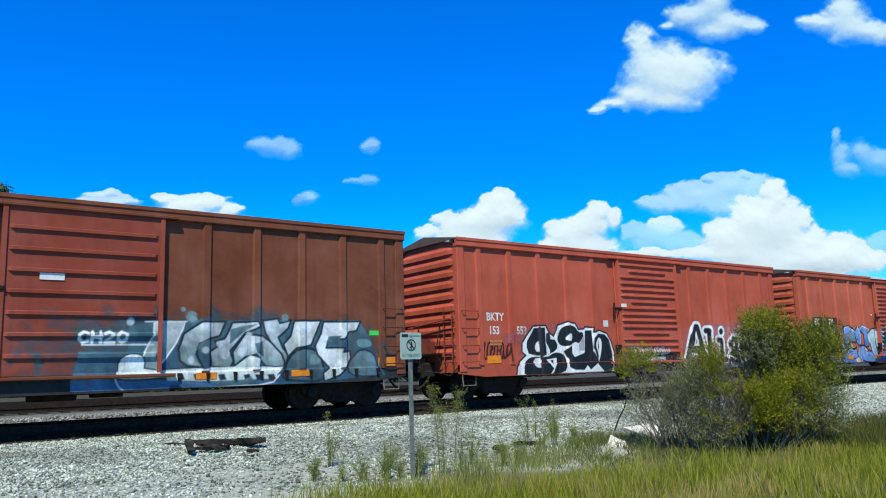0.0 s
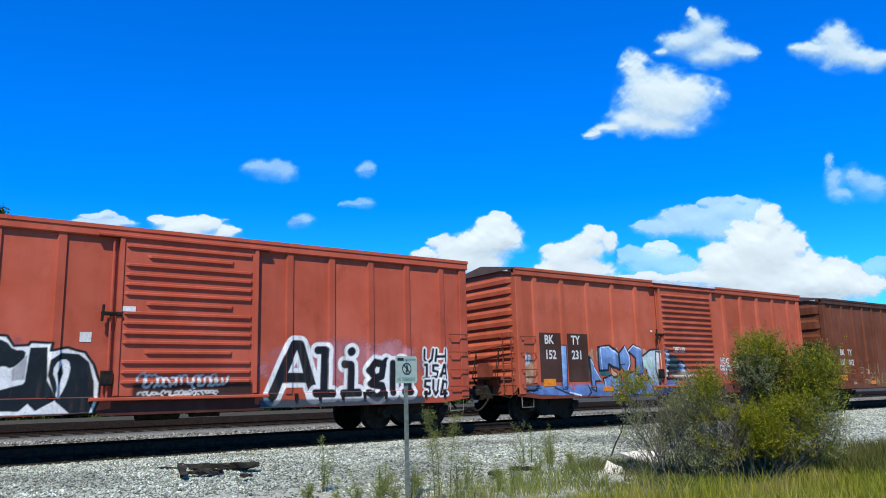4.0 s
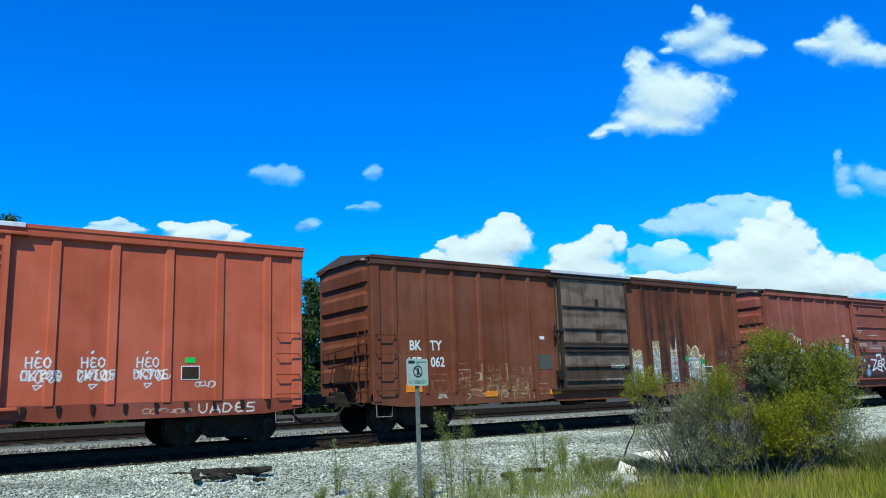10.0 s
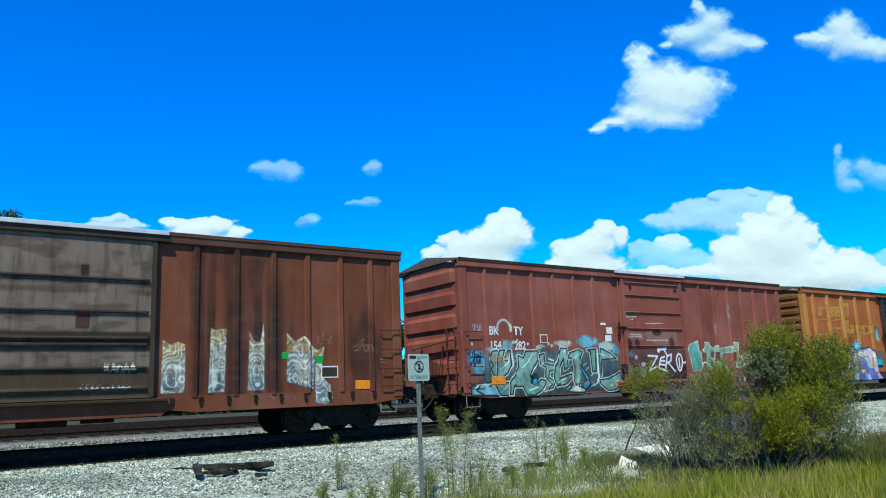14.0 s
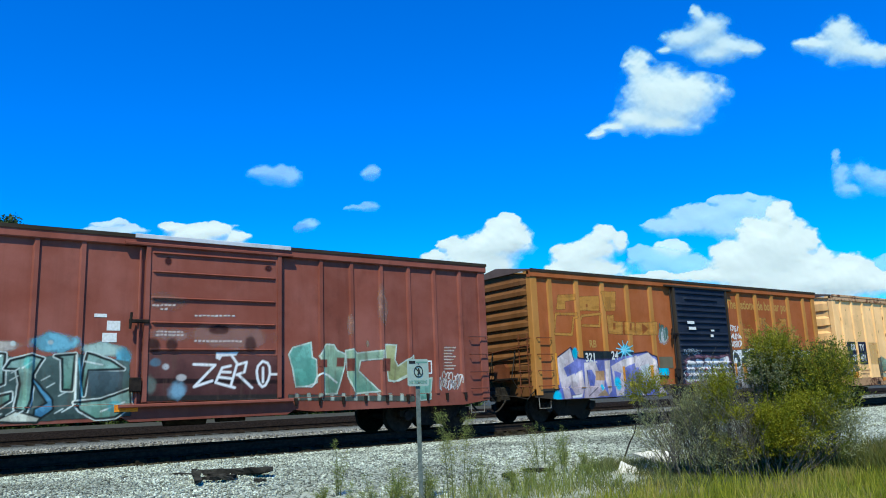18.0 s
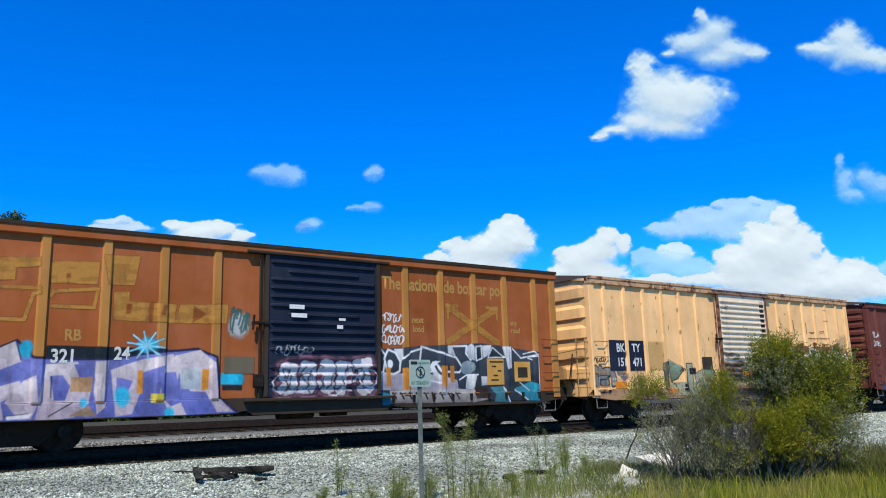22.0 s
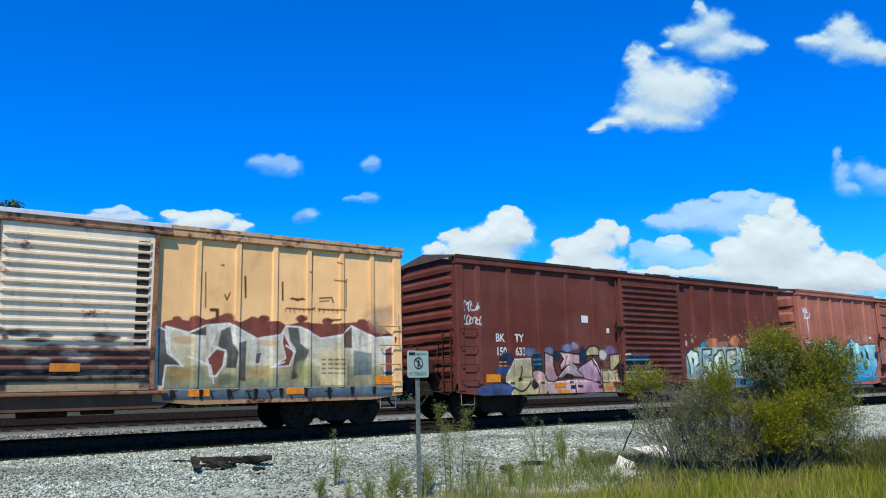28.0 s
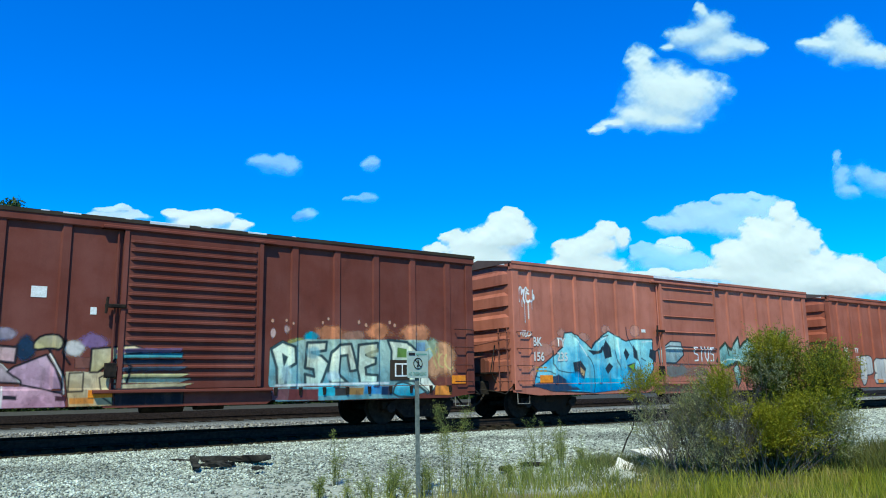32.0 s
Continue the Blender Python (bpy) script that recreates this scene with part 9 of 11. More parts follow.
s.poly([(5.72, 1.6), (6, 1.62), (6.01, 1.4), (5.73, 1.39)], (0.15, 0.06, 0.045))
s.line([(5.55, 1.95), (5.48, 1.7), (5.64, 1.47)], 0.035, SOOTY)
s.poly([(5.57, 1.33), (6.42, 1.32), (6.46, 0.65), (5.66, 0.64)], ((0.5, 0.34, 0.15), (0.46, 0.38, 0.24)))
s.line([(5.64, 1.3), (5.9, 1.31), (5.9, 0.94), (5.63, 0.93), (5.64, 1.3)], 0.03, SOOTY)
s.poly([(5.66, 0.82), (6.12, 0.81), (6.12, 0.69), (5.67, 0.7)], (0.58, 0.22, 0.04))
s.poly([(6.02, 1.78), (6.82, 1.86), (6.95, 1.81), (6.95, 1.63), (6.48, 1.59), (6.17, 1.32), (6.02, 1.32)], SAND, SOOTY, 0.04)
s.poly([(6.2, 1.21), (6.42, 1.31), (6.47, 0.66), (6.27, 0.82)], SAND, SOOTY, 0.03)
s.poly([(6.49, 1.77), (6.94, 1.8), (7.42, 1.81), (7.79, 1.82), (7.79, 1.73), (6.49, 1.7)], (0.16, 0.09, 0.16))
s.poly([(6.49, 1.67), (6.94, 1.69), (7.42, 1.71), (7.84, 1.71), (7.79, 1.62), (6.49, 1.6)], (0.05, 0.2, 0.22))
s.poly([(6.49, 1.55), (6.94, 1.57), (7.42, 1.58), (7.89, 1.58), (7.79, 1.49), (6.49, 1.47)], (0.03, 0.035, 0.05))
s.poly([(6.49, 1.4), (6.94, 1.42), (7.42, 1.43), (7.93, 1.43), (7.79, 1.35), (6.49, 1.33)], (0.08, 0.10, 0.13))
s.poly([(6.49, 1.26), (6.94, 1.28), (7.42, 1.28), (7.98, 1.28), (7.78, 1.2), (6.49, 1.19)], (0.34, 0.32, 0.16))
s.poly([(6.49, 1.17), (6.94, 1.18), (7.42, 1.19), (8.03, 1.18), (7.78, 1.1), (6.49, 1.1)], (0.5, 0.46, 0.3))
s.poly([(6.49, 1.06), (6.94, 1.08), (7.42, 1.08), (8.08, 1.08), (7.78, 0.99), (6.49, 0.99)], (0.4, 0.34, 0.2))
s.poly([(6.49, 0.99), (7.91, 1.02), (7.91, 0.62), (6.5, 0.63)], (0.016, 0.014, 0.018))
s.line([(6.56, 1.63), (6.77, 1.42), (6.71, 1.11)], 0.05, SOOTY)
s.line([(6.65, 1.68), (6.97, 1.71)], 0.04, SOOTY)
s.mottle(0.22, 30)
s.onto(H, "graffiti", "pink and beige angular letters")
s = Spray(9.5, 15.6, 0.62, 2.75, 0.02)
MINT, GLOOM = ((0.42, 0.56, 0.46), (0.66, 0.68, 0.50)), (0.03, 0.055, 0.06)
s.haze(11.45, 2.25, 0.51, 0.24, (0.50, 0.19, 0.09), 0.95, 690)
s.haze(12.77, 2.33, 0.46, 0.26, (0.50, 0.19, 0.09), 0.95, 880)
s.haze(13.87, 2.3, 0.57, 0.29, (0.50, 0.2, 0.1), 0.95, 1030)
s.haze(12.06, 2.21, 0.40, 0.15, (0.36, 0.18, 0.12), 0.9, 780)
s.haze(10.6, 1.98, 0.37, 0.17, (0.3, 0.3, 0.1), 0.9, 560)
s.haze(10.92, 2.16, 0.26, 0.16, (0.02, 0.3, 0.4), 0.95, 610)
s.haze(14.6, 1.64, 0.68, 0.59, (0.52, 0.27, 0.14), 0.95, 1130)
s.haze(14.31, 1.97, 0.36, 0.26, (0.3, 0.4, 0.26), 0.9, 1090)
s.haze(9.92, 2.22, 0.08, 0.13, (0.5, 0.34, 0.3), 0.8, 450)
s.haze(10.26, 2.3, 0.10, 0.14, (0.5, 0.34, 0.3), 0.8, 505)
s.poly([(9.85, 1.85), (10.73, 2.09), (14.24, 2.15), (14.45, 1.75), (14.04, 1.36), (14.46, 0.86), (13.55, 0.66), (10, 0.64), (9.83, 1.03)], ((0.10, 0.26, 0.30), (0.34, 0.46, 0.38)))
s.poly([(13.89, 2.08), (14.2, 2.09), (14.16, 1.42), (13.89, 1.42)], ((0.1, 0.22, 0.34), (0.2, 0.33, 0.42)))
s.poly([(9.88, 1.85), (10.16, 2.02), (10.47, 1.9), (10.49, 1.52), (10.3, 1.41), (10.25, 1.02), (10.04, 1), (10.02, 1.42)], MINT, GLOOM, 0.07)
s.poly([(10.79, 2.01), (11.31, 2.04), (11.28, 1.83), (10.92, 1.78), (11.17, 1.7), (11.37, 1.53), (11.15, 1), (10.76, 1.01), (10.73, 1.27), (10.99, 1.21), (10.96, 1.37), (10.74, 1.41)], MINT, GLOOM, 0.07)
s.poly([(11.43, 1.78), (11.64, 1.97), (11.98, 2), (12.11, 1.58), (12.16, 1.36), (11.95, 1.34), (11.87, 1.73), (11.68, 1.7), (11.63, 1.27), (11.89, 1.05), (11.42, 1.04), (11.35, 1.37)], MINT, GLOOM, 0.07)
s.poly([(12.19, 1.98), (12.72, 2.04), (12.71, 1.85), (12.4, 1.74), (12.66, 1.66), (12.65, 1.52), (12.38, 1.42), (12.41, 1.26), (12.71, 1.23), (12.7, 1.04), (12.23, 1.04), (12.16, 1.42)], MINT, GLOOM, 0.07)
s.poly([(13.04, 2.12), (13.63, 2.08), (13.89, 1.86), (13.77, 1.58), (14.03, 1.31), (14.47, 0.92), (14.23, 0.78), (13.79, 1.08), (13.13, 1.12), (13.15, 1.85)], MINT, GLOOM, 0.07)
s.poly([(10.15, 1.76), (10.31, 1.67), (10.2, 1.41)], GLOOM)
s.poly([(13.33, 1.94), (13.62, 1.91), (13.61, 1.68), (13.31, 1.68)], (0.12, 0.22, 0.05))
s.haze(10.26, 1.27, 0.15, 0.26, (0.28, 0.42, 0.46), 0.7, 5)
s.haze(10.97, 1.78, 0.23, 0.17, (0.16, 0.36, 0.4), 0.7, 6)
s.haze(11.48, 1.22, 0.18, 0.17, (0.34, 0.46, 0.5), 0.7, 7)
s.haze(12.53, 1.85, 0.21, 0.18, (0.5, 0.5, 0.3), 0.6, 8)
s.poly([(9.91, 0.93), (10.31, 0.93), (10.31, 0.67), (9.91, 0.68)], (0.14, 0.06, 0.07))
s.poly([(10.31, 0.93), (11.09, 0.91), (11.08, 0.65), (10.31, 0.67)], (0.11, 0.03, 0.03))
s.poly([(11.09, 1.02), (11.54, 1.01), (11.53, 0.75), (11.08, 0.76)], (0.04, 0.32, 0.4))
s.poly([(11.53, 0.95), (11.87, 0.94), (11.86, 0.75), (11.53, 0.75)], (0.03, 0.03, 0.03))
s.poly([(11.87, 0.94), (12.32, 0.94), (12.31, 0.76), (11.86, 0.77)], (0.26, 0.15, 0.05))
s.poly([(12.35, 0.99), (12.84, 0.98), (12.83, 0.77), (12.34, 0.78)], (0.04, 0.2, 0.4))
s.poly([(12.84, 0.96), (13.14, 0.96), (13.13, 0.74), (12.83, 0.75)], (0.01, 0.03, 0.08))
s.poly([(14.49, 0.96), (15.02, 0.95), (15, 0.71), (14.47, 0.72)], (0.6, 0.22, 0.04))
s.poly(curvy([(13.15, 0.7), (13.24, 1.02), (13.57, 1.07), (13.93, 0.84), (13.96, 0.68)], 1), ((0.03, 0.3, 0.42), (0.12, 0.45, 0.55)), GLOOM, 0.05)
s.poly([(14.07, 1.28), (14.22, 1.25), (14.49, 0.94), (14.34, 0.78), (14.02, 1.03)], (0.6, 0.62, 0.5), GLOOM, 0.03)
s.line([(10.01, 1.01), (11.47, 1.03), (13.06, 1.04)], 0.05, (0.55, 0.62, 0.6))
s.scribble(14.19, 1.31, 0.91, 0.7, (0.5, 0.44, 0.16), 0.035, 42, 7, 0.8)
s.mottle(0.22, 39)
for x, z in ((9.9, 2.5), (10.25, 2.52), (10.4, 2.45), (11.2, 2.5), (11.35, 2.6), (12.2, 2.55), (12.4, 2.48), (13.1, 2.58), (13.25, 2.5), (13.9, 2.3)):
    s.haze(x, z, 0.05, 0.06, (0.56, 0.3, 0.2), 0.8, int(x * 9))
s.onto(H, "graffiti", "mint-white letters over orange and blue")
s = Spray(0.2, 1.0, 2.4, 3.4, 0.018)
s.scribble(0.28, 2.95, 0.5, 0.28, (0.6, 0.58, 0.56), 0.03, 4, 9)
s.scribble(0.28, 2.55, 0.6, 0.3, (0.6, 0.58, 0.56), 0.03, 5, 9)
s.onto(H, "graffiti", "thin white tag")
numbers(H, 1.38, 2.1, (("BK", "TY"), ("150", "633")), 1.76, 0.22)
placard(H, 4.85, 2.78, 0.28, 0.22)
placard(H, 5.95, 2.48, 0.12, 0.15)
placard(H, 13.1, 1.12, 0.72, 0.5, BLACKISH, PANEL - 0.006)
placard(H, 13.24, 1.2, 0.44, 0.34, CARD, PANEL - 0.015)
placard(H, 13.28, 1.24, 0.16, 0.26, BLACKISH, PANEL - 0.022)
placard(H, 13.48, 1.24, 0.16, 0.26, BLACKISH, PANEL - 0.022)

for x, w in ((4.9, 0.16), (5.3, 0.34), (6.5, 0.12), (7.0, 0.85), (8.1, 0.22), (9.2, 0.46), (10.3, 0.1)):
    bm = bmesh.new()
    box(bm, x, x + w, -0.06, 0.03, EAVE + 0.03 - 0.06 * w, EAVE + 0.05, 0.01)
    part("roof_patch", bm, GALVA, H["root"], "bare galvanised patch at the eave")

# dull pink-brown car, cyan piece
I = boxcar(135.55, 2, livery("pink_brown_paint", (0.34, 0.115, 0.074), RUSTROOF, 0.2, 0.4, 0.6, reflect=(1.0,)), "flat", False,
           "dull pink-brown boxcar with cyan graffiti letters", GALVA)
s = Spray(0.4, 9.7, 0.62, 3.0, 0.02)
CYAN, DEEPBLUE, OUTLINE = ((0.015, 0.29, 0.50), (0.32, 0.66, 0.64)), ((0.006, 0.16, 0.40), (0.02, 0.36, 0.56)), (0.02, 0.035, 0.05)
s.haze(1.23, 1.97, 0.37, 0.23, (0.50, 0.24, 0.18), 0.8, 300)
s.haze(1.74, 2.18, 0.39, 0.20, (0.50, 0.24, 0.18), 0.8, 360)
s.haze(1.93, 2.47, 0.24, 0.17, (0.50, 0.24, 0.18), 0.8, 380)
s.haze(2.87, 2.35, 0.31, 0.17, (0.50, 0.24, 0.18), 0.8, 490)
s.haze(5.23, 2.62, 0.29, 0.22, (0.50, 0.24, 0.18), 0.8, 740)
s.haze(4.76, 1.85, 0.45, 0.29, (0.50, 0.24, 0.18), 0.8, 700)
s.haze(3.9, 2.65, 0.26, 0.17, (0.50, 0.24, 0.18), 0.8, 600)
s.haze(0.77, 1.31, 0.23, 0.23, (0.50, 0.24, 0.18), 0.8, 250)
s.poly([(0.94, 1.42), (1.2, 1.56), (1.98, 2.06), (2.06, 2.48), (2.36, 2.51), (2.86, 2.26), (3.2, 2.02), (3.5, 2.33), (4, 2.59), (4.34, 2.44), (4.81, 2.29), (5.2, 2.36), (6.11, 2.38), (6.1, 1.42), (5.62, 0.85), (3.16, 0.68), (1.54, 0.76), (0.71, 0.92)], CYAN, OUTLINE, 0.04)
s.poly([(0.67, 0.92), (1.16, 1.08), (1.75, 1.25), (2.64, 0.77), (1.46, 0.74)], (0.02, 0.045, 0.09))
s.poly([(2.76, 1.13), (3.93, 1.12), (6.04, 0.97), (5.62, 0.82), (3.16, 0.68), (2.64, 0.77)], DEEPBLUE)
s.poly([(2.7, 1.66), (2.92, 1.42), (2.83, 1.1), (2.46, 1.16), (2.37, 1.6)], OUTLINE)
s.poly([(3.86, 2.31), (4.07, 2.09), (4.11, 1.79), (3.8, 1.72), (3.7, 2.03)], OUTLINE)
s.poly([(3.98, 1.6), (4.15, 1.48), (3.89, 1.24), (3.77, 1.42)], OUTLINE)
s.poly([(3.02, 1.99), (3.46, 1.96), (3.75, 2.15), (3.68, 1.91), (3.27, 1.83)], OUTLINE)
s.poly([(5.14, 2.2), (5.31, 1.99), (5.32, 1.67), (5.14, 1.79)], OUTLINE)
s.poly([(4.78, 2.07), (4.95, 1.86), (4.79, 1.67), (4.67, 1.92)], OUTLINE)
s.poly([(4.82, 1.54), (5.22, 1.61), (5.13, 1.23), (4.81, 1.23)], OUTLINE)
s.poly([(5.97, 2.06), (6.27, 2), (6.22, 1.61), (5.89, 1.8)], OUTLINE)
s.poly([(2.66, 1.48), (2.87, 1.33), (2.81, 1.18), (2.65, 1.3)], (0.46, 0.3, 0.14))
s.poly([(4.86, 1.49), (5.17, 1.58), (5.11, 1.36)], (0.16, 0.3, 0.03))
s.line(curvy([(2.48, 2.4), (2.92, 1.9), (3.25, 1.6), (3.31, 1.12), (3.21, 0.71)], 1, False), 0.03, OUTLINE)
s.line(curvy([(3.2, 2.02), (3.3, 2.2), (3.64, 2.39), (3.99, 2.46)], 1, False), 0.03, OUTLINE)
s.line(curvy([(4.25, 2.41), (4.28, 1.85), (4.58, 1.11)], 1, False), 0.03, OUTLINE)
s.line(curvy([(4.85, 2.74), (4.87, 2.42), (5.17, 2.05), (5.4, 1.48)], 1, False), 0.03, OUTLINE)
s.line(curvy([(0.98, 1.34), (1.42, 1.34), (1.58, 1.25)], 1, False), 0.03, OUTLINE)
s.line(curvy([(0.77, 1.2), (1.16, 1.11)], 1, False), 0.03, OUTLINE)
s.line(curvy([(1.55, 1.94), (1.55, 1.42), (2, 1.3), (2.77, 1.27)], 1, False), 0.03, OUTLINE)
s.line(curvy([(5.49, 2.24), (5.39, 1.8), (5.72, 1.67)], 1, False), 0.03, OUTLINE)
s.line(curvy([(2.23, 2.45), (2.68, 2.19), (3, 1.81)], 1, False), 0.035, (0.62, 0.76, 0.74))
s.line(curvy([(3.49, 2.24), (3.92, 2.41)], 1, False), 0.035, (0.62, 0.76, 0.74))
s.line(curvy([(4.38, 2.32), (4.44, 1.73)], 1, False), 0.035, (0.62, 0.76, 0.74))
s.line(curvy([(5.59, 2.28), (6.1, 2.32)], 1, False), 0.035, (0.62, 0.76, 0.74))
s.haze(2.25, 2.24, 0.36, 0.28, (0.36, 0.68, 0.64), 0.7, 2)
s.haze(4.23, 2.22, 0.26, 0.29, (0.4, 0.68, 0.6), 0.6, 3)
s.haze(2.41, 1.07, 0.49, 0.26, (0.01, 0.30, 0.62), 0.6, 4)
s.haze(4.69, 1.23, 0.56, 0.29, (0.02, 0.34, 0.56), 0.6, 5)
s.poly([(6.38, 2.06), (6.94, 2.33), (7.47, 2.31), (7.58, 1.88), (7.16, 1.61), (6.43, 1.61)], ((0.16, 0.26, 0.28), (0.40, 0.50, 0.48)), OUTLINE, 0.04)
s.line(curvy([(6.81, 2.17), (7.19, 2.24), (7.37, 1.94)], 1, False), 0.04, (0.5, 0.55, 0.52))
s.line([(6.27, 2), (6.86, 2.17), (8.55, 2.13), (10.68, 2.08)], 0.04, OUTLINE)
s.line([(6.42, 1.58), (10.58, 1.52)], 0.04, OUTLINE, 0.7)
s.haze(7.02, 1.35, 0.87, 0.26, (0.16, 0.19, 0.18), 0.7, 6)
s.haze(8.32, 1.32, 0.79, 0.23, (0.2, 0.13, 0.1), 0.6, 7)
s.tag("kImk", 8.15, 1.68, 1.22, 0.49, (0.7, 0.7, 0.68), 0.05, 8)
s.mottle(0.1, 27)
s.onto(I, "graffiti", "cyan and blue spiky letters")
s = Spray(9.2, 15.6, 0.62, 3.1, 0.025)
FOAM, MOSS = ((0.10, 0.27, 0.26), (0.40, 0.56, 0.48)), (0.03, 0.045, 0.03)
s.poly([(9.44, 1.68), (9.66, 2.03), (10.16, 2.35), (10.43, 2.11), (10.97, 2.58), (11.04, 2.19), (11.52, 2.55), (11.93, 2.35), (12.17, 1.85), (11.69, 1.61), (11.13, 1.55), (10.84, 1.69), (10.1, 1.47), (9.76, 1.53)], FOAM, MOSS, 0.09)
s.poly([(10.45, 1.41), (10.83, 1.62), (10.99, 1.06), (10.71, 0.78)], FOAM, MOSS, 0.06)
s.poly([(12.52, 2.03), (12.98, 2.45), (13.33, 2.79), (13.14, 2.19), (12.71, 2.01)], FOAM, MOSS, 0.08)
s.poly([(13.52, 2.54), (13.91, 2.85), (14.24, 2.9), (13.96, 2.58)], ((0.12, 0.4, 0.45), (0.3, 0.55, 0.55)), MOSS, 0.06)
s.line([(10.22, 2.32), (10.34, 1.9)], 0.05, MOSS)
s.line([(11.48, 2.49), (11.61, 1.91)], 0.05, MOSS)
s.line([(9.77, 1.62), (10.26, 1.76), (11.09, 1.73)], 0.04, (0.5, 0.6, 0.5))
s.mottle(0.25, 21)
s.onto(I, "graffiti", "teal and cyan letters")
s = Spray(0.2, 1.0, 2.0, 4.0, 0.018)
s.scribble(0.28, 3.3, 0.6, 0.45, (0.75, 0.75, 0.73), 0.045, 4, 9)
for x in (0.4, 0.5, 0.62, 0.74):
    s.line([(x, 3.4), (x, 2.9 + 0.3 * math.sin(x * 20))], 0.02, (0.7, 0.7, 0.68))
s.scribble(0.3, 2.3, 0.35, 0.25, (0.7, 0.7, 0.68), 0.03, 9, 7)
s.onto(I, "graffiti", "dripping white tag")
numbers(I, 0.74, 1.7, (("BK", "TY"), ("156", "235")), 1.64, 0.25, 1)
placard(I, 5.6, 2.6, 0.2, 0.1)

J = boxcar(153.2, 2, livery("dusty_red_paint", (0.28, 0.08, 0.046), RUSTROOF, 0.25, 0.4, 0.4), "fine", False,
           "dusty red boxcar with a pale worn graffiti patch")
numbers(J, 0.95, 1.85, (("BK", "TY"), ("150", "171")), 1.75, 0.21)
s = Spray(1.8, 6.0, 0.7, 2.1)
s.piece("pkm", 2.0, 0.8, 3.6, 1.15, 0.4, (0.35, 0.33, 0.3), (0.5, 0.48, 0.44), (0.05, 0.05, 0.05), None, None, 71)
s.onto(J, "graffiti", "pale grey letters")


# ---- ground, ballast and tracks ----
def level(X, Y):
    """Height of the ground."""
    z = -0.30 - 0.34 * smooth(14.2, 9.6, Y) - 0.25 * smooth(30, 60, Y)
    z = z + 0.05 * (fbm(X * 0.5, Y * 0.5, 3) - 0.5) * smooth(17, 14, Y)
    z = z + 0.16 * np.exp(-(((X - 12.3) / 2.6) ** 2 + ((Y - 9.9) / 0.9) ** 2)) * (0.4 + fbm(X * 1.3, Y * 1.3, 8))
    z = z + 0.115 * smooth(17.4, 17.7, Y) * smooth(21.6, 20.6, Y) + 0.1 * smooth(28.4, 29.2, Y) * smooth(39, 38, Y)
    z = z + 0.55 * smooth(40, 44, Y) * smooth(400, 200, Y)
    return z + 0.02 * (fbm(X * 2.5, Y * 2.5, 5) - 0.5)


def ground_material():
    m, nt, b = fresh("gravel_and_soil")
    co = node(nt, "TexCoord").outputs["Object"]
    xyz = node(nt, "SeparateXYZ", ((0, co),))
    big = noise_tex(nt, co, 0.35, 5).outputs[0]
    mid = noise_tex(nt, co, 3.0, 6, 0.7).outputs[0]
    vor = node(nt, "TexVoronoi", (("Vector", co), ("Scale", 26.0)))
    grain = vor.outputs["Color"]
    g = node(nt, "SeparateColor", ((0, grain),)).outputs[0]
    stone = blend(nt, g, rgb(0.075, 0.082, 0.066), rgb(0.48, 0.52, 0.42))
    stone = blend(nt, ramp(nt, mid, 0.5, 0.75), stone, rgb(0.31, 0.34, 0.27))
    sand = blend(nt, mid, rgb(0.28, 0.295, 0.23), rgb(0.45, 0.47, 0.38))
    soil = blend(nt, mid, rgb(0.10, 0.09, 0.035), rgb(0.20, 0.17, 0.07))
    wob = node(nt, "Math", ((0, big), (1, 5.0)))
    wob.operation = "MULTIPLY"
    edge = node(nt, "Math", ((0, xyz.outputs[1]), (1, wob.outputs[0])))
    edge.operation = "ADD"
    c = blend(nt, ramp(nt, edge.outputs[0], 15.2, 13.2), stone, blend(nt, ramp(nt, big, 0.42, 0.6), stone, sand))
    c = blend(nt, ramp(nt, edge.outputs[0], 11.6, 10.2), c, soil)
    c = blend(nt, ramp(nt, xyz.outputs[1], 28.2, 29.4), c, blend(nt, mid, rgb(0.022, 0.022, 0.017), rgb(0.09, 0.09, 0.074)))
    # track-bed stain, made darker still to paint in the train's shade
    oil_shade = node(nt, "Math", ((0, ramp(nt, xyz.outputs[1], 17.0, 17.2)), (1, ramp(nt, xyz.outputs[1], 23.9, 23.2))))
    oil_shade.operation = "MULTIPLY"
    c = blend(nt, oil_shade.outputs[0], c, blend(nt, mid, rgb(0.016, 0.013, 0.007), rgb(0.042, 0.034, 0.02)))
    c = blend(nt, ramp(nt, xyz.outputs[1], 23.2, 23.9), c, blend(nt, ramp(nt, xyz.outputs[1], 28.2, 29.4), blend(nt, g, rgb(0.05, 0.048, 0.038), rgb(0.28, 0.27, 0.225)), c))
    nt.links.new(c, b.inputs["Base Color"])
    b.inputs["Roughness"].default_value = 0.95
    b.inputs["Specular IOR Level"].default_value = 0.2
    bp = node(nt, "Bump", (("Strength", 0.8), ("Distance", 0.03), ("Height", vor.outputs["Distance"])))
    bp2 = node(nt, "Bump", (("Strength", 0.4), ("Distance", 0.05), ("Height", mid), ("Normal", bp.outputs[0])))
    nt.links.new(bp2.outputs[0], b.inputs["Normal"])
    return m


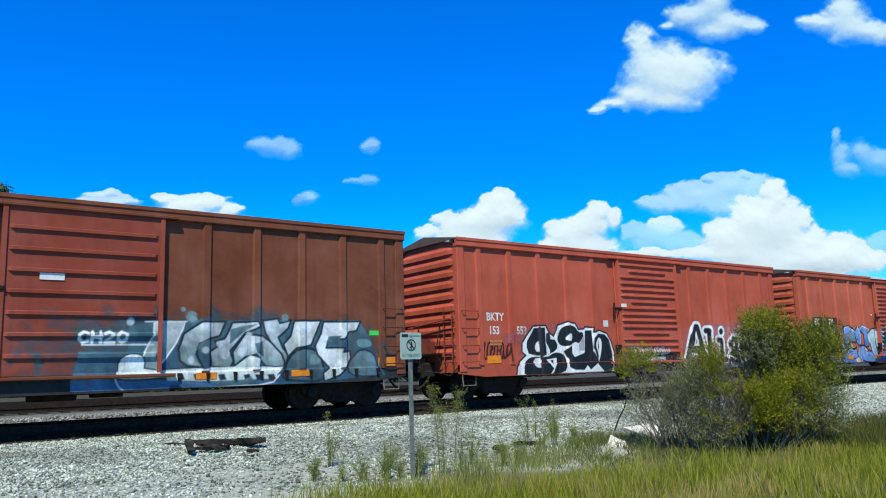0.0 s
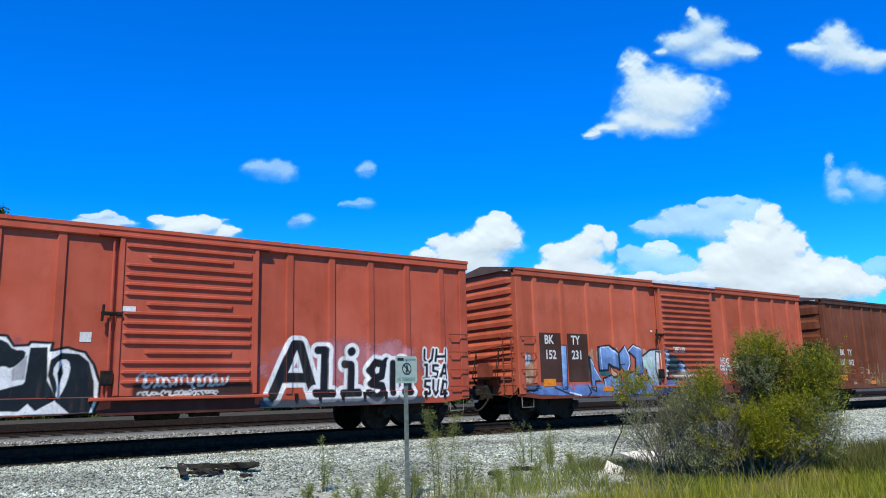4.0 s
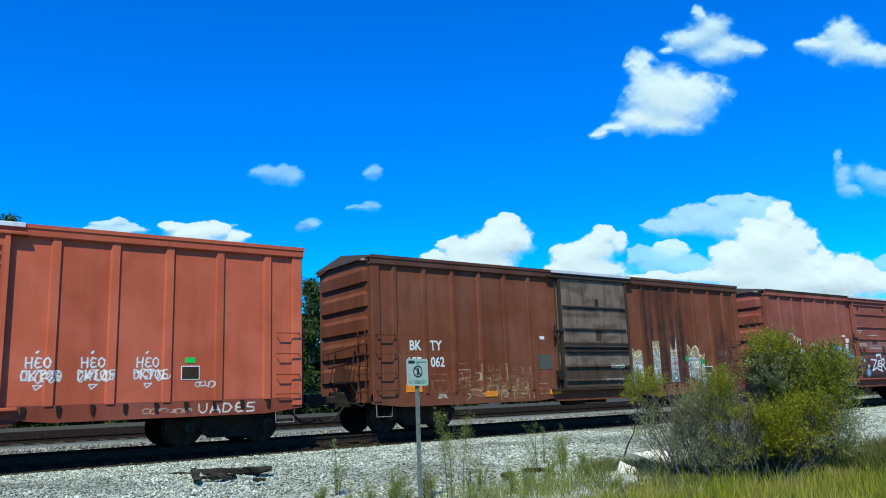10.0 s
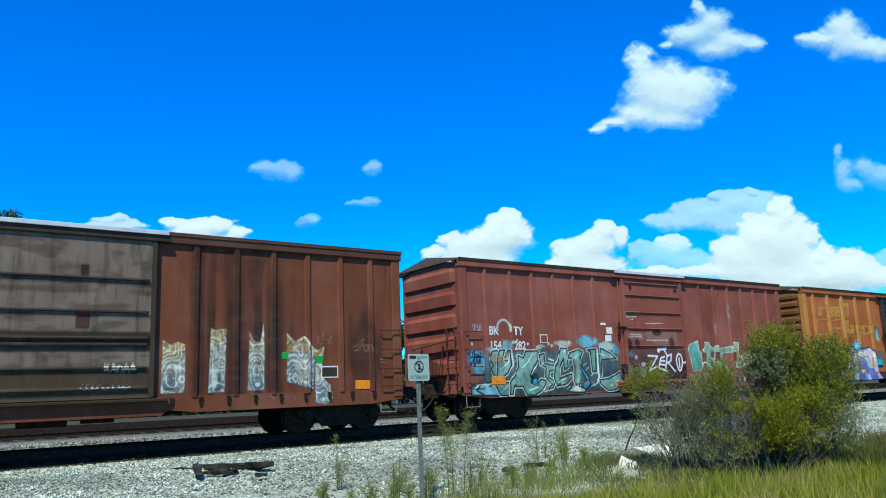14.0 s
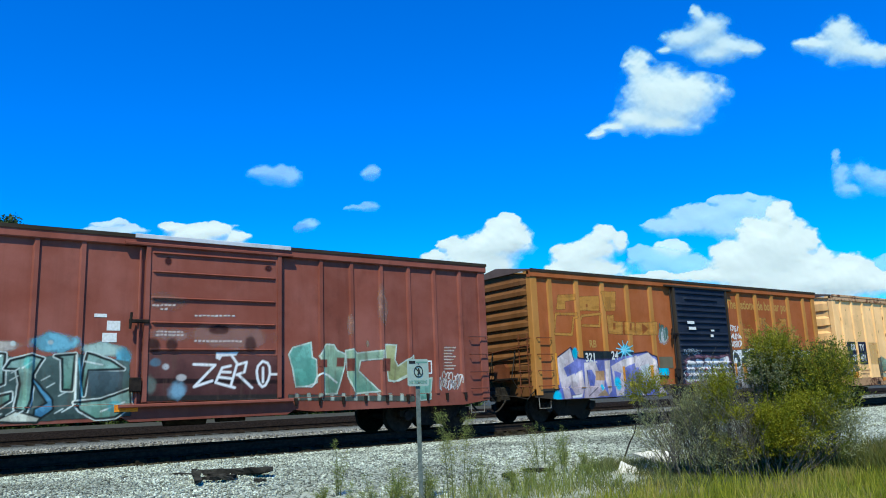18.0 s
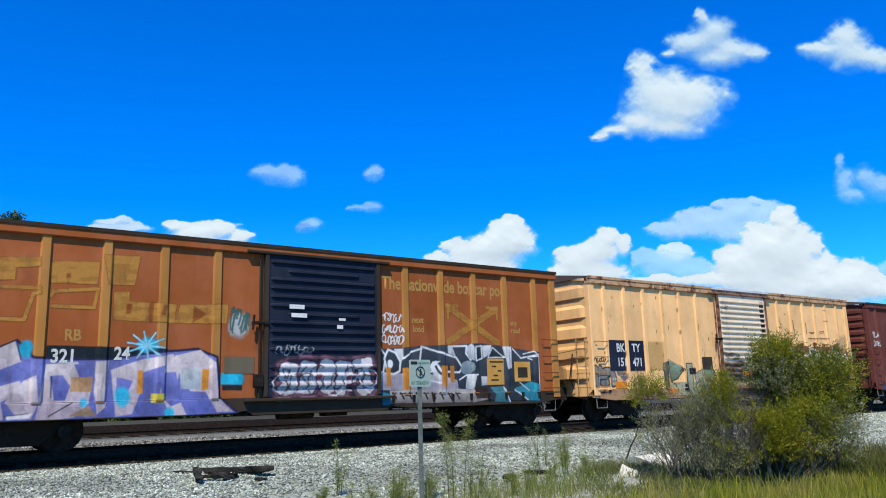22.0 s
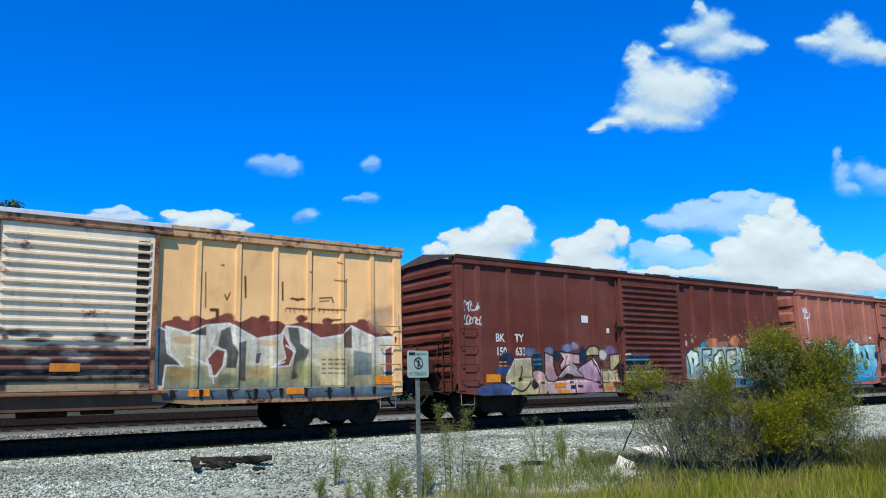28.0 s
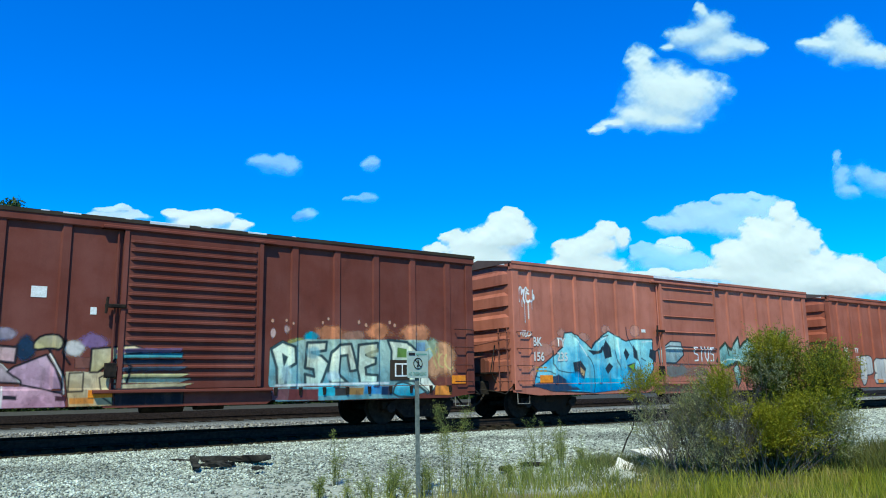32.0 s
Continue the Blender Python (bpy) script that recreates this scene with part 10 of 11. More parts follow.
far = np.array([60, 80, 120, 200, 400, 900, 2200, 4000.0])
gx = np.concatenate((-far[::-1] + 40, np.arange(-18, 60, 0.4), far + 5))
gy = np.concatenate((-far[::-1], np.arange(-50, 2, 4), np.arange(2, 32, 0.4), np.arange(32, 58, 2), far))
GX, GY = np.meshgrid(gx, gy)
idx = np.arange(GX.size).reshape(GX.shape)
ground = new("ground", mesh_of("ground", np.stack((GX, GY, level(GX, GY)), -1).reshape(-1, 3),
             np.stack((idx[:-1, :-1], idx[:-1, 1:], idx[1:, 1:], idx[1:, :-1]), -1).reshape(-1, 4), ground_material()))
for p in ground.data.polygons:
    p.use_smooth = True
tagged(ground, "pale grey gravel ground running into dry soil and grass", "ground", "", "structure")


def stones(name, n, x0, x1, y0, y1, size, material, label, power=1.0):
    rng = np.random.RandomState(n)
    px = x0 + (x1 - x0) * rng.rand(n) ** power
    py = rng.uniform(y0, y1, n)
    base = np.array([(1, 0, 0), (-1, 0, 0), (0, 1, 0), (0, -1, 0), (0, 0, 1), (0, 0, -1)], float)
    v = base[None] * rng.uniform(0.55, 1.25, (n, 6, 1)) + rng.uniform(-.25, .25, (n, 6, 3))
    q = rng.normal(size=(n, 4))
    q /= np.linalg.norm(q, axis=1, keepdims=True)
    w, x, y, z = q.T
    R = np.stack((1 - 2 * (y * y + z * z), 2 * (x * y - w * z), 2 * (x * z + w * y), 2 * (x * y + w * z), 1 - 2 * (x * x + z * z), 2 * (y * z - w * x), 2 * (x * z - w * y), 2 * (y * z + w * x), 1 - 2 * (x * x + y * y)), -1).reshape(n, 3, 3)
    s = size * rng.uniform(0.5, 1.3, (n, 1, 1))
    v = np.einsum("nij,nkj->nki", R, v) * s
    v[..., 2] *= 0.8
    v += np.stack((px, py, level(px, py) + s[:, 0, 0] * 0.25), -1)[:, None]
    tri = np.array([(0, 2, 4), (2, 1, 4), (1, 3, 4), (3, 0, 4), (2, 0, 5), (1, 2, 5), (3, 1, 5), (0, 3, 5)])
    f = (tri[None] + (np.arange(n) * 6)[:, None, None]).reshape(-1, 3)
    ob = new(name, mesh_of(name, v.reshape(-1, 3), f, material))
    return tagged(ob, label, "gravel", "", "stuff")


GRAVEL = rough_stuff("ballast_stone", ((0.285, 0.31, 0.25), (0.51, 0.55, 0.445), (0.185, 0.202, 0.164)), 3.0, 0.9, 0, 0, True)
stones("ballast", 105000, -1, 46, 11.4, 17.0, 0.025, GRAVEL, "loose pale grey crushed stone ballast beside the rails", 1.25)
# stained stones, near black so their colour also carries the train's shade
OILY_SHADED = rough_stuff("oily_shaded_stone", ((0.02, 0.017, 0.009), (0.048, 0.039, 0.022)), 3.0, 0.8, 0, 0, True)
stones("oiled_shaded_ballast", 9000, -1, 46, 17.05, 20.2, 0.042, OILY_SHADED, "dark oil-stained ballast with the train's shade painted in", 1.25)
GRIMY = rough_stuff("grimy_stone", ((0.19, 0.185, 0.155), (0.32, 0.31, 0.265), (0.11, 0.105, 0.088)), 3.0, 0.9, 0, 0, True)
stones("ballast", 9000, 0, 60, 23.7, 28, 0.055, GRIMY, "grimy grey crushed stone between the tracks")
stones("scattered_gravel", 9000, 0, 30, 9.3, 11.8, 0.03, GRAVEL, "small grey stones thinning out into the grass", 1.3)

RAIL = rough_stuff("rail_steel", ((0.013, 0.010, 0.008), (0.034, 0.024, 0.018)), 12, 0.7, 0.1, 0.0)
TIE = rough_stuff("creosoted_tie", ((0.016, 0.012, 0.007), (0.036, 0.028, 0.016), (0.011, 0.008, 0.005)), 9, 0.9, 0.5)
RAIL_SHAPE = [(-0.07, -0.18), (0.07, -0.18), (0.07, -0.165), (0.012, -0.14), (0.012, -0.05), (0.036, -0.04), (0.036, -0.004), (0.03, 0), (-0.03, 0), (-0.036, -0.004), (-0.036, -0.04), (-0.012, -0.05), (-0.012, -0.14), (-0.07, -0.165)]


def track(cy, drop, x0, x1, count, label):
    root = thing("railway_track", pose(0, cy, drop), label, "railway track", "railway tracks", "structure")
    for y in (-0.755, 0.755):
        bm = bmesh.new()
        prism(bm, [(y + u, v) for u, v in RAIL_SHAPE], "x", -400, 600)
        part("rail", bm, RAIL, root)
    bm = bmesh.new()
    box(bm, -0.11, 0.11, -0.98, 1.3, -0.36, -0.185, 0.02)
    bmesh.ops.recalc_face_normals(bm, faces=bm.faces)
    me = bpy.data.meshes.new("sleeper")
    bm.to_mesh(me)
    bm.free()
    me.materials.append(TIE)
    rng = random.Random(int(cy * 10))
    for k in range(count):
        t = part("sleeper", me, None, root)
        t.location = (x0 + (x1 - x0) * k / count + rng.uniform(-.03, .03), rng.uniform(-.05, .05), rng.uniform(-.012, .012))
        t.rotation_euler = (0, 0, rng.uniform(-.02, .02))


track(TRAIN_Y + WIDE / 2, 0, -6, 60, 120, "rusty steel rails on dark timber ties under the train")
track(30.5, 0.02, -4, 70, 110, "second track of dark rails on ties behind the train")
track(36.5, 0.02, -4, 70, 90, "far dark rails on ties behind the train")

track(33.5, 0.02, -4, 70, 70, "dark rails on ties among the yard tracks")
track(39.5, 0.02, -4, 70, 60, "farthest dark rails of the yard tracks")


# ---- sign ----
POST = rough_stuff("galvanised_post", ((0.105, 0.125, 0.105), (0.18, 0.20, 0.17)), 14, 0.6, 0.1, 0.0)
PLATE = rough_stuff("sign_white", ((0.36, 0.44, 0.37), (0.30, 0.37, 0.31)), 10, 0.5, 0.05)
INK = rough_stuff("sign_ink", ((0.02, 0.02, 0.022), (0.03, 0.03, 0.03)), 10, 0.6, 0)
INK_GREEN = rough_stuff("sign_green_ink", ((0.12, 0.27, 0.2), (0.16, 0.3, 0.24)), 10, 0.6, 0)
sign = thing("warning_sign", pose(6.15, 9.2, -0.66, 0, 0, 3), "small white no trespassing sign on a grey post", "sign")
bm = bmesh.new()
prism(bm, [(-0.035, 0.02), (0.035, 0.02), (0.035, 0.03), (0.012, 0.03), (0.012, 0.06), (-0.012, 0.06), (-0.012, 0.03), (-0.035, 0.03)], "z", -0.3, 1.78)
part("post", bm, POST, sign)
bm = bmesh.new()
w, a, b, r = 0.185, 1.68, 2.06, 0.02
prism(bm, [(-w + r, a), (w - r, a), (w, a + r), (w, b - r), (w - r, b), (-w + r, b), (-w, b - r), (-w, a + r)], "y", 0.0, 0.012)
plate = part("plate", bm, PLATE, sign)
bm = bmesh.new()
ring = [(0.075 * math.cos(t), -0.004, 1.885 + 0.075 * math.sin(t)) for t in (k * math.pi / 12 for k in range(25))]
tube(bm, ring, 0.006)
tube(bm, [(-0.053, -0.004, 1.938), (0.053, -0.004, 1.832)], 0.006)
tube(bm, [(0.0, -0.003, 1.93), (0.012, -0.003, 1.89), (-0.01, -0.003, 1.84)], 0.012)
part("symbol", bm, INK, plate)
bm = bmesh.new()
box(bm, -0.16, -0.05, -0.003, -0.001, 1.995, 2.035)
part("printed_bar", bm, INK, plate)
bm = bmesh.new()
box(bm, -0.035, 0.16, -0.003, -0.001, 2.005, 2.025)
part("printed_bar", bm, INK_GREEN, plate)
lettering(sign, "NO TRESPASSING", -0.165, 1.715, 0.045, INK_GREEN, -0.003, 0.62).parent = plate
for z in (1.73, 2.0):
    bm = bmesh.new()
    tube(bm, [(0, -0.008, z), (0, 0.005, z)], 0.009)
    part("bolt", bm, POST, plate)

# ---- debris and slabs ----
OLDWOOD = rough_stuff("weathered_wood", ((0.016, 0.015, 0.012), (0.05, 0.047, 0.038), (0.010, 0.009, 0.008)), 8, 0.9, 0.6)
SLAB = rough_stuff("pale_concrete", ((0.5, 0.485, 0.41), (0.68, 0.66, 0.58), (0.3, 0.28, 0.22)), 5, 0.9, 0.5)


def plank(x, y, z, lx, ly, lz, rz, tilt, label, seed, material=OLDWOOD, name="broken_plank", category="debris", lift=0):
    rng = random.Random(seed)
    ob = thing(name, pose(x, y, z, rng.uniform(-3, 3) + lift, tilt, rz), label, category)
    bm = bmesh.new()
    n = 7
    rings = []
    j = 1.0 if material is OLDWOOD else 2.6
    for k in range(n + 1):
        u = -lx / 2 + lx * k / n
        g = 1 - 0.35 * abs(2 * k / n - 1) ** 3
        rings.append([bm.verts.new((u + rng.uniform(-.04, .04) * j, s * ly / 2 * g + rng.uniform(-.015, .015) * j * 2, t * lz / 2 * g + rng.uniform(-.012, .012) * j)) for s, t in ((-1, -1), (1, -1), (1, 1), (-1, 1))])
    for A_, B_ in zip(rings, rings[1:]):
        for i in range(4):
            bm.faces.new((A_[i], A_[(i + 1) % 4], B_[(i + 1) % 4], B_[i]))
    bm.faces.new(rings[0][::-1])
    bm.faces.new(rings[-1])
    part("timber" if material is OLDWOOD else "block", bm, material, ob)
    return ob


plank(4.98, 13.4, -0.27, 1.25, 0.22, 0.08, -48, 2, "dark splintered board lying on the gravel", 3)
plank(5.28, 13.0, -0.25, 0.66, 0.2, 0.1, -56, -3, "grey end of a broken timber on the gravel", 4)
plank(4.24, 12.95, -0.25, 0.85, 0.1, 0.07, 76, -9, "thin bent dark wood strip leaning on stones", 5)
plank(4.3, 13.9, -0.29, 0.4, 0.1, 0.05, -30, 2, "short dark wood splinter on the gravel", 17)
plank(4.5, 12.75, -0.3, 0.5, 0.09, 0.06, -20, 3, "thin dark wood splinter on the gravel", 18)
plank(4.75, 12.85, -0.3, 0.34, 0.12, 0.06, 24, 4, "small dark wood chip on the gravel", 19)
plank(4.62, 13.2, -0.29, 0.46, 0.13, 0.06, -66, 3, "split dark wood board on the gravel", 6)
plank(5.02, 12.2, -0.34, 0.22, 0.08, 0.05, 10, 3, "small dark wood chip on the pale gravel", 20)


def sheet(x, y, z, rz, tilt, thick, outline, label):
    """A flat broken sheet with sharp corners, tipped towards the road."""
    ob = thing("concrete_slab", pose(x, y, z, tilt, 0, rz), label, "rubble")
    bm = bmesh.new()
    prism(bm, outline, "z", -thick, 0)
    part("block", bm, SLAB, ob)


sheet(12.1, 9.98, -0.42, -35.6, 30, 0.05, [(-0.09, -0.2), (0.32, -0.17), (0.4, 0.05), (0.36, 0.1), (0.16, 0.19), (0.02, 0.24), (-0.2, 0.17), (-0.44, 0.15), (-0.24, 0.0)], "flat pale broken concrete sheet tipped in the weeds")
sheet(10.6, 9.46, -0.52, -38, 40, 0.07, [(-0.22, -0.16), (-0.04, -0.19), (0.22, -0.06), (0.19, 0.05), (0.06, 0.14), (-0.04, 0.23), (-0.13, 0.02)], "small pale broken concrete sheet in the grass")
plank(9.85, 10.9, -0.53, 0.5, 0.16, 0.07, -10, 3, "charred dark wood scrap on the sandy ground", 9)
plank(8.9, 10.6, -0.52, 0.4, 0.14, 0.08, 30, 3, "small dark wood scrap on the sandy ground", 10)


# ---- plants ----
def blades(name, px, py, height, width, material, label, category="grass", lean=0.35, seed=1):
    """Bent, tapered blades rooted at given places: one object."""
    n = len(px)
    rng = np.random.RandomState(seed)
    h = height * rng.uniform(0.5, 1.25, n)
    a = rng.uniform(0, 2 * np.pi, n)
    k = lean * h * rng.uniform(0.2, 1.4, n)
    dx, dy = np.cos(a), np.sin(a)
    b = rng.uniform(0, 2 * np.pi, n)
    wx, wy = np.cos(b) * width, np.sin(b) * width
    z = level(px, py) - 0.02
    P = lambda s, u, v: np.stack((px + s * wx * u + dx * k * v * v, py + s * wy * u + dy * k * v * v, z + h * v), -1)
    v = np.stack((P(-1, 1, 0), P(1, 1, 0), P(-1, .75, .55), P(1, .75, .55), P(-1, .12, 1), P(1, .12, 1)), 1)
    f = (np.array([(0, 1, 3, 2), (2, 3, 5, 4)])[None] + (np.arange(n) * 6)[:, None, None]).reshape(-1, 4)
    ob = new(name, mesh_of(name, v.reshape(-1, 3), f, material))
    return tagged(ob, label, category, "", "stuff")


GRASS = leafy("meadow_grass", (0.10, 0.145, 0.012), (0.33, 0.325, 0.025), (0.38, 0.31, 0.09))
WEED = leafy("weed_leaf", (0.12, 0.17, 0.03), (0.27, 0.29, 0.07), (0.3, 0.28, 0.1))
rng = np.random.RandomState(4)
n = 190000
px, py = rng.uniform(1.5, 30, n), rng.uniform(2.5, 12.5, n)
edge = 8.3 + 1.0 * (fbm(px * 0.5, py * 0.5, 2) - 0.5) * 2 - 1.4 * smooth(5.0, 2.5, px) - 0.55 * smooth(5.5, 7.5, px) * smooth(12.5, 11, px) - 0.5 * smooth(14, 22, px)
clump = fbm(px * 1.6, py * 1.6, 6)
keep = (rng.rand(n) < smooth(edge + 0.9, edge - 0.5, py) * (0.35 + 0.65 * smooth(0.4, 0.62, clump))) & (np.hypot(px, py) > 5)
keep &= (np.hypot((px - 10.9) / 1.9, (py - 8.0) / 1.5) > 0.75 + 0.5 * fbm(px * 1.5, py * 1.5, 44)) | (rng.rand(n) < 0.16)
far_side = keep & (px > 12.2 + 0.8 * (fbm(px, py, 3) - 0.5))
near_side = keep & ~far_side
blades("grass", px[near_side], py[near_side], 0.27, 0.006, GRASS, "tall yellow-green roadside grass with dry tips", seed=2)
DULLGRASS = leafy("dull_grass", (0.05, 0.07, 0.014), (0.14, 0.14, 0.022), (0.17, 0.14, 0.05))
blades("grass", px[far_side], py[far_side], 0.34, 0.007, DULLGRASS, "dull olive grass beyond the bush", seed=3)
n = 13000
px, py = rng.uniform(3, 14, n), 8.2 + 2.6 * rng.rand(n) ** 1.8
keep = (fbm(px * 1.1, py * 1.1, 16) > 0.52) & (rng.rand(n) < smooth(10.8, 8.2, py)) & (px > 0.56 * py + 0.8 * (fbm(py * 2, px, 19) - 0.5))
blades("weedy_tufts", px[keep], py[keep], 0.36, 0.0045, WEED, "thin weedy tufts along the gravel edge", "weeds", 0.5, 5)


MOUNDWEED = leafy("mound_weed", (0.06, 0.085, 0.025), (0.17, 0.19, 0.055), (0.22, 0.2, 0.09))
n = 1500
px, py = rng.normal(10.9, 0.5, n), rng.normal(10.0, 0.34, n)
keep = fbm(px * 1.7, py * 1.7, 26) > 0.44
blades("weedy_tufts", px[keep], py[keep], 0.2, 0.006, MOUNDWEED, "low dull green weeds matted over a mound by the slab", "weeds", 0.9, 15)
n = 6500
px, py = rng.normal(10.9, 1.0, n), rng.normal(8.5, 0.7, n)
keep = fbm(px * 2.1, py * 2.1, 27) > 0.4
blades("weedy_tufts", px[keep], py[keep], 0.13, 0.008, MOUNDWEED, "short dull weeds and litter round the foot of the bush", "weeds", 1.3, 25)


def leaves(bm_name, centres, spread, count, size, material, seed, up=0.0):
    """Small diamond leaves gathered about centres."""
    rng = np.random.RandomState(seed)
    c = np.asarray(centres)[rng.randint(0, len(centres), count)]
    d = rng.normal(size=(count, 3))
    d /= np.linalg.norm(d, axis=1, keepdims=True) + 1e-9
    c = c + d * (rng.rand(count, 1) ** 0.6) * spread
    a = rng.normal(size=(count, 3)) + np.array((0, 0, up))
    a /= np.linalg.norm(a, axis=1, keepdims=True)
    b = np.cross(a, rng.normal(size=(count, 3)))
    b /= np.linalg.norm(b, axis=1, keepdims=True) + 1e-9
    s = size * rng.uniform(0.5, 1.4, (count, 1))
    v = np.stack((c - a * s, c + b * s * 0.35, c + a * s, c - b * s * 0.35), 1).reshape(-1, 3)
    return mesh_of(bm_name, v, np.arange(count * 4).reshape(-1, 4), material)


BARK = rough_stuff("twig_bark", ((0.09, 0.078, 0.055), (0.17, 0.15, 0.11)), 20, 0.9, 0.3)
TWIG = rough_stuff("dry_twig", ((0.075, 0.068, 0.052), (0.19, 0.175, 0.14)), 20, 0.9, 0.2)
STEMG = leafy("green_stem", (0.07, 0.09, 0.03), (0.12, 0.13, 0.05), (0.16, 0.13, 0.07))


WEED_BRIGHT = leafy("bright_weed_leaf", (0.13, 0.16, 0.03), (0.30, 0.31, 0.08), (0.32, 0.28, 0.09))


def sprigs(name, bases, ways, lengths, per, leaf, material, seed, slim=0.28, droop=0.0):
    """Leafy sprigs: narrow leaves set along short twigs, angled outwards."""
    r = np.random.RandomState(seed)
    base, way, length = np.asarray(bases, float), np.asarray(ways, float), np.asarray(lengths, float)
    way /= np.linalg.norm(way, axis=1, keepdims=True)
    n = len(base)
    t = r.uniform(0.05, 1.0, (n, per, 1))
    c = base[:, None] + way[:, None] * t * length[:, None, None] + np.array((0, 0, -1)) * droop * (t ** 2) * length[:, None, None]
    d = r.normal(size=(n, per, 3))
    a = way[:, None] * 0.9 + d * 0.55
    a /= np.linalg.norm(a, axis=2, keepdims=True)
    b = np.cross(a, r.normal(size=(n, per, 3)))
    b /= np.linalg.norm(b, axis=2, keepdims=True) + 1e-9
    s = leaf * r.uniform(0.5, 1.4, (n, per, 1))
    c = c + d * 0.012
    v = np.stack((c, c + a * s + b * s * slim, c + a * s * 2, c + a * s - b * s * slim), 2).reshape(-1, 3)
    return mesh_of(name, v, np.arange(len(v)).reshape(-1, 4), material)


def weed(x, y, h, seed, leafy_top, label):
    """A thin loose weed: a few wiry stems, tiny leaves, a feathery head."""
    r = random.Random(seed)
    ob = thing("tall_weed", pose(x, y, float(level(np.array(x), np.array(y)))), label, "weed", "weeds by the sign")
    bases, ways, lens = [], [], []
    for j in range(1 if leafy_top else r.randint(2, 4)):
        bm = bmesh.new()
        hh = h * (1 if j == 0 else r.uniform(0.4, 0.9))
        lx, ly = r.uniform(-.1, .1) + (j > 0) * r.uniform(-.2, .2), r.uniform(-.08, .08)
        ox = (j > 0) * r.uniform(-.06, .06)
        pts = [(ox + lx * k * k / 36, ly * k * k / 36, hh * k / 6) for k in range(7)]
        tube(bm, pts, [0.007 - 0.0008 * k for k in range(7)], 5)
        part("stem", bm, STEMG, ob)
        for k in range(130 if leafy_top else 40):
            t = 1 - 0.55 * r.random() ** 1.3 if leafy_top and k > 30 else r.uniform(0.12, 1.0)
            bases.append((ox + lx * t * t, ly * t * t, hh * t))
            a = r.uniform(0, 6.28)
            ways.append((math.cos(a), math.sin(a), r.uniform(0.3, 1.3)))
            lens.append((0.15 if leafy_top and t > 0.5 else 0.1) * r.uniform(0.4, 1.2))
    tagged(part("leaves", sprigs("leaves", bases, ways, lens, 14, 0.011, WEED_BRIGHT if leafy_top else WEED, seed, 0.25), None, ob), "", "", "", "stuff")


weed(6.5, 9.07, 1.24, 1, True, "tall thin weed with a feathery yellow-green top")
weed(6.74, 9.03, 1.16, 2, True, "tall thin weed with a feathery pale top")
weed(6.62, 9.12, 0.95, 3, True, "shorter yellow-green weed beside the tall ones")
for k, (x, y, h) in enumerate(((5.75, 10.9, 0.8), (6.1, 9.5, 0.3), (6.6, 9.6, 0.42), (6.35, 10.2, 0.4), (5.3, 9.7, 0.34), (7.7, 9.9, 0.5), (9.75, 10.8, 0.95), (10.15, 10.5, 0.8), (10.45, 10.9, 0.6), (10.9, 11.3, 0.55), (11.2, 11.0, 0.45), (10.6, 11.5, 0.7), (9.6, 10.2, 0.5), (9.9, 9.6, 0.4), (9.2, 9.9, 0.35), (8.4, 9.6, 0.4), (5.0, 10.0, 0.3), (5.7, 9.25, 0.55), (5.95, 9.5, 0.62), (5.5, 9.5, 0.48), (6.3, 9.35, 0.5), (7.05, 9.3, 0.55), (7.4, 9.5, 0.62), (8.0, 9.4, 0.5))):
    weed(x, y, h, 10 + k, False, "slender grey-green weed at the edge of the gravel")


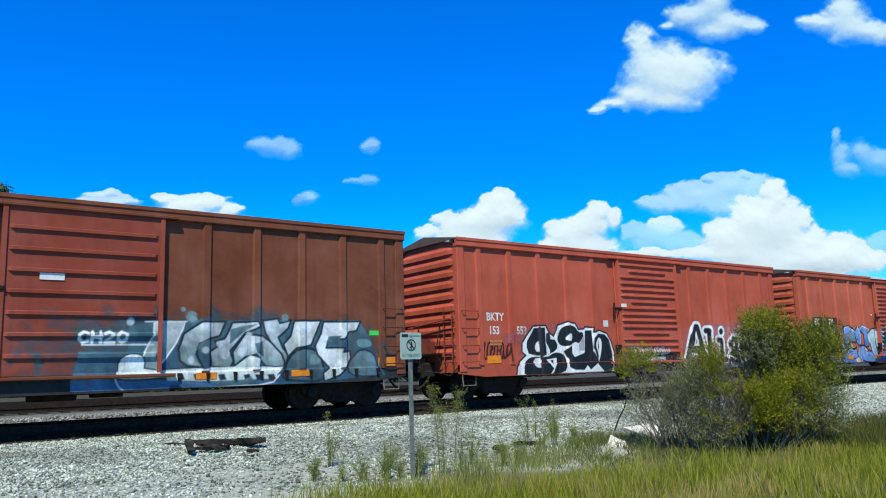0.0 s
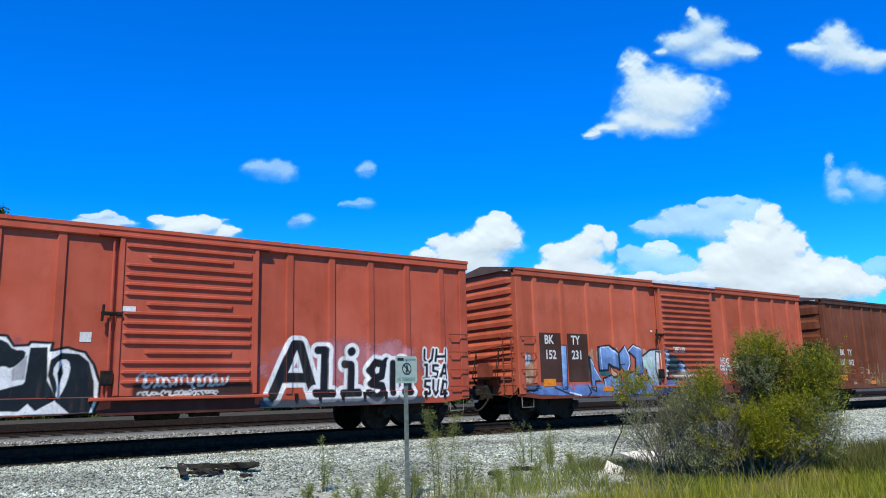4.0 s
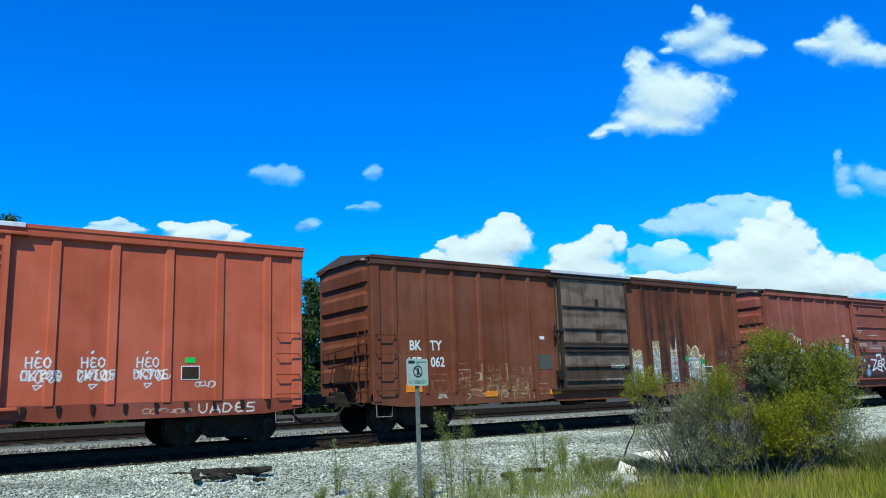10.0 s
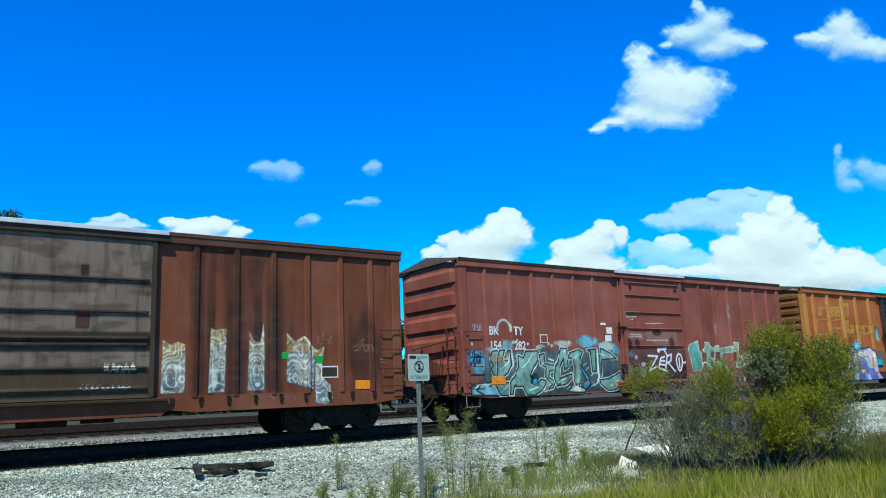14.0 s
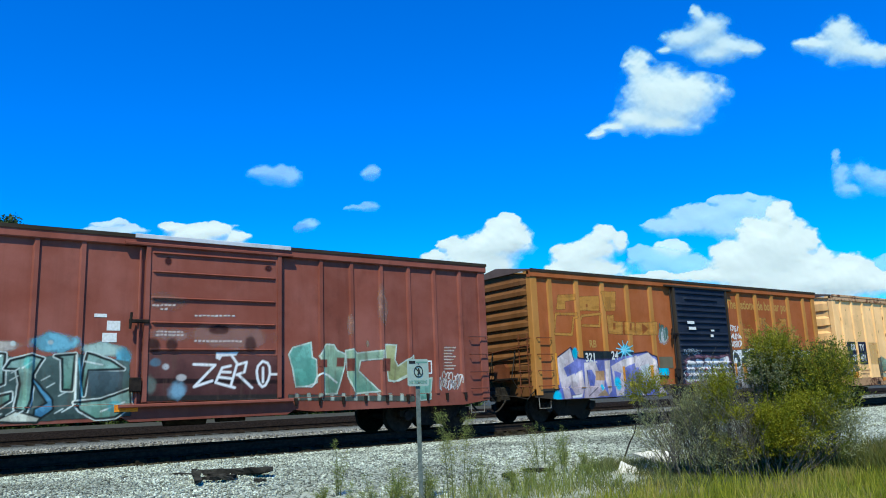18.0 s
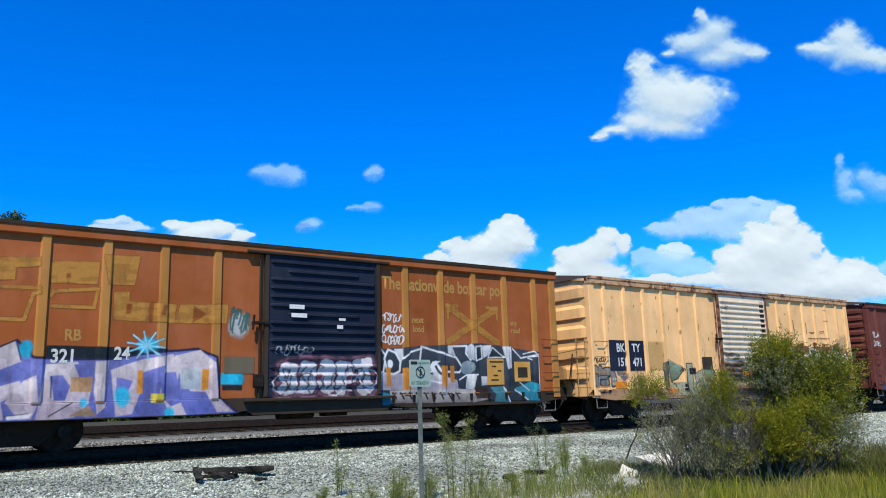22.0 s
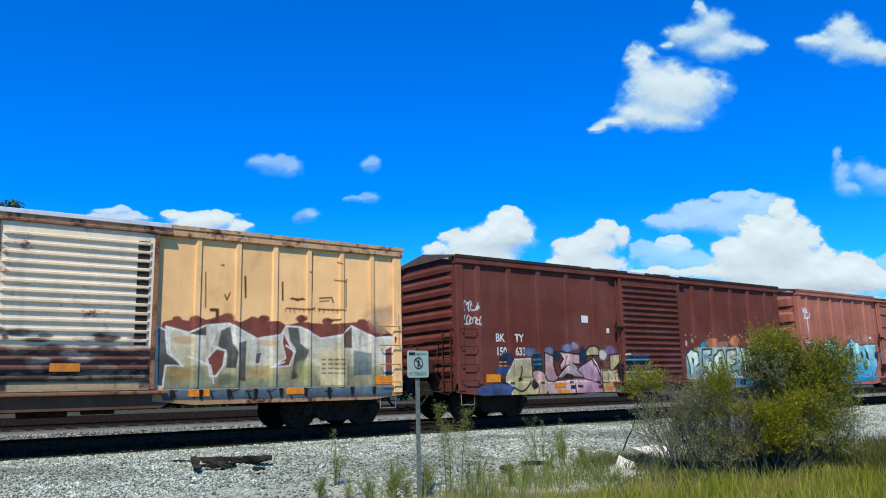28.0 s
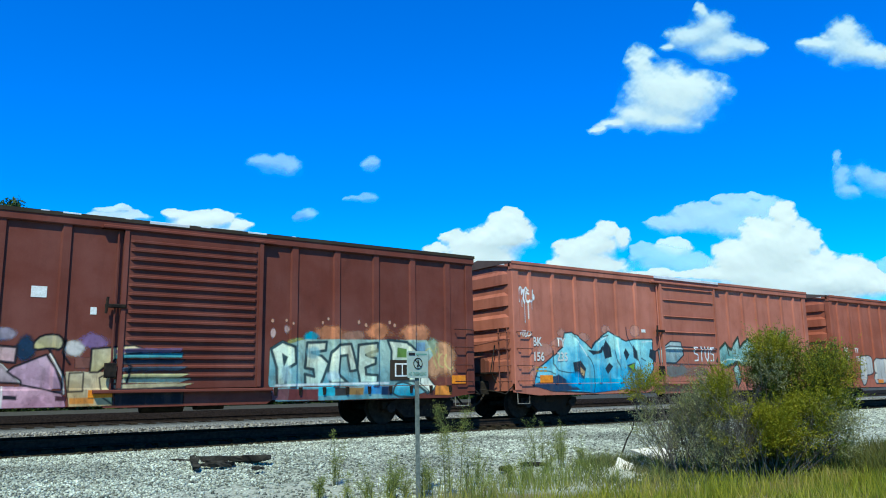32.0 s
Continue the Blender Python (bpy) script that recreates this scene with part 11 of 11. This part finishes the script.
def shrub(x, y):
    """The big roadside bush: stems, a bare grey twiggy flank, feathery masses of fine leaves with gaps."""
    r = random.Random(21)
    z0 = float(level(np.array(x), np.array(y)))
    ob = thing("bush", pose(x, y, z0, 0, 0, -58), "large loose yellow-green bush with a dry grey twiggy flank", "bush")

    def limb(bm, p, d, length, rad, depth):
        pts = [p]
        for k in range(4):
            d = (d + Vector((r.uniform(-.18, .18), r.uniform(-.18, .18), r.uniform(-.05, .14)))).normalized()
            pts.append(pts[-1] + d * length / 4)
        tube(bm, pts, [rad * (1 - 0.17 * k) for k in range(5)], 4)
        if depth:
            for k in range(4):
                e = (d + Vector((r.uniform(-.75, .75), r.uniform(-.75, .75), r.uniform(-.2, .5)))).normalized()
                limb(bm, pts[r.randint(1, 4)], e, length * r.uniform(.45, .72), rad * 0.5, depth - 1)

    for k in range(17):
        a = r.uniform(0, 6.28)
        side = 0.1 + 1.7 * (k + r.random()) / 17
        bm = bmesh.new()
        limb(bm, Vector((side * 0.5 + 0.1, r.uniform(-.3, .3), 0)), Vector((side * 0.6 + 0.25 * math.cos(a), 0.35 * math.sin(a), 1)).normalized(), r.uniform(0.55, 0.85), 0.022, 2)
        part("branch", bm, BARK, ob)
    for k in range(72):
        bm = bmesh.new()
        limb(bm, Vector((-0.45 + r.uniform(-.7, 1.1), r.uniform(-.4, .3), 0)), Vector((r.uniform(-.7, .2), r.uniform(-.3, .3), 1)).normalized(), r.uniform(0.55, 1.12), 0.012, 3 if k % 2 else 2)
        part("dry_branch", bm, TWIG, ob)
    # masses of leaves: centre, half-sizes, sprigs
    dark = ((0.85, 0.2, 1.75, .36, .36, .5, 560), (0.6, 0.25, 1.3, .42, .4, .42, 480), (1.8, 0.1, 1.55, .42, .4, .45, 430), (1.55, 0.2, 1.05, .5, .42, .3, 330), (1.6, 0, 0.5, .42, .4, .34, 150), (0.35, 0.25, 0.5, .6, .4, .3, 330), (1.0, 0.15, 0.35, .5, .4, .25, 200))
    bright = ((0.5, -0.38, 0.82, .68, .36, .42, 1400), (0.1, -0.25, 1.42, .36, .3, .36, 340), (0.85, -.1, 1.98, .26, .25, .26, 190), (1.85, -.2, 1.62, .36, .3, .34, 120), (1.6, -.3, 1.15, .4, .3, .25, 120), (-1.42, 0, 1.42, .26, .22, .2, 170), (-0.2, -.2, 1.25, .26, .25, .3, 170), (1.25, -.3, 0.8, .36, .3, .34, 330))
    sparse = ((-0.35, -.1, 1.05, .46, .4, .42, 420), (-0.65, 0, 0.7, .6, .4, .5, 330), (-1.15, 0, 0.85, .45, .35, .4, 240), (-0.1, -.3, 0.5, .5, .3, .4, 330), (1.85, -.25, 0.75, .36, .3, .4, 170), (0.75, -.2, 1.6, .3, .3, .4, 120))
    rs = np.random.RandomState(8)
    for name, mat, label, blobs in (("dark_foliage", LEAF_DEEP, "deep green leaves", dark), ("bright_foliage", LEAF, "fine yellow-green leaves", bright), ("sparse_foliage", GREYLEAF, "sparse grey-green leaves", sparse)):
        bases, ways = [], []
        for cx, cy, cz, rx, ry, rz, n in blobs:
            n = int(n * (1.5 if name == "dark_foliage" else 1.2))
            d = rs.normal(size=(n, 3))
            d /= np.linalg.norm(d, axis=1, keepdims=True)
            p = d * (rs.rand(n, 1) ** 0.45) * np.array((rx, ry, rz)) * rs.uniform(0.75, 1.2, (n, 1))
            p = p + np.array((cx * 0.8 if cx > 0 else cx, cy, cz))
            gap = fbm(p[:, 0] * 2.6 + p[:, 1], p[:, 2] * 2.6, 31, 3) > 0.43
            p, d = p[gap & (p[:, 2] > 0.08)], d[gap & (p[:, 2] > 0.08)]
            bases.append(p)
            ways.append(d * 0.7 + np.array((0, 0, 0.8)) + rs.normal(size=p.shape) * 0.35)
        bases, ways = np.concatenate(bases), np.concatenate(ways)
        tagged(part(name, sprigs(name, bases, ways, rs.uniform(0.12, 0.40, len(bases)), 26, 0.0185, mat, 5, 0.32), None, ob, label), "", "", "", "stuff")


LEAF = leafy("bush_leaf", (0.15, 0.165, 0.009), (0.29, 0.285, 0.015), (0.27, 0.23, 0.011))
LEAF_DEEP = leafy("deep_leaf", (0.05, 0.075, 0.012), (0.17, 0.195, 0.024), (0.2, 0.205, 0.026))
GREYLEAF = leafy("grey_leaf", (0.13, 0.145, 0.06), (0.31, 0.315, 0.15), (0.24, 0.255, 0.09))
shrub(11.45, 7.75)
twig = thing("bare_twig", pose(12.7, 11.3, -0.45, 0, 0, -48), "bare dark slanting twig beside the bush", "twig")
bm = bmesh.new()
tube(bm, [(-0.03, 0, -0.08), (0.09, 0.02, 0.2), (0.22, 0, 0.42), (0.29, 0.02, 0.7), (0.36, 0.03, 1.0), (0.39, 0.02, 1.25)], [0.02, 0.018, 0.015, 0.012, 0.008, 0.004], 5)
tube(bm, [(0.29, 0.02, 0.7), (0.4, 0.0, 0.86), (0.44, 0.02, 1.05)], [0.008, 0.006, 0.003], 4)
tube(bm, [(0.22, 0, 0.42), (0.16, 0.05, 0.62)], [0.006, 0.003], 4)
part("stem", bm, OLDWOOD, twig)


def tree(x, y, h, seed, spread, label):
    r = random.Random(seed)
    ob = thing("tree", pose(x, y, -0.55, 0, 0, seed * 40), label, "tree", "trees behind the railway")
    bm = bmesh.new()
    tube(bm, [(0, 0, 0), (0.1, 0.05, h * 0.35), (-0.05, 0.1, h * 0.7), (0, 0, h * 0.97)], [h * 0.022, h * 0.017, h * 0.01, 0.02], 7)
    cs = []
    for k in range(46):
        t = r.uniform(0.12, 1.0)
        a = r.uniform(0, 6.28)
        w = spread * h * (1.02 - t) ** 0.7 * r.uniform(0.45, 1.05) + 0.15
        tip = Vector((w * math.cos(a), w * math.sin(a), h * t + r.uniform(-.2, .4)))
        root_at = Vector((0, 0, max(0.4, h * t - 0.35 * w)))
        tube(bm, [root_at, root_at.lerp(tip, 0.5) + Vector((0, 0, 0.1)), tip], [h * 0.007, h * 0.004, 0.012], 4)
        for j in range(5):
            cs.append(root_at.lerp(tip, r.uniform(0.4, 1.05)) + Vector((r.uniform(-.3, .3), r.uniform(-.3, .3), r.uniform(-.15, .25))))
    part("trunk", bm, BARK, ob)
    tagged(part("crown", leaves("crown", cs, 0.6, 14000, 0.12, DARKLEAF, seed, 0.3), None, ob), "", "", "", "stuff")


DARKLEAF = leafy("dark_leaf", (0.024, 0.05, 0.012), (0.07, 0.115, 0.024), (0.075, 0.1, 0.022))
for k, (x, y, h, w) in enumerate(((5.2, 50, 12.3, 0.26), (9.2, 48, 9.0, 0.24), (11.8, 49, 8.0, 0.3), (2.0, 52, 9.0, 0.28), (-2.5, 50, 9.5, 0.28), (15.5, 50, 7.4, 0.34), (19.5, 52, 6.8, 0.36), (24, 54, 6.6, 0.36), (29, 55, 6.2, 0.38), (34, 57, 6.0, 0.4), (40, 58, 6.0, 0.4), (7.2, 46, 5.6, 0.4), (13.6, 46, 5.0, 0.42), (7.6, 48.5, 10.1, 0.26), (10.4, 47.2, 9.4, 0.28), (13.0, 48, 8.9, 0.3), (16.2, 47.5, 8.6, 0.32), (18.6, 48, 8.8, 0.3), (21.2, 49, 9.0, 0.3), (23.6, 48.5, 9.4, 0.28), (26.6, 50, 8.9, 0.32), (31.0, 51, 8.2, 0.34))):
    tree(x, y, h, k + 1, w, "dark green tree behind the railway tracks" if k else "tall dark green tree rising above the train")

def thicket(x0, x1, y, h, count, seed):
    """Low dark growth closing the view under the trees."""
    r = random.Random(seed)
    cs = []
    for k in range(260):
        x = r.uniform(x0, x1)
        top = h * (0.55 + 0.5 * float(fbm(np.array(x * 0.35), np.array(seed * 3.0), seed)))
        cs.append((x, y + r.uniform(-1.2, 1.2), -0.5 + top * r.random() ** 0.7))
    ob = new("thicket", leaves("thicket", cs, 0.9, count, 0.2, DARKLEAF, seed, 0.3))
    tagged(ob, "dense dark undergrowth below the trees", "undergrowth", "", "stuff")


thicket(-8, 14, 46.5, 8.6, 52000, 3)
thicket(12, 48, 49, 7.8, 66000, 4)

# ---- clouds ----
def cloud_material():
    m, nt, b = fresh("cloud")
    at = node(nt, "Attribute")
    at.attribute_name = "cover"
    co = node(nt, "TexCoord").outputs["Object"]
    n = noise_tex(nt, co, 0.03, 7, 0.65).outputs[0]
    s = node(nt, "Math", ((0, n), (1, -0.5)))
    s.operation = "ADD"
    k = node(nt, "Math", ((0, s.outputs[0]), (1, 0.22), (2, at.outputs["Fac"])))
    k.operation = "MULTIPLY_ADD"
    a = ramp(nt, k.outputs[0], 0.0, 1.0)
    top = node(nt, "Attribute")
    top.attribute_name = "most"
    soft = node(nt, "Math", ((0, a), (1, 1.7)))
    soft.operation = "POWER"
    mul = node(nt, "Math", ((0, soft.outputs[0]), (1, top.outputs["Fac"])))
    mul.operation = "MULTIPLY"
    veil = blend(nt, mul.outputs[0], rgb(0.26, 0.72, 0.74), rgb(0.90, 0.89, 0.77))
    df = node(nt, "BsdfDiffuse", (("Color", veil),))
    tl = node(nt, "BsdfTranslucent", (("Color", rgb(0.95, 0.95, 0.95)),))
    mx0 = node(nt, "MixShader", ((0, 0.08), (1, df.outputs[0]), (2, tl.outputs[0])))
    tr = node(nt, "BsdfTransparent")
    mx = node(nt, "MixShader", ((0, mul.outputs[0]), (1, tr.outputs[0]), (2, mx0.outputs[0])))
    nt.links.new(mx.outputs[0], nt.nodes["Material Output"].inputs[0])
    return m


CLOUD = cloud_material()
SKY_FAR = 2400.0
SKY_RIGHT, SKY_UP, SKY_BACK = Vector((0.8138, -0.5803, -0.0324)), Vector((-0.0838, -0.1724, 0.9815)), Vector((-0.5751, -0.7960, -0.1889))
DRIFT = []


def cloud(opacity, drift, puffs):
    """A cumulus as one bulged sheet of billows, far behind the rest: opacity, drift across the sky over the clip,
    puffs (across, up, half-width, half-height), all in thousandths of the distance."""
    k = len(DRIFT)
    P = np.array(puffs, float)
    pad = 24
    u0, u1 = (P[:, 0] - P[:, 2]).min() - pad, (P[:, 0] + P[:, 2]).max() + pad
    v0, v1 = (P[:, 1] - P[:, 3]).min() - pad, (P[:, 1] + P[:, 3]).max() + pad
    step = 1.6 if u1 - u0 > 60 else 0.8
    U, V = np.meshgrid(np.arange(u0, u1, step), np.arange(v0, v1, step))
    wu = U + 9 * (fbm(U / 22, V / 22, k) - 0.5) + 3 * (fbm(U / 6, V / 6, k + 40) - 0.5)
    wv = V + 9 * (fbm(U / 22 + 7, V / 22, k + 20) - 0.5) + 3 * (fbm(U / 6 + 7, V / 6, k + 60) - 0.5)
    tie = 3.2 if drift else 4.5
    total, dome = np.zeros(U.shape), np.zeros(U.shape)
    for pu, pv, ru, rv in P:
        q = 1 - ((wu - pu) / (ru * 1.12)) ** 2 - ((wv - pv) / (rv * 1.12)) ** 2
        q = np.maximum(q, -2.5)
        total += np.exp(tie * q)
        dome += np.exp(3.0 * (q - 1)) * min(ru, rv)
    field = np.log(total) / tie
    gv = np.gradient(field, axis=0)
    under = np.tanh(gv / 0.06)
    wide = (1.6 if drift else 0.85) + 0.5 * under
    ragged = (1.3 if drift else 0.9) * (fbm(U / 16, V / 12, k + 80, 5) - 0.5) * smooth(-0.3, 0.0, field) * smooth(1.0, 0.3, field)
    cover = np.clip((field + ragged + (0.38 if drift else 0.06)) / wide, -1, 1.2)
    rim = np.minimum.reduce((U - u0, u1 - step - U, V - v0, v1 - step - V)) / pad
    cover = cover * smooth(0, 0.6, rim) - 0.5 * smooth(0.5, 0, rim)
    out = dome * (0.035 if drift else 0.06) + 0.7 * (fbm(U / 16, V / 16, k + 90, 3) - 0.5)
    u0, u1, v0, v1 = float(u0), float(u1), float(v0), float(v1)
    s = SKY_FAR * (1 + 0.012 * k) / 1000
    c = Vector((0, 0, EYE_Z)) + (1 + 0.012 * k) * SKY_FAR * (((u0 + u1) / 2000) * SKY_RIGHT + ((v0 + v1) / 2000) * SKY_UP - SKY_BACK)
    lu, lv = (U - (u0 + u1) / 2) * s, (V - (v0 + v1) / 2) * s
    idx = np.arange(U.size).reshape(U.shape)
    quads = np.stack((idx[:-1, :-1], idx[:-1, 1:], idx[1:, 1:], idx[1:, :-1]), -1)
    on = np.maximum.reduce((cover[:-1, :-1], cover[1:, :-1], cover[:-1, 1:], cover[1:, 1:])) > -0.42
    me = mesh_of("cloud", np.stack((lu, lv, out * s), -1).reshape(-1, 3), quads[on], CLOUD)
    for p in me.polygons:
        p.use_smooth = True
    for name, val in (("cover", cover), ("most", np.full(U.shape, opacity))):
        at = me.attributes.new(name, "FLOAT", "POINT")
        at.data.foreach_set("value", val.ravel().astype(np.float32))
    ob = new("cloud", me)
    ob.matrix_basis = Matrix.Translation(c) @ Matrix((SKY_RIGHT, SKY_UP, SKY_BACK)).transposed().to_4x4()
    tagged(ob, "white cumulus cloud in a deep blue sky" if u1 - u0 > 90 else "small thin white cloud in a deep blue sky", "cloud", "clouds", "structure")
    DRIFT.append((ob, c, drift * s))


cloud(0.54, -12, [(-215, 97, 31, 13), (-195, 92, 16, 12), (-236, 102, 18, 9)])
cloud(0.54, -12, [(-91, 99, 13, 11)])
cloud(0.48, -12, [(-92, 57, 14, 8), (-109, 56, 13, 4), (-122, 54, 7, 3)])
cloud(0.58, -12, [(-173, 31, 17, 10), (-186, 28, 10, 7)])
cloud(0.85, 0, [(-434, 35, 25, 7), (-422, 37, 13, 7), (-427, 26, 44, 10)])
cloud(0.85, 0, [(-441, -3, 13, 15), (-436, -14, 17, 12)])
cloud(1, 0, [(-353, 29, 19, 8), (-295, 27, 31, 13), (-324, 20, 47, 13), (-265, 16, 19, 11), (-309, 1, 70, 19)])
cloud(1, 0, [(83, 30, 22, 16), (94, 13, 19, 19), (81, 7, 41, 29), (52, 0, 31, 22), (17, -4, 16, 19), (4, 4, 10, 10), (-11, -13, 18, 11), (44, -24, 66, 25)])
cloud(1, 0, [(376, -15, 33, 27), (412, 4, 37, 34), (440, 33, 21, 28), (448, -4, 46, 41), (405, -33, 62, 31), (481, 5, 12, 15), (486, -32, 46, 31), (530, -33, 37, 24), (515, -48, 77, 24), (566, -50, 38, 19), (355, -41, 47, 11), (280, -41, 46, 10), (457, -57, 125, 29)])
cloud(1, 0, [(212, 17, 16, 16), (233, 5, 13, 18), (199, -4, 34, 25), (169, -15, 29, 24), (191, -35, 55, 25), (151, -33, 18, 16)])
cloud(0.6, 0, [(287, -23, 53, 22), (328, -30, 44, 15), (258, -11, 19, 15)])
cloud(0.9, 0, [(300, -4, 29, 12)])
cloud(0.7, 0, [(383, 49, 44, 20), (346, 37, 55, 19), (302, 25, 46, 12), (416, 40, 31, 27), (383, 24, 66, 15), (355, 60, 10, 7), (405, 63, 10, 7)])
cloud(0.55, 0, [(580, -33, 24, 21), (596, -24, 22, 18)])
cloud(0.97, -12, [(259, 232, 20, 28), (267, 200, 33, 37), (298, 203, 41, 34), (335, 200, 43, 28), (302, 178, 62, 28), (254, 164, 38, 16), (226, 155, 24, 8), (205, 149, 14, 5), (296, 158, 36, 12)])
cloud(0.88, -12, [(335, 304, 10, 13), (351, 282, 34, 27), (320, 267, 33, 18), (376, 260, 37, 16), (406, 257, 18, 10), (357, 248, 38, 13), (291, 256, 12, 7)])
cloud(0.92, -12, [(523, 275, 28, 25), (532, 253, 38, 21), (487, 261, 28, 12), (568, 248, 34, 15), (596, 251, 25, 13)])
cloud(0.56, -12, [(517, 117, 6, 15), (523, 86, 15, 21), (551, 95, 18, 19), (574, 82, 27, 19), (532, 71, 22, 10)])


# ---- movement ----
RUN = (0.0, 7.64, 15.33, 23.04, 30.73, 38.31, 45.78, 53.27, 60.7, 68.14, 75.6, 83.07, 90.55, 98.13, 105.77, 113.39, 120.99)


def run(t):
    """Metres the train has gone at t seconds."""
    i = min(int(t / 2), len(RUN) - 2)
    f = t / 2 - i
    a, b = RUN[i], RUN[i + 1]
    m0 = (RUN[i + 1] - RUN[i - 1]) / 2 if i else b - a
    m1 = (RUN[i + 2] - a) / 2 if i + 2 < len(RUN) else b - a
    return a * (2 * f ** 3 - 3 * f * f + 1) + m0 * (f ** 3 - 2 * f * f + f) + b * (3 * f * f - 2 * f ** 3) + m1 * (f ** 3 - f * f)


def motions():
    for car in TRAIN:
        walk(car["root"], [(2 * i, pose(car["start"] - d, TRAIN_Y, 0)) for i, d in enumerate(RUN)])
    times = [k / 6 for k in range(193)]
    turns = [(t, -math.degrees(run(t) / 0.42)) for t in times]
    for w, ax in WHEELS:
        walk(w, [(t, pose(ax, WIDE / 2, 0.42, 0, a, 0)) for t, a in turns])
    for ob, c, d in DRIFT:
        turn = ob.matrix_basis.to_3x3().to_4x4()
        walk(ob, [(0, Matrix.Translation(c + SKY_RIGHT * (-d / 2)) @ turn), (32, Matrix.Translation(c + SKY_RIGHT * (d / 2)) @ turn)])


motions()
